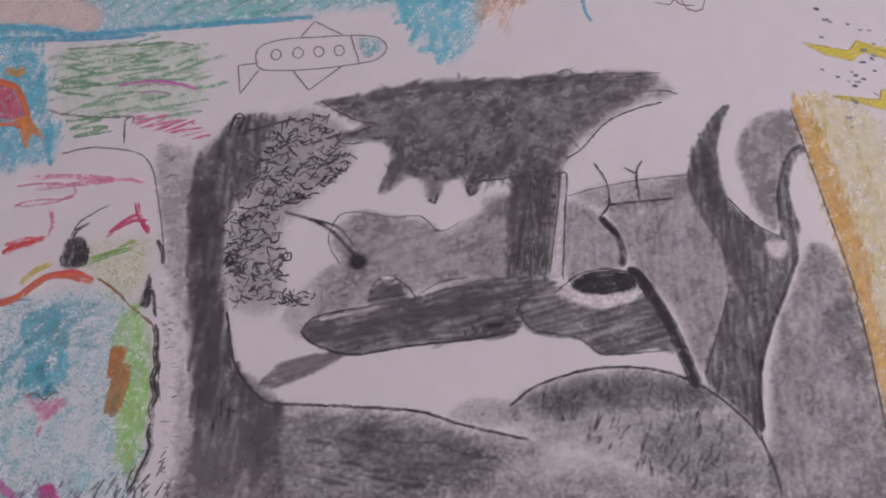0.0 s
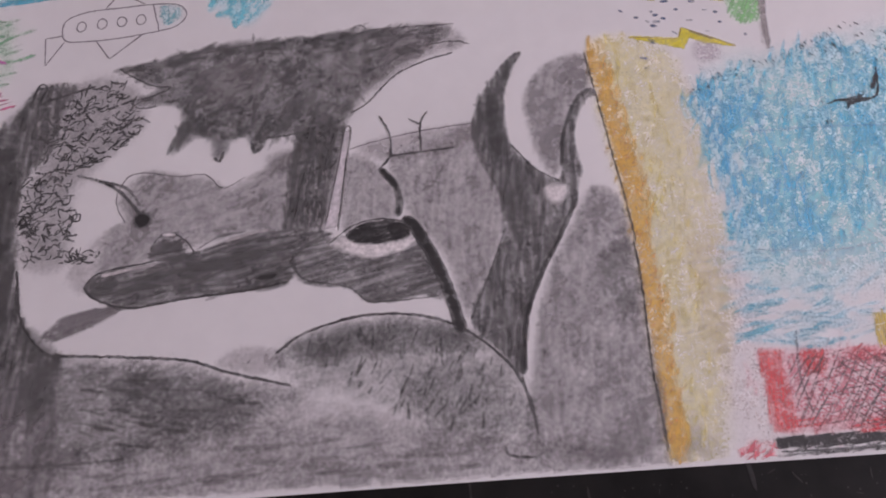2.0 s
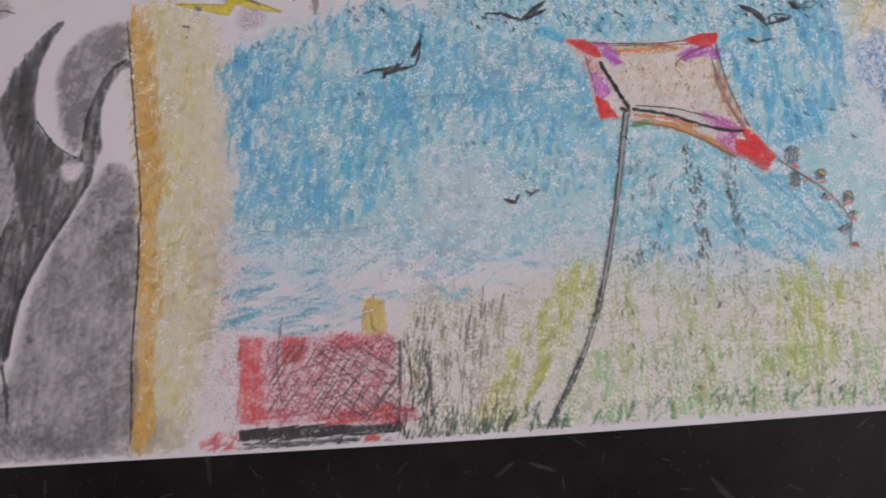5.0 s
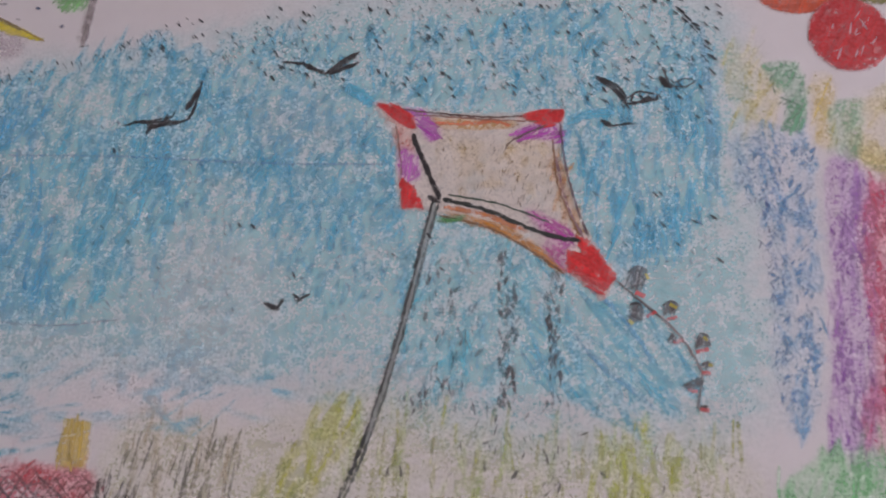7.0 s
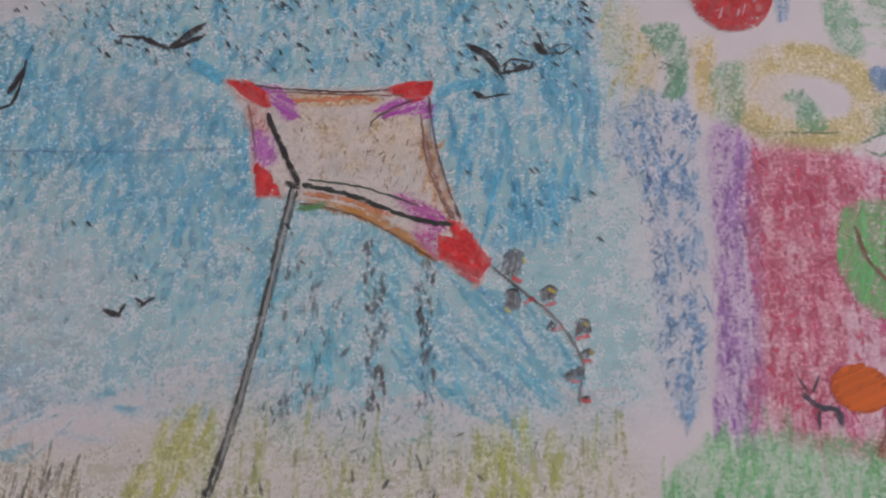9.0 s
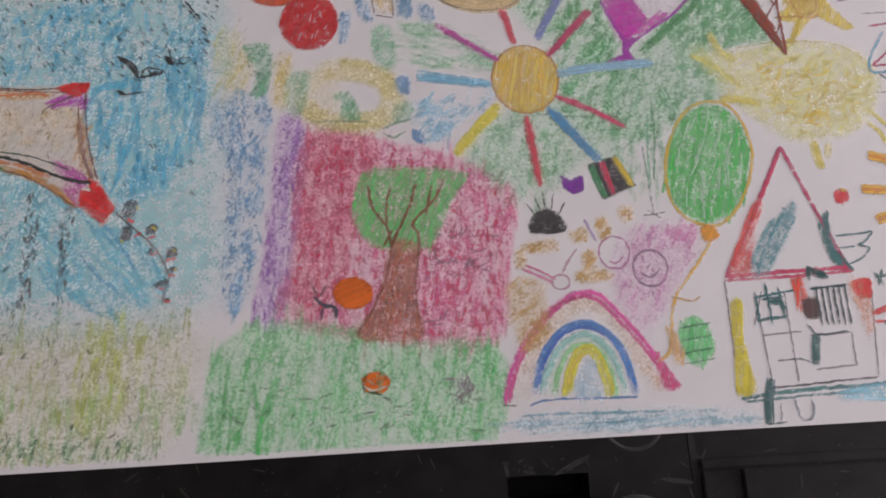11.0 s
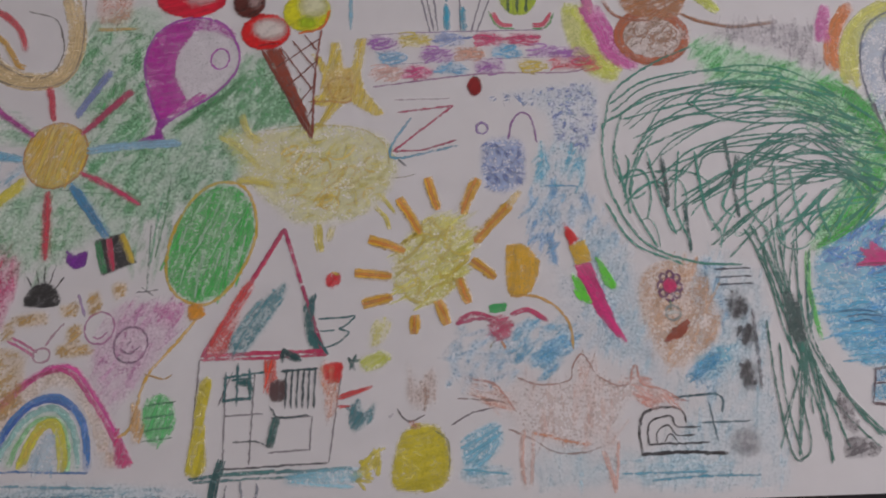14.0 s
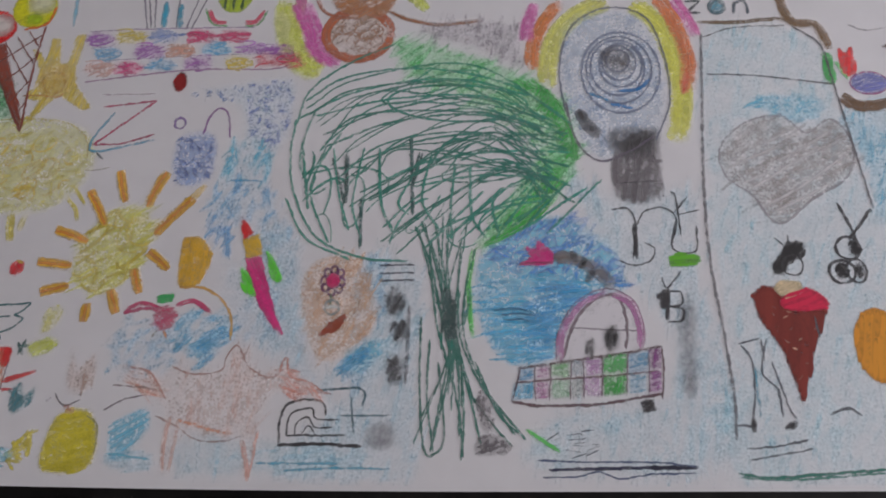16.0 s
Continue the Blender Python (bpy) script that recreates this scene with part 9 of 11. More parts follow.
p.fill([(1487.8, 229.8), (1523.6, 227.4), (1518.5, 212.6), (1493, 216.6)], '70c6e0', 20, 0.4, soft=5)
p = p.done()

# dark smudge
p = part('dark_smudge', CHARCOAL, 'dark smudged charcoal spot', 1)
p.fill([(1269.1, 106.4), (1274.7, 110.4), (1280.2, 103.9), (1277.9, 96), (1271.5, 94.6), (1268.7, 99.8)], '302c2e', 70, 0.7, soft=5)
p = p.done()
p = part('dark_smudge', CHARCOAL, 'dark smudged charcoal spot', 1)
p.fill([(1272.4, 88.8), (1277.5, 90.8), (1282.7, 87.6), (1280.5, 79.9), (1275.4, 78.6), (1273.3, 83.6)], '302c2e', 70, 0.7, soft=5)
p = p.done()
p = part('dark_smudge', CHARCOAL, 'dark smudged charcoal spot', 1)
p.fill([(1270.8, 67.8), (1275.7, 71.6), (1279.1, 66.3), (1278.8, 56.7), (1273.9, 54.8), (1271.8, 60.3)], '302c2e', 70, 0.7, soft=5)
p = p.done()
p = part('dark_smudge', CHARCOAL, 'dark smudged charcoal spot', 1)
p.wash([(1262, 30.9), (1274.2, 34.2), (1274.7, 22.3), (1264, 22.1)], '777174', 0.5)
p = p.done()
p = part('grey_stroke', CHARCOAL, 'soft grey upright stroke', 1)
p.line([(1282.3, 99.9), (1282, 74.2), (1281.4, 55.5)], '777174', 2, 0.6)
p = p.done()
p = part('dark_smudge', CHARCOAL, 'dark smudged charcoal spot', 1)
p.wash([(1432.2, 101.2), (1440.2, 101.3), (1438.5, 54.9), (1432.5, 54.8)], '777174', 0.45)
p = p.done()

# arch maze drawing
p = part('arch_maze_drawing', PENCIL, 'nested pencil arches on a base line', 1)
p.line([(1213.4, 22.2), (1212.9, 34.5), (1216.6, 43.7), (1228.1, 46.6), (1236.7, 45), (1238.5, 38)], '302c2e', 1.3, 0.85)
p.line([(1217.4, 26.5), (1217.4, 34.6), (1220.7, 39.8), (1230, 41.8), (1233.6, 36.4), (1246.1, 36)], '302c2e', 1, 0.8)
p.line([(1221.8, 27.2), (1222.5, 33.8), (1228.8, 36.9), (1232.3, 31.9), (1243.3, 31.8)], '302c2e', 1, 0.8)
p.line([(1225.5, 27.8), (1229.1, 32.7), (1232.9, 28)], '302c2e', 0.9, 0.8)
p.line([(1212.8, 21.9), (1234.6, 23), (1249.5, 22.4), (1259.4, 22)], '302c2e', 1.8, 0.95)
p.line([(1217.1, 27.1), (1249.8, 27.7)], '302c2e', 1.1, 0.85)
p = p.done()
p = part('teal_pencil_line', PENCIL, 'thin teal pencil lines', 1)
p.line([(1232.4, 51.6), (1257.7, 52.7), (1258.2, 42.9)], '3c5c64', 1.2, 0.8)
p.line([(1251.6, 48.9), (1254.4, 27.8)], '3c5c64', 1, 0.7)
p.line([(1246, 38.1), (1274, 38.6)], '3c5c64', 1, 0.7)
p = p.done()
p = part('water_line', PENCIL, 'pale teal water line', 1)
p.line([(1217.1, 8.8), (1247.8, 10.7), (1275.2, 10.7)], '4c94a8', 1.3, 0.6)
p = p.done()
p = part('short_bar', PENCIL, 'short dark pencil bar', 1)
p.line([(1263.7, 123.2), (1285, 123.9)], '4c4c54', 1, 0.8)
p = p.done()
p = part('short_bar', PENCIL, 'short dark pencil bar', 1)
p.line([(1263.9, 118.4), (1285.2, 119.2)], '4c4c54', 1, 0.8)
p = p.done()
p = part('short_bar', PENCIL, 'short dark pencil bar', 1)
p.line([(1264.1, 114.1), (1285.3, 114.9)], '4c4c54', 1, 0.8)
p = p.done()

# scribbled tree drawing
p = part('scribbled_tree_drawing', WAX, 'large scribbled dark green tree with a tall trunk', 1)
p.fill([(1267.3, 273.7), (1296.4, 266.6), (1325, 257.6), (1353, 241.3), (1373.2, 219.8), (1379.8, 189.9), (1368.6, 168.4), (1348.6, 147.4), (1322.4, 133.6), (1338.8, 164.9), (1355.7, 190.1), (1349.2, 208.7), (1328.7, 224.1), (1304.2, 236.1), (1275.4, 250.4)], '58c874', 40, 0.42, soft=6, gap=3.4)
p.line([(1353, 243.2), (1368.3, 227.5), (1376.9, 204.7), (1379.7, 188.1)], '24a53c', 3.6, 0.8)
p.line([(1366.9, 166.6), (1348.6, 149.1), (1319.2, 133.6)], '24a53c', 4, 0.8)
p.line([(1340.9, 243.4), (1359.8, 233.4), (1373.1, 214.1)], '3cb750', 4, 0.6)
p.line([(1319.2, 133.6), (1316.2, 113.4), (1318.4, 81)], '5cc860', 3.4, 0.6)
p.line([(1347.4, 32.6), (1356.3, 26.9), (1365.1, 21.3)], '68cc68', 3, 0.6)
p.fill([(1348.4, 240.4), (1358.9, 236.9), (1367.4, 229.4), (1374.1, 210.3), (1379.2, 191.8), (1373.2, 189.1), (1367, 206.1), (1361.3, 217.8), (1351.3, 228.8)], '1ea848', 60, 0.7, soft=3, gap=2.6)
p.fill([(1372.6, 185.1), (1360.7, 163.1), (1344.3, 148.3), (1332.4, 141.8), (1328.5, 143.9), (1346.1, 161.4), (1361.3, 180.8)], '24ae4c', 55, 0.66, soft=3, gap=2.6)
p.fill([(1307.6, 223.8), (1332.6, 235.1), (1352.8, 225.3), (1354, 201.7), (1343.1, 216.2), (1326.8, 221.2)], '7cc890', 40, 0.36, soft=6, gap=3)
whole = p.done()
p = part('scribble_line', WAX, 'dark green scribbled lines', 2, whole)
p.scrawl([(1209.1, 221.6), (1219.9, 245.2), (1246.4, 256.1), (1267.5, 269.6), (1303.6, 263.2), (1346.1, 246.5), (1369.9, 221.7), (1377.9, 195.4), (1370.4, 175.5), (1348.6, 150.8), (1325.7, 136.3), (1299.5, 133.5), (1279.8, 133.5), (1253.5, 128.2), (1229.4, 138.5), (1212, 165.2), (1205.7, 194.8)], '0a8674', 9, w=1.1, load=0.9, turn=8, squash=0.35, size=55)
p.scrawl([(1276.5, 220.8), (1339, 224), (1376, 197.3), (1368.9, 182.7), (1338.8, 172), (1278.2, 175.9)], '0a7868', 7, w=1.2, load=0.95, turn=4, squash=0.2, size=45)
p.scrawl([(1209.1, 221.6), (1248.3, 221.2), (1259.7, 136.9), (1239.8, 133.3), (1217.4, 161.6)], '0a8674', 12, w=1.3, load=0.9, turn=75, squash=0.4, size=30)
p.scrawl([(1251.6, 161.5), (1338.8, 172), (1325.7, 137), (1273.1, 133.4)], '0a8674', 10, w=1.1, load=0.9, turn=50, squash=0.4, size=28)
p.line([(1212.1, 229.4), (1239.7, 246.9), (1289.7, 251.3), (1339.1, 239.5), (1373.1, 216)], '0a8674', 1.3, 0.9, wobble=0.15)
p.line([(1209.4, 217.7), (1247.4, 236.8), (1304, 243.9), (1352.9, 231.5)], '0a8674', 1.3, 0.9, wobble=0.15)
p.line([(1220, 219.5), (1269.1, 230.7), (1325.2, 231.1), (1366.3, 214.2)], '0a8674', 1.3, 0.9, wobble=0.15)
p.line([(1226.8, 198.4), (1269.7, 215.1), (1325.3, 218.4), (1372.7, 201)], '0a8674', 1.3, 0.9, wobble=0.15)
p.line([(1236.6, 183.4), (1284.1, 201.7), (1339, 206.9), (1374.2, 195.5)], '0a8674', 1.3, 0.9, wobble=0.15)
p.line([(1251.2, 168.7), (1291.4, 188.6), (1338.9, 194.6), (1375.9, 193.6)], '0a8674', 1.3, 0.9, wobble=0.15)
p.line([(1281.7, 172.2), (1325.5, 179.3), (1368.8, 175.5)], '0a8674', 1.3, 0.9, wobble=0.15)
p.line([(1207.7, 217.7), (1206, 194.8), (1209.9, 168.8), (1225.9, 140.3), (1253.5, 127.9), (1280, 125.9)], '0a8674', 1.3, 0.9, wobble=0.15)
p.line([(1205.1, 165.2), (1219.1, 140.3), (1246.9, 126.5)], '0a8674', 1.3, 0.9, wobble=0.15)
p.line([(1267.5, 269.6), (1239.1, 256.2), (1215.1, 237.3), (1208, 213.8)], '0a8674', 1.3, 0.9, wobble=0.15)
p.line([(1240.7, 194.5), (1242.1, 161.5)], '1c4c48', 3, 0.9)
p.line([(1251.4, 165.1), (1251.9, 133.4)], '1c5450', 2, 0.9)
p.line([(1279.9, 205.5), (1282.3, 154.4)], '1c5450', 2, 0.9)
p.line([(1212.5, 202.3), (1219.4, 158)], '0a8674', 1.6, 0.9)
p.line([(1232.6, 190.8), (1241.4, 161.5)], '1c4c48', 2, 0.8)
p.line([(1286.1, 194.2), (1281.7, 172.2)], '1c5450', 3, 0.8)
p.line([(1213.2, 224.3), (1244.2, 244.4), (1317.3, 253.3), (1378.1, 211.4)], '0a7868', 1.055954319520903, 0.9, wobble=0.12)
p.line([(1220, 214.9), (1245.2, 232.5), (1311.8, 241.9), (1361.2, 215)], '0a7868', 0.8209401681849231, 0.9, wobble=0.12)
p.line([(1230.5, 207.1), (1255.8, 234), (1322.7, 241.7), (1372.5, 203.6)], '0a7868', 0.8297755525844275, 0.9, wobble=0.12)
p.line([(1215, 220), (1245.3, 237.7), (1309, 239.1), (1359.7, 206.7)], '0a7868', 1.1201458539595885, 0.9, wobble=0.12)
p.line([(1224.9, 206.4), (1262.7, 222.2), (1317.9, 230.8), (1368.6, 210.4)], '0a7868', 1.1539048107489749, 0.9, wobble=0.12)
p.line([(1223, 212.5), (1257.2, 235.5), (1315.5, 228.1), (1365.3, 214.9)], '0a7868', 0.9932567658529673, 0.9, wobble=0.12)
p.line([(1240, 194.5), (1276, 216.2), (1320.4, 223), (1359.4, 209)], '0a7868', 0.9987121940396406, 0.9, wobble=0.12)
p.line([(1223.9, 195.8), (1248.1, 219.6), (1320.4, 220.4), (1374.9, 205.5)], '0a7868', 1.1790202584968794, 0.9, wobble=0.12)
p.line([(1226.7, 200.7), (1261.1, 226.5), (1314.8, 224.7), (1361.4, 210.1)], '0a7868', 1.0237124387505108, 0.9, wobble=0.12)
p.line([(1231.5, 186), (1256.4, 208.8), (1317.2, 227.7), (1361.4, 191.1)], '0a7868', 0.9348974885952992, 0.9, wobble=0.12)
p.line([(1250.2, 180.4), (1276.5, 203.7), (1328.4, 214.2), (1364.9, 182.4)], '0a7868', 1.1209178282952303, 0.9, wobble=0.12)
p.line([(1235.2, 172.8), (1268.8, 196.6), (1319.4, 221.1), (1363.3, 198.9)], '0a7868', 0.8366992766942121, 0.9, wobble=0.12)
p.line([(1236.9, 178.2), (1265.1, 200.7), (1320.9, 207.1), (1363.7, 187.1)], '0a7868', 1.0418622666312727, 0.9, wobble=0.12)
p.line([(1249.9, 168.3), (1285.3, 186.5), (1326.3, 216.1), (1362.6, 198.9)], '0a7868', 0.8949003329816301, 0.9, wobble=0.12)
p.line([(1255.6, 162.9), (1290.5, 183.9), (1329.4, 210.8), (1362.4, 173.8)], '0a7868', 0.8519198406824741, 0.9, wobble=0.12)
p.line([(1243.9, 159), (1270.3, 177.4), (1323.6, 205.2), (1363.5, 179.1)], '0a7868', 0.9467176732423686, 0.9, wobble=0.12)
p.line([(1249, 160.4), (1279.4, 178.8), (1324.7, 202.1), (1360.4, 191.5)], '0a7868', 0.9401096962854276, 0.9, wobble=0.12)
p.line([(1265.9, 167.9), (1295, 195.7), (1332.8, 206.6), (1359, 188.6)], '0a7868', 0.9843926851861313, 0.9, wobble=0.12)
p.line([(1261.2, 166.2), (1297.6, 186.8), (1333.9, 195.7), (1365.6, 169.1)], '0a7868', 1.0922201340900894, 0.9, wobble=0.12)
p.line([(1254.9, 164.4), (1287.5, 182), (1327, 204), (1359, 167)], '0a7868', 1.1180922607885064, 0.9, wobble=0.12)
p.line([(1264.9, 146.3), (1288.6, 168.2), (1334.9, 189.5), (1364.8, 162.7)], '0a7868', 1.2500979406246895, 0.9, wobble=0.12)
p.line([(1272.4, 143.1), (1299.8, 163.6), (1343.3, 184.3), (1374, 163.4)], '0a7868', 1.2355506295610055, 0.9, wobble=0.12)
p.line([(1268.3, 137.9), (1299.2, 161.8), (1341.9, 186.9), (1375.6, 171.6)], '0a7868', 1.104433450371955, 0.9, wobble=0.12)
p.line([(1264, 137.6), (1296.2, 161.4), (1340.9, 181.8), (1377.9, 161.3)], '0a7868', 1.0904764393633448, 0.9, wobble=0.12)
p.line([(1273.6, 130), (1296.4, 151.5), (1336.5, 183.3), (1360.3, 163.1)], '0a7868', 0.9151108218632481, 0.9, wobble=0.12)
p.line([(1259.1, 181.1), (1279.1, 196.5), (1369.7, 175.5)], '0a7868', 0.9534981320638289, 0.9, wobble=0.12)
p.line([(1268.8, 197), (1289.4, 199.8), (1371.9, 207)], '0a7868', 0.9017642919142751, 0.9, wobble=0.12)
p.line([(1279.8, 177.7), (1299.8, 195.2), (1365.5, 176.6)], '0a7868', 0.9961763712976448, 0.9, wobble=0.12)
p.line([(1289.8, 183.9), (1309.9, 203), (1365.6, 180.6)], '0a7868', 1.348532719315403, 0.9, wobble=0.12)
p.line([(1300.1, 179.8), (1320.2, 200.7), (1369.4, 202.2)], '0a7868', 0.8817057958299789, 0.9, wobble=0.12)
p.line([(1310.2, 188.9), (1330.5, 194.7), (1375.3, 184.5)], '0a7868', 1.370000091107309, 0.9, wobble=0.12)
p.line([(1320.3, 194.4), (1340.7, 205.4), (1366.4, 203.7)], '0a7868', 0.9284482262919671, 0.9, wobble=0.12)
p.line([(1222.3, 179.8), (1221, 164.4), (1233.2, 137.1)], '0a8674', 1.3619818706533087, 0.9, wobble=0.12)
p.line([(1232.5, 197.6), (1237.2, 168.4), (1244.8, 144.5)], '0a8674', 1.2472242811279677, 0.9, wobble=0.12)
p.line([(1251.4, 197.8), (1246.1, 162.2), (1252.2, 140)], '0a8674', 1.1899272071078675, 0.9, wobble=0.12)
p.line([(1260.8, 197), (1263.1, 162.6), (1271.1, 143.1)], '0a8674', 1.6459079287569707, 0.9, wobble=0.12)
p.line([(1281.2, 178), (1273.6, 161.8), (1280, 154.4)], '0a8674', 1.3777596028736145, 0.9, wobble=0.12)
p.line([(1292.7, 192.7), (1287.7, 163.9), (1298.3, 145.3)], '0a8674', 1.4915581345367954, 0.9, wobble=0.12)
p.line([(1306.8, 186.3), (1304.7, 155.8), (1306, 138.3)], '0a8674', 1.5779017411945593, 0.9, wobble=0.12)
p.line([(1316, 184.5), (1317, 155.8), (1321.7, 144.6)], '0a8674', 1.7034566611209536, 0.9, wobble=0.12)
p.line([(1333.8, 170.3), (1329.2, 159.3), (1333.2, 141.8)], '0a8674', 1.654676430215277, 0.9, wobble=0.12)
p.line([(1323.8, 169.2), (1290, 133.8)], '0a8674', 1.4882958907835588, 0.9)
p.line([(1335.8, 171.7), (1302.7, 139.7)], '0a8674', 1.4459938319844077, 0.9)
p.line([(1341.5, 174.5), (1303, 139.7)], '0a8674', 1.2301811564926075, 0.9)
p.line([(1347.5, 172.4), (1309.6, 137.7)], '0a8674', 0.9384341169697089, 0.9)
p.line([(1355.2, 177), (1320.1, 139.1)], '0a8674', 0.9843001192982286, 0.9)
p.line([(1353.8, 172), (1330.9, 139.4)], '0a8674', 1.3136229266531612, 0.9)
p.line([(1371.6, 172.3), (1340.4, 146.7)], '0a8674', 1.032848500189582, 0.9)
p.line([(1373.7, 175.1), (1345.3, 143.2)], '0a8674', 1.2136696346739604, 0.9)
p.line([(1384.8, 171.2), (1348.6, 146.3)], '0a8674', 1.407156340197041, 0.9)
p.line([(1393.1, 176.1), (1360.8, 142.6)], '0a8674', 1.2145355668945421, 0.9)
p = p.done()
p = part('trunk', WAX, 'scribbled dark green trunk lines', 2, whole)
p.line([(1284.2, 147.3), (1293.9, 123.3), (1300.5, 93.6), (1305.8, 68.2), (1300.2, 37.6), (1296.1, 19.9)], '146c5e', 1.2, 0.9, wobble=0.12)
p.line([(1287.5, 150.8), (1298.2, 120), (1303.8, 87.2), (1307.4, 65.1)], '146c5e', 1.2, 0.9, wobble=0.12)
p.line([(1295.9, 147.3), (1301.5, 120), (1307, 87.2), (1311.3, 56)], '146c5e', 1.2, 0.9, wobble=0.12)
p.line([(1302.7, 137), (1305, 106.7), (1309, 80.9), (1316.9, 53), (1329.3, 35.2), (1339.8, 23.7)], '146c5e', 1.2, 0.9, wobble=0.12)
p.line([(1311, 133.6), (1309.8, 106.7), (1311.8, 80.9), (1323, 56.1), (1341.3, 29.6)], '146c5e', 1.2, 0.9, wobble=0.12)
p.line([(1319.2, 133.6), (1313.7, 106.8), (1314, 80.9), (1326.1, 53.1), (1347.3, 26.8)], '146c5e', 1.2, 0.9, wobble=0.12)
p.line([(1293, 133.5), (1297.3, 93.6), (1304.2, 68.2), (1310.9, 43.8), (1313.7, 17.3)], '146c5e', 1.2, 0.9, wobble=0.12)
p.line([(1307.1, 80.8), (1316.9, 50), (1323.3, 23.3)], '146c5e', 1.2, 0.9, wobble=0.12)
p.line([(1289.3, 93.5), (1289.5, 55.6), (1292.4, 22.7), (1297.7, 18.4), (1303.5, 28.8), (1299.5, 68.1)], '146c5e', 1.2, 0.9, wobble=0.12)
p.line([(1294.4, 80.7), (1293.7, 49.6), (1297.6, 19.9)], '146c5e', 1.2, 0.9, wobble=0.12)
p.line([(1312, 68.3), (1314, 37.9), (1312.8, 15.9)], '146c5e', 1.2, 0.9, wobble=0.12)
p.line([(1319.8, 68.4), (1332.3, 41.2), (1344.3, 29.6)], '146c5e', 1.2, 0.9, wobble=0.12)
p.line([(1286, 145.9), (1296.9, 106.3), (1305.6, 76.4), (1286.9, 23.8)], '146c5e', 0.9064071086566258, 0.85, wobble=0.12)
p.line([(1289.5, 149.4), (1300.8, 106), (1306.2, 75.4), (1290.1, 36.5)], '146c5e', 0.8655096349739521, 0.85, wobble=0.12)
p.line([(1293.5, 138), (1302.3, 110), (1306.7, 82.4), (1297.4, 28.4)], '146c5e', 1.0602221873999182, 0.85, wobble=0.12)
p.line([(1296.9, 148), (1300.4, 111), (1308.2, 72.3), (1297.7, 29.6)], '146c5e', 0.7091143758166576, 0.85, wobble=0.12)
p.line([(1300.4, 154), (1300.9, 104.4), (1307.4, 79.6), (1305.2, 49.8)], '146c5e', 0.9923575001425645, 0.85, wobble=0.12)
p.line([(1304, 155.4), (1303.3, 110), (1307.8, 77.4), (1307.2, 41.6)], '146c5e', 0.8653608048712603, 0.85, wobble=0.12)
p.line([(1307.8, 147), (1302.3, 110.6), (1310, 76.1), (1311.4, 27.5)], '146c5e', 0.9446844565470358, 0.85, wobble=0.12)
p.line([(1311.6, 140.1), (1303.8, 103.7), (1311.6, 72.7), (1312.7, 43.5)], '146c5e', 1.069106788023368, 0.85, wobble=0.12)
p.line([(1315, 153.3), (1308.6, 101.8), (1309.6, 81.2), (1319.7, 45.5)], '146c5e', 0.7388063503348744, 0.85, wobble=0.12)
p.scrawl([(1292.9, 136.9), (1315.9, 137), (1316.6, 74.6), (1302.5, 74.5)], '0a7868', 8, w=1.2, load=0.9, turn=85, squash=0.2, size=30)
p.fill([(1320.3, 20.4), (1326.3, 29.3), (1339.8, 23.7), (1335.3, 20.7)], '5c5458', 20, 0.7, soft=4)
p.fill([(1321.5, 50), (1327.7, 47.1), (1329.3, 32.3), (1323.2, 35.1)], '6c6468', 80, 0.6, soft=4)
p.fill([(1300.2, 106.7), (1306.6, 106.7), (1308.7, 80.9), (1303.3, 80.8)], '2c4c48', 85, 0.8, soft=3)
p = p.done()

# dome boat drawing
p = part('dome_boat_drawing', PENCIL, 'domed boat with a tiled hull on blue water', 1)
p.wash([(1366.8, 69.1), (1369.7, 84.7), (1379.5, 99.1), (1393.8, 106.7), (1405.9, 99.4), (1411.8, 78.9), (1409.1, 74.2)], 'f4f0f2', 0.9, soft=4)
p.line([(1368.1, 70.6), (1373.2, 87.3), (1381.7, 100.1), (1391.6, 106.3), (1399.6, 104.8), (1403.3, 90.7), (1402.3, 76.3)], '7c6c72', 1.6, 0.8)
p.line([(1371.6, 87.9), (1390.8, 87.1), (1409.8, 86.7)], '8c8088', 0.8, 0.7)
p.line([(1364.1, 69.3), (1366, 85.6), (1376.1, 102.3), (1393.3, 110.3), (1407.9, 103.2), (1412.6, 87.7), (1411.1, 76.4)], '8c6c80', 0.9, 0.7)
whole = p.done()
p = part('water', WAX, 'blue hatched crayon water', 0, whole)
p.wash([(1323.7, 132.9), (1346.7, 147.5), (1374.3, 152.3), (1396.2, 133.1), (1404.1, 112.1), (1390.7, 107.4), (1372.6, 93.7), (1363.3, 71.5), (1341.5, 66.8), (1326.2, 82.1), (1320.5, 104.7)], '64c0e4', 0.42, soft=6)
p.rub([(1326.1, 111.7), (1375.6, 118.9), (1386.3, 109.7), (1370.4, 95.9), (1363.3, 71.5), (1341.5, 67.9), (1326.2, 84.3)], '44b8dc', 110, 22, 4, 3.4, 0.5, 6)
p.rub([(1353, 111.8), (1377.6, 112), (1368.2, 93.7), (1361.1, 71.4), (1352.4, 73.5)], '1ca8d4', 60, 20, 4, 3.4, 0.5, 6)
p.rub([(1326, 132.9), (1369.8, 154.7), (1396.2, 133.1), (1404.1, 112.1), (1375.6, 121.2), (1346.4, 118.8)], '2c88c8', 120, 14, 35, 3.2, 0.5, 25)
p.line([(1330.6, 97.5), (1341.7, 98.4), (1352.8, 96.7)], '2c5874', 0.9, 0.8)
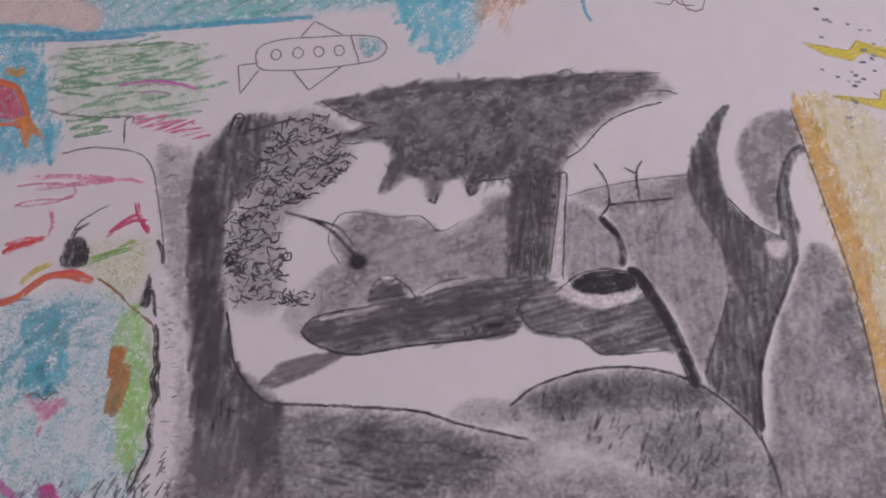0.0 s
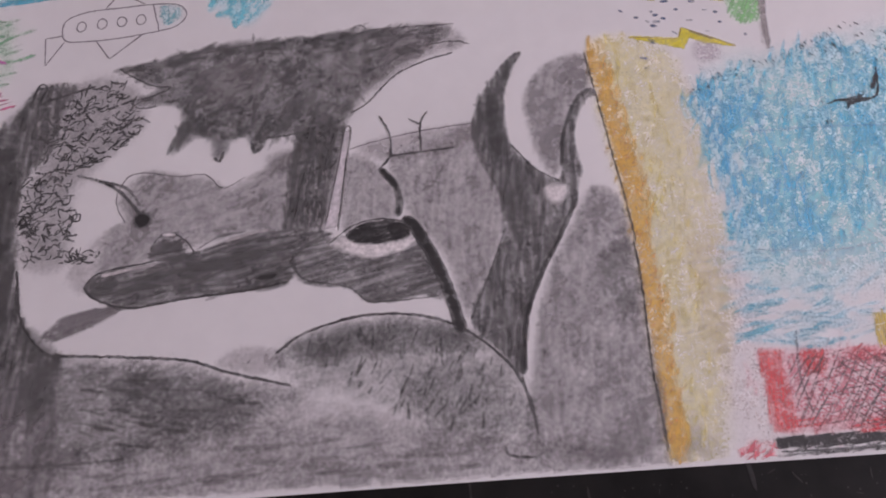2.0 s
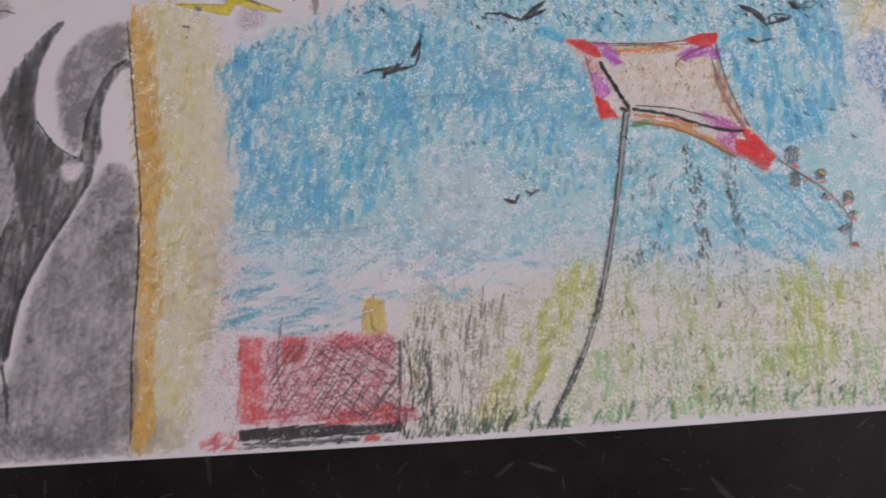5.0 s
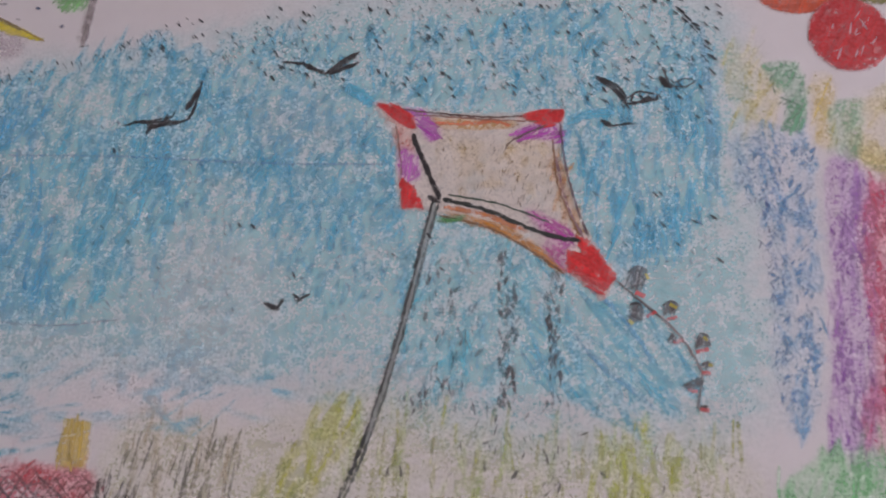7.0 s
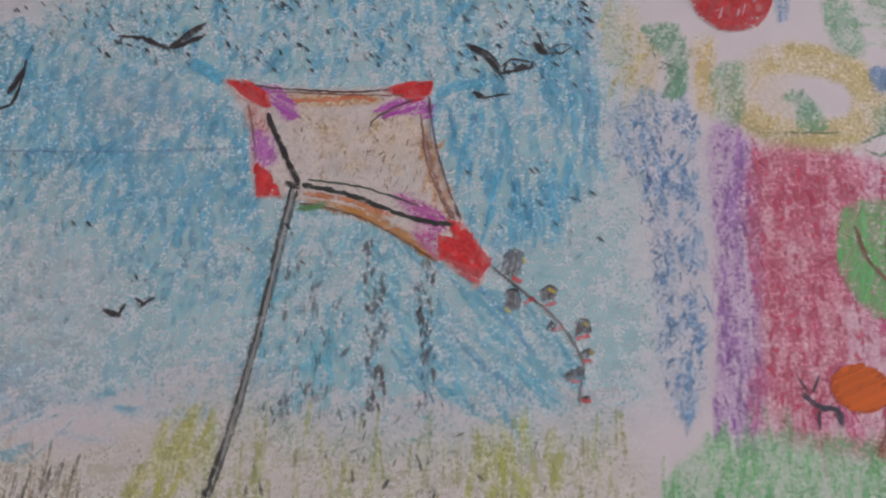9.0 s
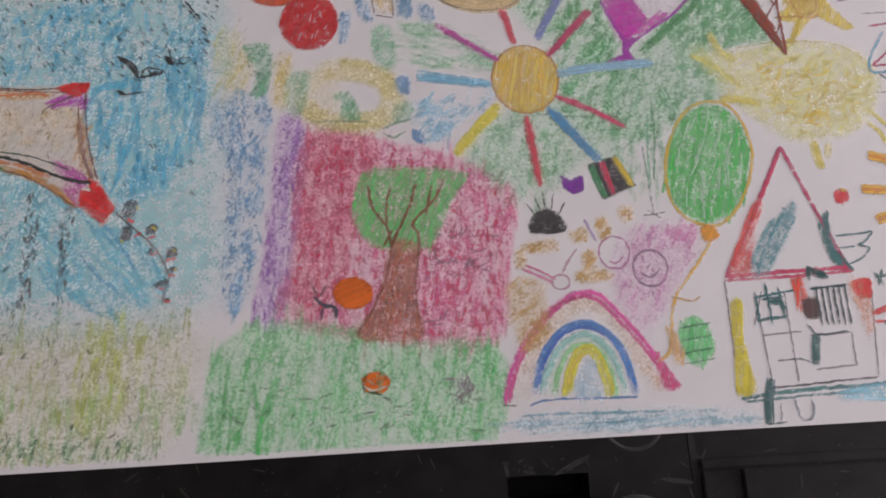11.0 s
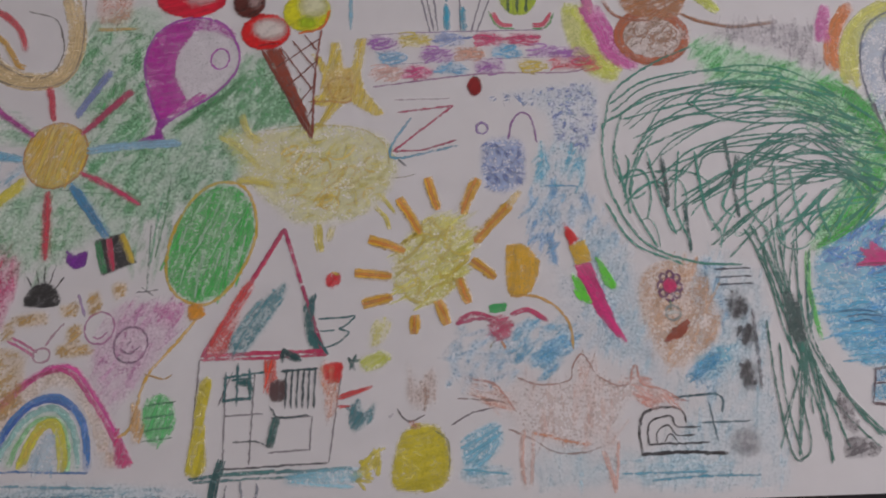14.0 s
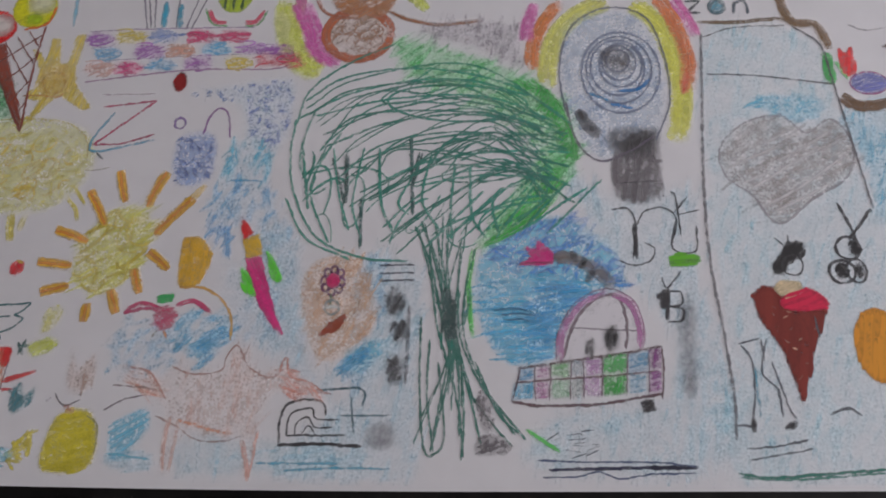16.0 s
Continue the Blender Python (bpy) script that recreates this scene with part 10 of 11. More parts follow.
p.line([(1333.9, 94.5), (1343.9, 95.7), (1353.9, 94.5)], '2c5874', 0.9, 0.8)
p.line([(1337.2, 91.6), (1346.1, 92.6), (1349.4, 91.3)], '2c5874', 0.9, 0.8)
p = p.done()
p = part('dome_band', WAX, 'lilac dome band', 2, whole)
p.line([(1365.6, 69.4), (1368.1, 84.7), (1378.3, 100.7), (1393.6, 108.6)], 'cc94bc', 4.2, 0.55)
p = p.done()
p = part('dome_band', WAX, 'lilac dome band', 2, whole)
p.line([(1396.7, 108), (1406.6, 101.6), (1411.1, 87.7), (1410.2, 76.4)], 'c888b8', 4.2, 0.6)
p = p.done()
p = part('dark_opening', CHARCOAL, 'dark opening', 2, whole)
p.fill([(1381, 80.7), (1384.5, 82.4), (1385.1, 76.1), (1383.8, 72.1), (1380.7, 73)], '302c2e', 85, 0.6, soft=4)
p = p.done()
p = part('dark_opening', CHARCOAL, 'dark opening', 2, whole)
p.fill([(1391.1, 86.5), (1395.8, 89.4), (1398.5, 86.6), (1397.8, 77.8), (1393.3, 74.4), (1391.3, 77.7)], '1c191a', 80, 0.75, soft=4)
p = p.done()
p = part('chimney_smoke', CHARCOAL, 'dark banded smoke', 2, whole)
p.line([(1363.8, 128.3), (1372.7, 128.3), (1382.5, 124.4), (1391.4, 117.8), (1396.8, 110.3)], '8c8078', 7, 0.7)
p.line([(1374.5, 132.4), (1377.1, 125.4)], '302c2e', 4.5, 0.75)
p.line([(1382.3, 127.7), (1378.9, 121.7)], '302c2e', 4.5, 0.75)
p.line([(1387.5, 121.7), (1382.1, 113.8)], '302c2e', 4.5, 0.75)
p = p.done()
p = part('flame', WAX, 'magenta flame', 2, whole)
p.fill([(1344.8, 124.5), (1351.6, 127.9), (1348.1, 134.3), (1354.2, 133.3), (1355, 138.8), (1364.5, 130.7), (1363.7, 124.6), (1354.7, 123.6)], 'cc2c84', 10, 0.85, gap=2, soft=2, curved=False)
p.line([(1343.5, 124.2), (1354.8, 125.3), (1363.7, 125.3)], '94285c', 0.9, 0.8)
p = p.done()
p = part('hull_tile', WAX, '', 2, whole)
p.fill([(1343.7, 64.7), (1351.7, 66.1), (1351.6, 59.3), (1343.6, 58.6)], '48a0c8', 10, 0.45, gap=2.2, w=1.8, soft=2, curved=False, rag=0.8)
p = p.done()
p = part('hull_tile', WAX, '', 2, whole)
p.fill([(1353.6, 66.4), (1360.3, 67.1), (1360.2, 59.8), (1353.5, 59.7)], 'b880a8', 10, 0.45, gap=2.2, w=1.8, soft=2, curved=False, rag=0.8)
p = p.done()
p = part('hull_tile', WAX, '', 2, whole)
p.fill([(1361.3, 67.8), (1371.1, 69.1), (1370.9, 60.8), (1361.1, 60.7)], '78b878', 10, 0.45, gap=2.2, w=1.8, soft=2, curved=False, rag=0.8)
p = p.done()
p = part('hull_tile', WAX, '', 2, whole)
p.fill([(1372.7, 69.8), (1378.2, 70.1), (1377.9, 62.2), (1372.4, 60.9)], '98a8b0', 70, 0.45, gap=2.2, w=1.8, soft=2, curved=False, rag=0.8)
p = p.done()
p = part('hull_tile', WAX, '', 2, whole)
p.fill([(1380.1, 70.8), (1388.9, 71.5), (1388.6, 62.9), (1379.8, 61.9)], 'c8a0c8', 10, 0.45, gap=2.2, w=1.8, soft=2, curved=False, rag=0.8)
p = p.done()
p = part('hull_tile', WAX, '', 2, whole)
p.fill([(1390.2, 72.2), (1402.2, 74.2), (1401.7, 64), (1389.8, 62.9)], '24a848', 85, 0.75, gap=2.2, w=1.8, soft=2, curved=False, rag=0.8)
p = p.done()
p = part('hull_tile', WAX, '', 2, whole)
p.fill([(1403.4, 73.9), (1414.4, 75.9), (1413.8, 65.4), (1402.9, 64)], '60a0c0', 10, 0.45, gap=2.2, w=1.8, soft=2, curved=False, rag=0.8)
p = p.done()
p = part('hull_tile', WAX, '', 2, whole)
p.fill([(1415.6, 76.2), (1420.5, 77.2), (1419.8, 65.8), (1415, 65.7)], '7c2c78', 85, 0.75, gap=2.2, w=1.8, soft=2, curved=False, rag=0.8)
p = p.done()
p = part('hull_tile', WAX, '', 2, whole)
p.fill([(1340.9, 57), (1351.6, 57.5), (1351.5, 48.7), (1339.6, 48.2)], '58b0d0', 85, 0.45, gap=2.2, w=1.8, soft=2, curved=False, rag=0.8)
p = p.done()
p = part('hull_tile', WAX, '', 2, whole)
p.fill([(1352.5, 58.1), (1359.9, 58.5), (1359.7, 48.9), (1352.4, 48.7)], 'c088b0', 10, 0.45, gap=2.2, w=1.8, soft=2, curved=False, rag=0.8)
p = p.done()
p = part('hull_tile', WAX, '', 2, whole)
p.fill([(1361.7, 58.6), (1371.2, 59.6), (1370.9, 49.6), (1361.5, 48.6)], '90c098', 70, 0.45, gap=2.2, w=1.8, soft=2, curved=False, rag=0.8)
p = p.done()
p = part('hull_tile', WAX, '', 2, whole)
p.fill([(1372.7, 59.9), (1378.5, 60), (1378.1, 49.8), (1372.4, 49.4)], 'a8b4b0', 85, 0.45, gap=2.2, w=1.8, soft=2, curved=False, rag=0.8)
p = p.done()
p = part('hull_tile', WAX, '', 2, whole)
p.fill([(1379.1, 60.7), (1387.9, 60.8), (1387.5, 50.5), (1378.8, 50.1)], 'd0b0d0', 70, 0.45, gap=2.2, w=1.8, soft=2, curved=False, rag=0.8)
p = p.done()
p = part('hull_tile', WAX, '', 2, whole)
p.fill([(1389.7, 61.1), (1401.3, 62.8), (1400.8, 52.2), (1389.3, 50.6)], '24a040', 70, 0.75, gap=2.2, w=1.8, soft=2, curved=False, rag=0.8)
p = p.done()
p = part('hull_tile', WAX, '', 2, whole)
p.fill([(1403.1, 63.1), (1412.8, 63.3), (1412.2, 53.3), (1402.6, 52)], '70a8c0', 10, 0.45, gap=2.2, w=1.8, soft=2, curved=False, rag=0.8)
p = p.done()
p = part('hull_tile', WAX, '', 2, whole)
p.fill([(1414.3, 63.9), (1420.3, 64), (1419.7, 53.7), (1413.6, 52.5)], '8c3488', 10, 0.75, gap=2.2, w=1.8, soft=2, curved=False, rag=0.8)
p = p.done()
p = part('hull_line', PENCIL, 'dark hull outline', 2, whole)
p.line([(1343.1, 65), (1365, 68.4), (1389.6, 72.1), (1421.8, 77.8)], '6c5458', 1.3, 0.85)
p.line([(1341.8, 57), (1364.8, 59.5), (1389.7, 61.4), (1419.5, 64.9)], '6c5458', 1, 0.85)
p.line([(1339.3, 47.3), (1350.2, 45.4), (1364.4, 45.4), (1383.1, 46), (1401.5, 49), (1420.5, 52.6)], '6c5458', 1.5, 0.85)
p.line([(1421.5, 77.8), (1421.8, 64), (1420, 49.3)], '6c5458', 1, 0.85)
p.line([(1344.9, 65.7), (1340.2, 47.9)], '6c5458', 1, 0.85)
p.line([(1352.6, 66.7), (1352.2, 58.4), (1352.7, 47.5)], '75626a', 0.9, 0.75)
p.line([(1361.3, 68.1), (1360.8, 59.2), (1360, 47.7)], '75626a', 0.9, 0.75)
p.line([(1372.4, 70.1), (1371.8, 60.2), (1371.2, 48.5)], '75626a', 0.9, 0.75)
p.line([(1379.1, 71.1), (1378.8, 61), (1378.7, 49.2)], '75626a', 0.9, 0.75)
p.line([(1389, 72.8), (1389.2, 62), (1387.8, 49.9)], '75626a', 0.9, 0.75)
p.line([(1403.1, 74.8), (1402.2, 63.4), (1401.3, 51.1)], '75626a', 0.9, 0.75)
p.line([(1414.5, 76.8), (1414, 64.5), (1413.3, 52.1)], '75626a', 0.9, 0.75)
p = p.done()
p = part('anchor_mark', PENCIL, 'small dark square', 2, whole)
p.fill([(1408.3, 47.9), (1415.2, 49.2), (1416.4, 43.9), (1409.8, 42.6)], '302c2e', 40, 0.8, gap=2, w=1.2, soft=1.5)
p = p.done()

# portal drawing
p = part('portal_drawing', WAX, 'oval whirl framed by a yellow and orange arch', 1)
p.line([(1363, 237.2), (1363.4, 255.8), (1369.7, 274.7), (1384.4, 289.5), (1401.4, 297.5)], 'e8f08c', 12, 0.5)
p.line([(1418.1, 297.1), (1431.5, 284.3), (1439.5, 265), (1443.1, 243.8), (1442.8, 220.6), (1437.2, 199.5)], 'e4ec74', 13, 0.5)
p.line([(1354.1, 249.3), (1355.3, 266.8), (1361.6, 283.1), (1372.7, 298.3)], 'f0904c', 9, 0.52)
p.line([(1432.5, 300.9), (1442, 284), (1447.6, 264.9), (1449.4, 248.9), (1446.3, 232.1)], 'ec8844', 9, 0.55)
p.line([(1447.4, 246.3), (1444.4, 231.3)], 'e86c2c', 4, 0.6)
p.line([(1349.4, 269.6), (1351.3, 283.4), (1357, 297.3)], 'e484c0', 9, 0.42)
p.line([(1442, 300.7), (1450.4, 286.6), (1455.7, 271.4)], 'e884bc', 8, 0.42)
p.wash([(1377.1, 282.8), (1401.1, 290.5), (1422.1, 284.5), (1432.7, 249.2), (1431.8, 218.2), (1416.9, 193.5), (1390.1, 191.3), (1375.3, 221.5), (1370.3, 250.3)], 'c4d4e4', 0.34, soft=8)
p.rub([(1377.1, 282.8), (1422.1, 284.5), (1431.2, 244), (1426.6, 205.8), (1394.7, 193.7), (1375.3, 221.5)], 'a4bcd8', 90, 14, 70, 3.6, 0.28, 40)
whole = p.done()
p = part('whirl', PENCIL, 'pencil whirl', 2, whole)
p.line(oval(1406, 255, 6.9, 7.9, -0.8), '70788c', 1.1, 0.85, closed=True, wobble=0.12)
p.line(oval(1406.9, 253.4, 10.3, 11.9, -1.1), '70788c', 1.1, 0.85, closed=True, wobble=0.12)
p.line(oval(1407.9, 251.8, 13, 15.1, -0.9), '70788c', 1.1, 0.85, closed=True, wobble=0.12)
p.line(oval(1405.8, 250.3, 16.4, 19.1, -1), '70788c', 1.1, 0.85, closed=True, wobble=0.12)
p.line(oval(1406.7, 248.7, 19.8, 23.1, -0.9), '70788c', 1.1, 0.85, closed=True, wobble=0.12)
p.line(oval(1407.7, 247.1, 23.8, 27.9, -1), '70788c', 1.1, 0.85, closed=True, wobble=0.12)
p.line([(1373.2, 219.8), (1370.5, 250.8), (1378.3, 278.9), (1400, 292.8), (1424.2, 286.1), (1434.6, 257.7), (1436, 226.6), (1426, 200.6)], '6c7080', 1.1, 0.8)
p.line([(1373.4, 227.4), (1379.4, 201), (1392.3, 188), (1409.1, 193.4), (1426.2, 204.3)], '6c6470', 1.3, 0.8)
p.wash([(1395.2, 262.3), (1412.6, 264), (1415.2, 248.1), (1399.7, 246.4)], '4c4444', 0.5, soft=8)
p.line([(1404.3, 233.9), (1418, 235.3), (1425.1, 242.1)], '2c7ab0', 2.4, 0.85)
p.line([(1400.5, 225.2), (1413.9, 222.3)], '2c7ab0', 2.4, 0.8)
p.line([(1387.2, 233), (1400.6, 227.1)], '4c8eb8', 1.6, 0.7)
p = p.done()
p = part('dark_stand', CHARCOAL, 'dark grey smudged stand', 2, whole)
p.fill([(1403.3, 196.4), (1424.6, 205), (1425.8, 166.5), (1402.8, 164.8)], '777174', 85, 0.75, soft=4, gap=3, w=3)
p.wash([(1398, 206.4), (1426.4, 208), (1422.1, 191.5), (1402.5, 193.4)], '302c2e', 0.55)
p.line([(1380.7, 221.6), (1386.5, 211.3), (1393.6, 203.8)], '302c2e', 7, 0.75)
p.line([(1403.2, 173.6), (1426.1, 175.3)], '302c2e', 1.2, 0.7)
p = p.done()

# winged outline
p = part('winged_outline', PENCIL, 'thin pencil winged outlines', 1)
p.line([(1397.6, 157.1), (1407.3, 157.8), (1411.6, 147.4), (1408.9, 127.2)], '302c2e', 1, 0.8)
p.line([(1411.6, 147.4), (1416.8, 156), (1426.6, 158.5), (1434.2, 152.6), (1431.6, 137.3)], '302c2e', 1, 0.8)
p.line([(1410.7, 149.1), (1410.8, 127.2)], '2c2a2c', 2.6, 0.9)
p.line([(1401, 127.1), (1408.7, 123.8), (1418.3, 126.5), (1421.3, 133.9), (1415.8, 137.2)], '302c2e', 1, 0.8)
p.line([(1432.7, 154.3), (1441.5, 164.7)], '4c4a4c', 1, 0.8)
p.line([(1436.5, 140.7), (1435, 164.7), (1432.1, 168.2)], '302c2e', 1, 0.8)
p.line([(1435.9, 154.3), (1448.2, 157)], '302c2e', 1, 0.8)
p.line([(1434.1, 150.9), (1431.4, 133.9), (1443.8, 132.3), (1445.6, 147.4)], '302c2e', 1, 0.8)
p.fill([(1428.5, 128.9), (1445.2, 130), (1443.8, 124), (1429.1, 123.3)], '6cb23c', 5, 0.85, gap=2, soft=2)
p.line([(1424, 117.3), (1426.7, 110.8), (1435.1, 120.7)], '302c2e', 1, 0.8)
p.line([(1427.3, 110.2), (1425.5, 92.2)], '302c2e', 2, 0.9)
p.line([(1426.6, 109.2), (1434.2, 108.3), (1433.7, 101.2), (1426.6, 100.5), (1434.5, 98.7), (1433.1, 92.3), (1425.4, 91.6)], '302c2e', 1.1, 0.85)
p.fill([(1421.8, 107.5), (1427.3, 110.2), (1425.9, 98.6), (1422.3, 99.5)], '302c2e', 80, 0.8, gap=2, soft=2)
p = p.done()

# grey heart drawing
p = part('grey_heart_drawing', WAX, 'large grey crayon heart', 1)
p.fill([(1463, 195.9), (1478.8, 211.9), (1499.5, 216.1), (1512.8, 205), (1528.3, 213.6), (1538.4, 197.9), (1533.2, 177.7), (1512.6, 163.9), (1491.5, 148.8), (1478.2, 166), (1464.7, 178)], 'bcb4b0', 28, 0.46, gap=3.4, soft=3)
p.hatch([(1468.2, 195.9), (1482.3, 207.4), (1530.7, 207), (1530.6, 181.9), (1492.7, 154.3), (1472.7, 175.1)], 'e6e2e2', 30, gap=8, w=1.8, load=0.7)
p.line([(1463, 195.9), (1478.8, 211.9), (1499.5, 216.1), (1512.8, 205), (1528.3, 213.6), (1538.4, 197.9), (1533.2, 177.7), (1512.6, 163.9), (1491.5, 148.8), (1478.2, 166), (1464.7, 178)], '9c9496', 1.2, 0.6, closed=True)
p = p.done()

# panel border line
p = part('panel_border_line', PENCIL, 'long grey pencil border line', 2)
p.line([(1458, 273.2), (1455, 226.4), (1451.6, 171.7), (1451.5, 127.3), (1455, 88.8), (1457.7, 52.3), (1456.7, 29)], '6c686c', 1.6, 0.7)
p.line([(1512.9, 276.9), (1528.1, 263.9), (1532.9, 236.7), (1538.8, 196.1), (1544.4, 157.6)], '5c585c', 1.2, 0.75)
p.line([(1458.5, 244.7), (1485.8, 243.5), (1503.8, 241), (1532.9, 236.7)], '4c484c', 1, 0.8)
p.line([(1457.7, 270), (1478.8, 276.8), (1509.6, 277.7)], '6c645c', 1, 0.6)
p = p.done()

# brown branch drawing
p = part('brown_branch_drawing', WAX, 'brown crayon branch with leaves and a nest', 1)
p.line([(1455.2, 281.3), (1479.2, 280.8), (1503.3, 282.7), (1513.3, 280.9)], '6c5430', 2.6, 0.85)
p.line([(1506.4, 304.8), (1509, 288.3), (1514.8, 279.2), (1526.5, 277.8), (1531.3, 267.7), (1532.7, 260.6)], '7c5c30', 6, 0.85)
p.line([(1536.1, 228.4), (1547.1, 221.5), (1571.7, 224.9)], '6c4c24', 7.5, 0.85)
p.fill([(1529, 258), (1533.3, 257.9), (1534, 237.5), (1528.5, 240.6)], '3caa50', 80, 0.8, soft=2)
p.line([(1535.9, 252), (1541.6, 240.4)], '6ccc74', 3, 0.7)
p.fill([(1538.4, 261.3), (1542.5, 257.3), (1546.5, 261.9), (1545.9, 243.4), (1539.5, 244.2)], 'e0402c', 80, 0.9, gap=2, soft=1.5)
p.fill(oval(1553.5, 237.2, 11.1, 7.3, -1), '7c80c0', 10, 0.75, gap=2.4, soft=2)
p.line(oval(1553.5, 237.2, 11.1, 7.3, -1), 'a04c7c', 1.2, 0.7, closed=True)
p.line([(1450, 296.2), (1459.2, 296.8), (1450.1, 288), (1459.1, 287.8)], '3c4448', 1.6, 0.9, straight=True)
p.line(oval(1469.2, 292.1, 4.5, 4.9, -1.3), '3c606c', 2.4, 0.9, closed=True)
p.fill(oval(1469.2, 292.1, 3.1, 3.2, -1.8), '5c9fb0', 60, 0.7, gap=2, soft=2)
p.line([(1479.1, 286.5), (1480.2, 295.5)], '3c4c58', 2, 0.9)
p.line([(1480.1, 293.9), (1484.1, 296.2), (1487.3, 293.7), (1487.3, 286.3)], '3c4c58', 2, 0.9)
p.line([(1546.6, 277.4), (1556, 273.2), (1568.9, 274.9)], '8c8488', 1, 0.6)
p.line([(1564.2, 261.2), (1571.1, 263)], '6c4c3c', 3, 0.7)
p = p.done()

# brown cone drawing
p = part('brown_cone_drawing', FELT, 'dark brown ice cream cone with pink and cream scoops', 1)
p.fill([(1472.5, 107.3), (1479.1, 112.5), (1487.4, 110.6), (1493.4, 99.2), (1512, 100), (1502, 76.3), (1493.1, 48.2), (1486, 76.1), (1474.8, 94.6)], '7a3012', 80, 0.97, gap=2.2, w=2.6, soft=1.5, curved=False, rag=0.5)
whole = p.done()
p = part('scoop', FELT, 'pink scoop', 2, whole)
p.fill([(1486.6, 103.6), (1500.2, 111.3), (1510.2, 106.9), (1512, 100), (1492.7, 98.5)], 'd02c5c', 20, 0.95, gap=2, w=2.2, soft=1.5, rag=0.5)
p = p.done()
p = part('scoop', FELT, 'cream scoop', 2, whole)
p.fill([(1484.4, 111.2), (1490, 115.1), (1499, 114.5), (1500.2, 111.3), (1491, 104.9)], 'ecd8b8', 20, 0.9, gap=2, w=2.2, soft=1.5, rag=0.5)
p.specks([(1478, 101.6), (1507.3, 95.5), (1493.7, 55.8), (1489.5, 70.7)], 'e0b8a0', 14, long=3, turn=30, w=1, load=0.9, spread=50)
p = p.done()

# round dark mark
p = part('round_dark_mark', PENCIL, 'dark round pencil marks', 1)
p.fill([(1484.9, 124.2), (1490, 129.1), (1494, 137.4), (1503.3, 137.4), (1501.7, 129.2), (1494.1, 124.2), (1491.3, 118.3), (1485.9, 119.3)], '1c191a', 60, 0.9, gap=2, w=2, soft=3)
p.line(oval(1496.2, 124.2, 5.5, 5.9, 1), '302c2e', 1.1, 0.8, closed=True)
p.line([(1492.3, 135.8), (1488.1, 140.1)], '302c2e', 1, 0.8)
p.line([(1495.5, 136.8), (1495.2, 142.4)], '302c2e', 1, 0.8)
p.line([(1524.7, 161.1), (1529.4, 149.2), (1532.6, 139.2)], '302c2e', 1.8, 0.85)
p.line([(1542.8, 157.6), (1535.3, 147.5), (1528, 139.2)], '302c2e', 1.8, 0.85)
p.line(oval(1527.3, 134.2, 6.7, 6.7, 0), '302c2e', 1.5, 0.85, closed=True)
p.line(oval(1522.5, 120.5, 7.2, 6.5, 0), '302c2e', 1.6, 0.85, closed=True)
p.line(oval(1530.1, 121.1, 5.4, 6.7, 1.1), '302c2e', 1.3, 0.8, closed=True)
p.fill(oval(1522.6, 121.1, 3.6, 4.6, 0), '1c191a', 60, 0.9, soft=3)
p.fill(oval(1531, 134.2, 3, 4.6, 0), '1c191a', 60, 0.9, soft=3)
p.fill(oval(1531.6, 121.2, 2.4, 4.6, 0), '1c191a', 60, 0.8, soft=3)
p = p.done()

# orange disc drawing
p = part('orange_disc_drawing', FELT, 'solid orange round disc', 1)
p.fill(oval(1536.4, 79.8, 12.8, 20.6, 0.9), 'dc9810', 80, 0.95, gap=2.4, w=2.8, soft=1.5, rag=0.5)
p = p.done()

# pencil castle sketch
p = part('pencil_castle_sketch', PENCIL, 'faint pencil sketch lines', 1)
p.line([(1462.3, 79.5), (1474.6, 83.4)], '54545c', 1.1, 0.75)
p.line([(1463.7, 78.9), (1468.8, 70.4), (1468.5, 52.5), (1465.4, 34.9)], '54545c', 1.1, 0.75)
p.line([(1477.5, 82.8), (1473.6, 64.5), (1480.6, 55.6), (1481.9, 41)], '54545c', 1.1, 0.75)
p.line([(1474.5, 82.8), (1475.4, 70.5)], '54545c', 1.1, 0.75)
p.line([(1479.2, 70.6), (1485.4, 46.9), (1488.9, 39.7)], '54545c', 1.1, 0.75)
p.line([(1456.9, 37), (1466.9, 36.1)], '54545c', 1.1, 0.75)
p.line([(1504.3, 95.5), (1505.8, 83.1)], '54545c', 1.1, 0.75)
p.line([(1466.5, 40.7), (1466.4, 33.5)], '302c2e', 3.4, 0.8)
p.line([(1482.1, 35.2), (1489.4, 38.8)], '302c2e', 4, 0.8)
p.line([(1461.5, 24.8), (1478.9, 26.6), (1493.5, 30.3)], '4c4c50', 1.1, 0.8)
p.line([(1462.4, 19.2), (1484.2, 23.3), (1495.8, 25.5)], '4c4c50', 1, 0.7)
p.line([(1506.5, 42.9), (1515.6, 46.8), (1522.1, 42.3)], '4c4c50', 1.2, 0.8)
p.line([(1509.6, 45), (1518.4, 46.3)], '4c4c50', 1, 0.8)
p.line([(1470, 67.4), (1470.3, 40.8)], '5ca4b8', 1.6, 0.5)
p = p.done()

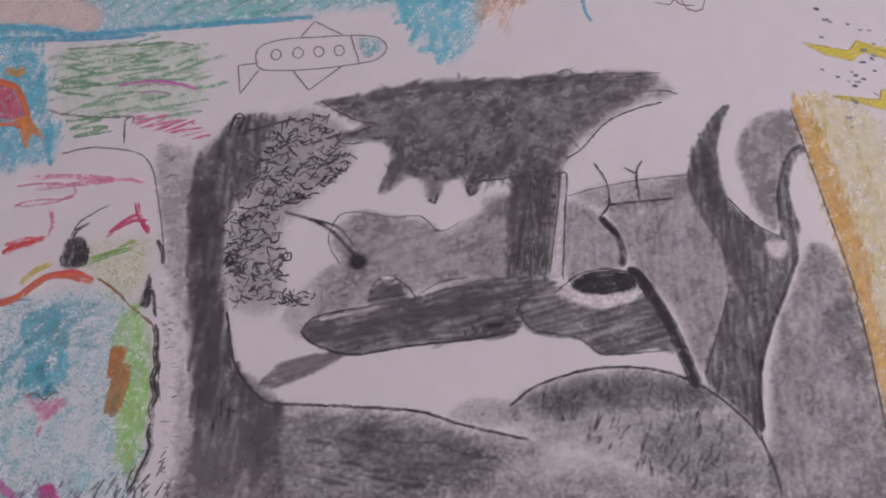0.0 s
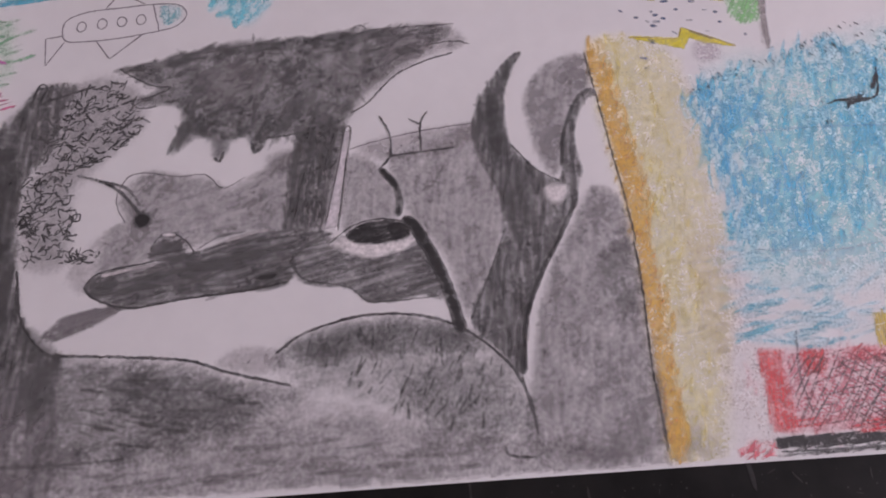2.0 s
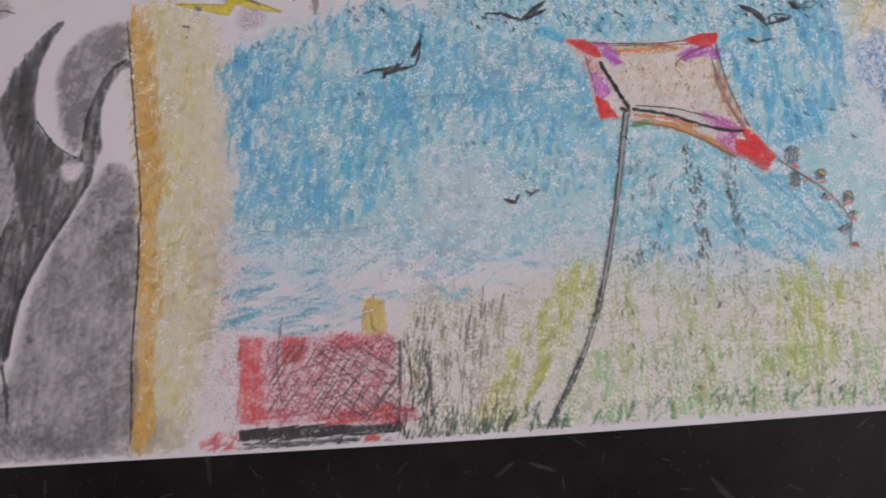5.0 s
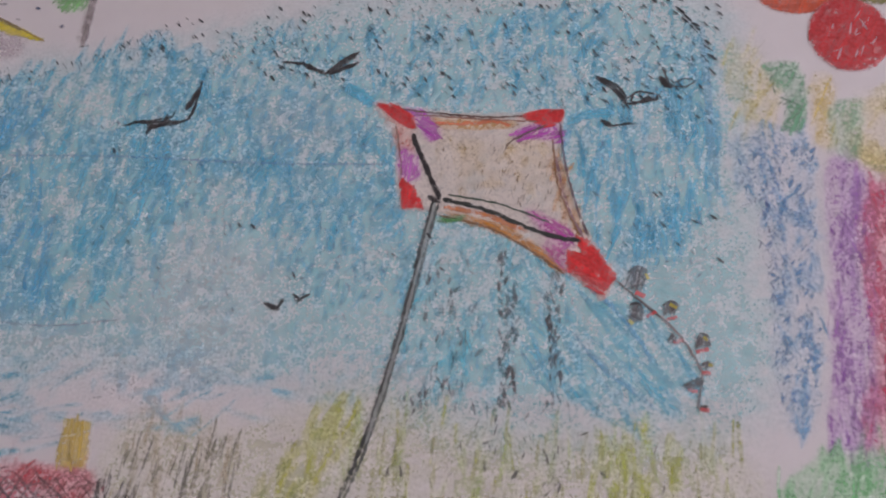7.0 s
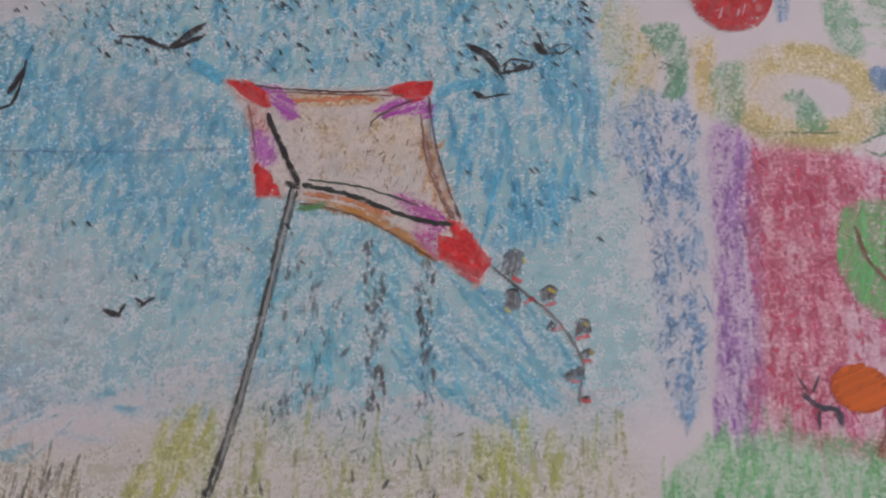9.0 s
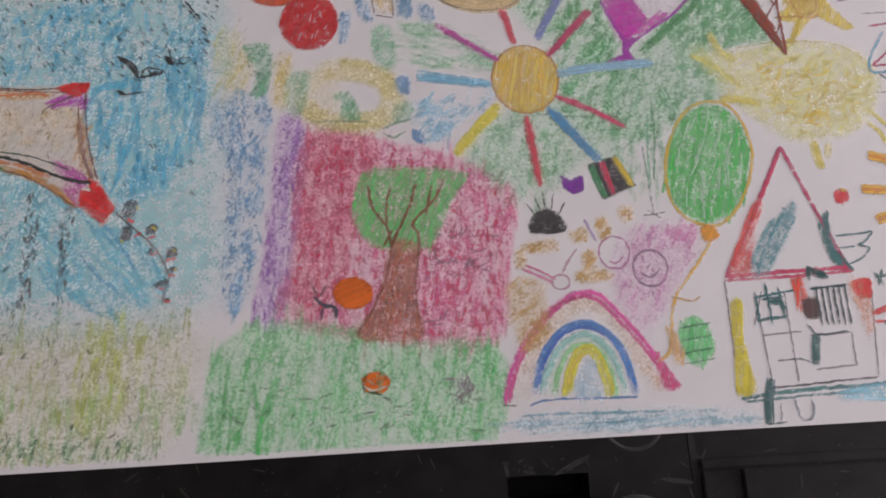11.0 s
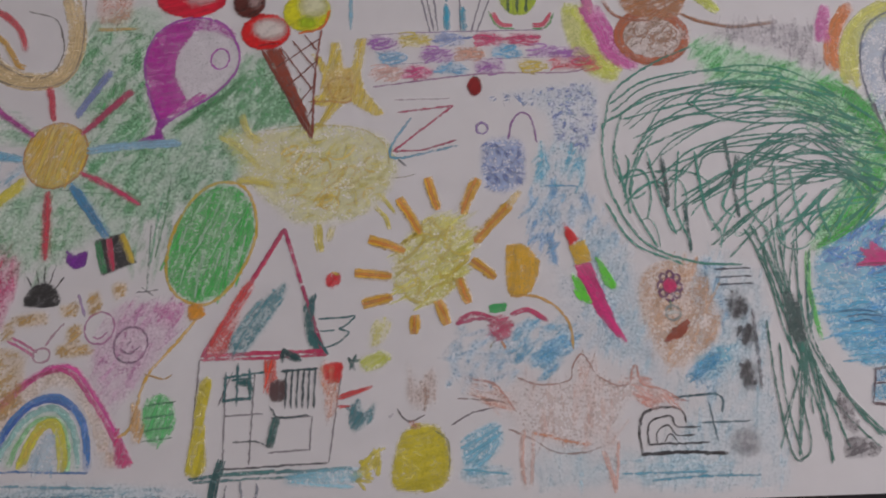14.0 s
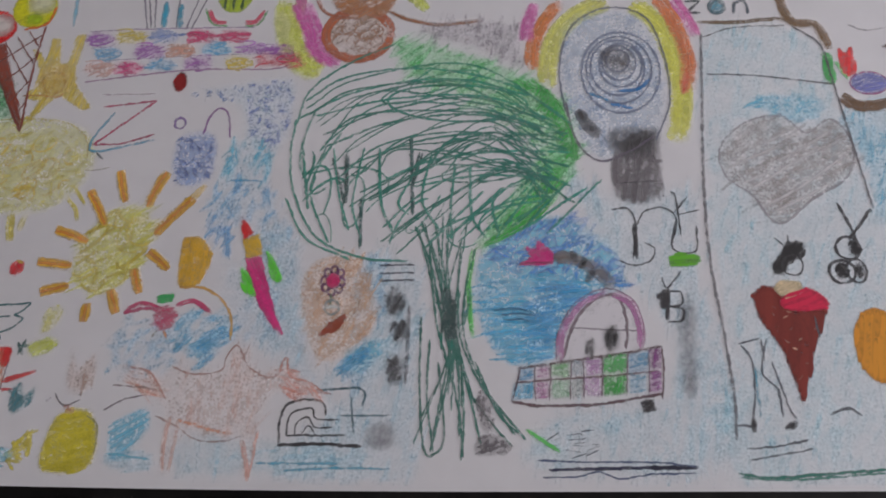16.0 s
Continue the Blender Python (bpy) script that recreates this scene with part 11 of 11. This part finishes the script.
# wavy water line
p = part('wavy_water_line', PENCIL, 'dark blue and teal wavy lines at the sheet edge', 1)
p.line([(1359, 12.1), (1385.4, 13.2), (1411.7, 14.4), (1436.2, 14.9)], '20203c', 1.5, 0.95)
p.line([(1411.7, 14.4), (1435.4, 14.9)], '14142c', 2.2, 1)
p.line([(1356, 8.3), (1373.6, 9), (1385.4, 11.5), (1396.9, 8.4), (1411.5, 11), (1434.6, 12.1)], '3c4868', 0.9, 0.8)
p.line([(1353.1, 16.8), (1385.6, 16.6), (1411.8, 17.2), (1436.3, 15.5)], '3c4868', 0.9, 0.8)
p.line([(1456.1, 12.6), (1471.5, 10.7), (1494.2, 12.4), (1530.4, 16)], '2c6c5c', 1.6, 0.8)
p.line([(1457.3, 10.4), (1482.7, 9.9), (1530.2, 14.3)], '3c7c6c', 1.2, 0.7)
p.specks([(1353.3, 29.8), (1386.2, 33.4), (1385.6, 18.9), (1356.1, 18.3)], '3c4450', 16, long=9, turn=6, w=0.9, load=0.7)
p = p.done()

# rounded wing drawing
p = part('rounded_wing_drawing', WAX, 'brown, pink and yellow green rounded wings', 1)
p.line([(1195.8, 303.5), (1196.7, 279.8), (1204.9, 260), (1220.9, 249.5)], 'dcec74', 17, 0.36)
p.line([(1186.9, 291.8), (1193.7, 286.9), (1194.8, 272.9)], 'ecf4b4', 10, 0.2)
p.line([(1203.9, 302.1), (1210.1, 288.8), (1214.4, 279.3), (1218.4, 266.5), (1233.4, 256.3)], 'e874bc', 11, 0.4)
p.fill(oval(1243.2, 277.1, 20.5, 17.1, -2.2), 'b89880', 40, 0.45, gap=2.8, soft=3)
p.line(oval(1243.2, 277.1, 21.3, 18, -2.2), 'b4641c', 6, 0.85, closed=True)
p.scrawl([(1226, 288.3), (1258.2, 287.1), (1256.5, 264.9), (1228.3, 265.9)], 'a87c60', 14, w=1, load=0.6, turn=60, squash=0.6, size=7)
p.fill([(1225.8, 317.6), (1264, 316.1), (1263, 294.3), (1244, 289.3), (1226.6, 298.7)], 'b47c4c', 30, 0.75, gap=2.4, soft=3)
p.line([(1214.2, 305.4), (1222.6, 292.6), (1243.9, 288.5)], 'a8602c', 2.4, 0.8)
p.line([(1262.2, 293.5), (1279.5, 286.3), (1297, 283.2), (1322.1, 285.5)], '94602c', 3, 0.85)
p.line([(1201.9, 314.4), (1204.8, 297.4)], 'e08cb8', 7, 0.5)
p.line([(1270.9, 311.6), (1287.4, 294.2)], 'd4dc70', 7, 0.5)
p.fill([(1286.3, 282.8), (1339.6, 283.2), (1344.7, 268.4), (1348, 250.9), (1321.5, 264.5), (1289.2, 275.3)], 'b0aab0', 80, 0.42, soft=5)
p = p.done()


# ---- the table ----
table = new("table", None)
tagged(table, "black moulded plastic table with a slot and shallow panels", "table")


def table_plate():
    """The top: a plate with a hand slot cut through it."""
    bm = bmesh.new()
    xs, ys = (-0.75, 0.8445, 0.8865, 2.1), (-0.35, -0.0330, -0.0200, 0.55)
    for z in (-0.0008, -0.0408):
        grid = [[bm.verts.new((x, y, z)) for x in xs] for y in ys]
        for j in range(3):
            for i in range(3):
                if (i, j) != (1, 1):
                    bm.faces.new((grid[j][i], grid[j][i + 1], grid[j + 1][i + 1], grid[j + 1][i]))
        if z > -0.01:
            top = grid
    for a, b in (((1, 1), (1, 2)), ((1, 2), (2, 2)), ((2, 2), (2, 1)), ((2, 1), (1, 1)), ((0, 0), (0, 3)), ((0, 3), (3, 3)), ((3, 3), (3, 0)), ((3, 0), (0, 0))):
        p, q = top[a[0]][a[1]], top[b[0]][b[1]]
        r, s = grid[b[0]][b[1]], grid[a[0]][a[1]]
        bm.faces.new((p, q, r, s))
    bmesh.ops.recalc_face_normals(bm, faces=bm.faces[:])
    return bm


def ring_ridge(x, y, r):
    """A faint raised ring in the moulding."""
    bm = bmesh.new()
    rows = []
    for i in range(48):
        a = 2 * math.pi * i / 48
        rows.append([bm.verts.new((x + (r + d) * math.cos(a), y + (r + d) * math.sin(a), z)) for d, z in ((-0.0012, -0.0008), (-0.0004, -0.00045), (0.0004, -0.00045), (0.0012, -0.0008))])
    for i in range(48):
        for k in range(3):
            bm.faces.new((rows[i][k], rows[i - 1][k], rows[i - 1][k + 1], rows[i][k + 1]))
    bmesh.ops.recalc_face_normals(bm, faces=bm.faces[:])
    return bm


mesh_of("table_top", table_plate(), BLACK, table)
block("slot_floor", 0.838, 0.893, -0.039, -0.014, -0.050, -0.0412, BLACK, table)
block("slot_lip", 0.8445, 0.8865, -0.0352, -0.0332, -0.0008, -0.0003, PALER, table, "paler slot edge", 0.0002)
mesh_of("ring_ridge", ring_ridge(0.912, 0.006, 0.016), PALER, table)
mesh_of("ring_ridge", ring_ridge(0.909, -0.052, 0.019), PALER, table)
mesh_of("ring_ridge", ring_ridge(0.146, -0.034, 0.012), PALER, table)
block("seam", 0.1568, 0.1582, -0.019, 0.004, -0.0008, -0.0004, PALER, table)
block("seam", 0.1370, 0.1566, -0.0187, -0.0175, -0.0008, -0.0004, PALER, table)
# dark strip laid on the plate, its colour standing for a groove's shade
block("seam", 0.9400, 0.9432, -0.34, 0.02, -0.0008, -0.0005, DARK, table)
block("rib", 0.9445, 1.40, -0.0215, -0.0165, -0.0008, 0.0016, BLACK, table, "", 0.0007)
block("rib", 0.9445, 0.9485, -0.34, -0.0225, -0.0008, 0.0016, BLACK, table, "", 0.0007)
block("rib", 0.9655, 0.9695, -0.34, -0.0225, -0.0008, 0.0016, BLACK, table, "", 0.0007)
for x in (-0.68, 1.98):
    for y in (-0.3, 0.48):
        block("leg", x, x + 0.05, y, y + 0.05, FLOOR, -0.0408, BLACK, table, "", 0.004)
rng = np.random.default_rng(5)
bm = bmesh.new()
for i in range(900):
    x, y = rng.uniform(0.1, 1.2), rng.uniform(-0.075, -0.006)
    if 0.84 < x < 0.89 and -0.037 < y < -0.018:
        continue
    r, a = rng.uniform(0.0002, 0.0007) * (2.6 if i % 30 == 0 else 1), rng.uniform(0, 6.28)
    long = 1 + 6 * (i % 5 == 0)
    ring = [(r * long * math.cos(t), r * math.sin(t)) for t in (0, 1.2, 2.3, 3.3, 4.4, 5.4)]
    if i % 22 == 0:  # dirt gathers along the slot
        x, y, long = rng.uniform(0.842, 0.889), -0.0355 - abs(rng.normal(0, 0.0016)), 3
        if i % 44 == 0:
            y = -0.0185 + abs(rng.normal(0, 0.003))
    ring = [(r * long * math.cos(t), r * math.sin(t)) for t in (0, 1.2, 2.3, 3.3, 4.4, 5.4)]
    bm.faces.new([bm.verts.new((x + u * math.cos(a) - v * math.sin(a), y + u * math.sin(a) + v * math.cos(a), -0.0006)) for u, v in ring])
dust = mesh_of("dust_speck", bm, PALER, table, "pale dust specks and scratches")
dust["kind"] = "stuff"
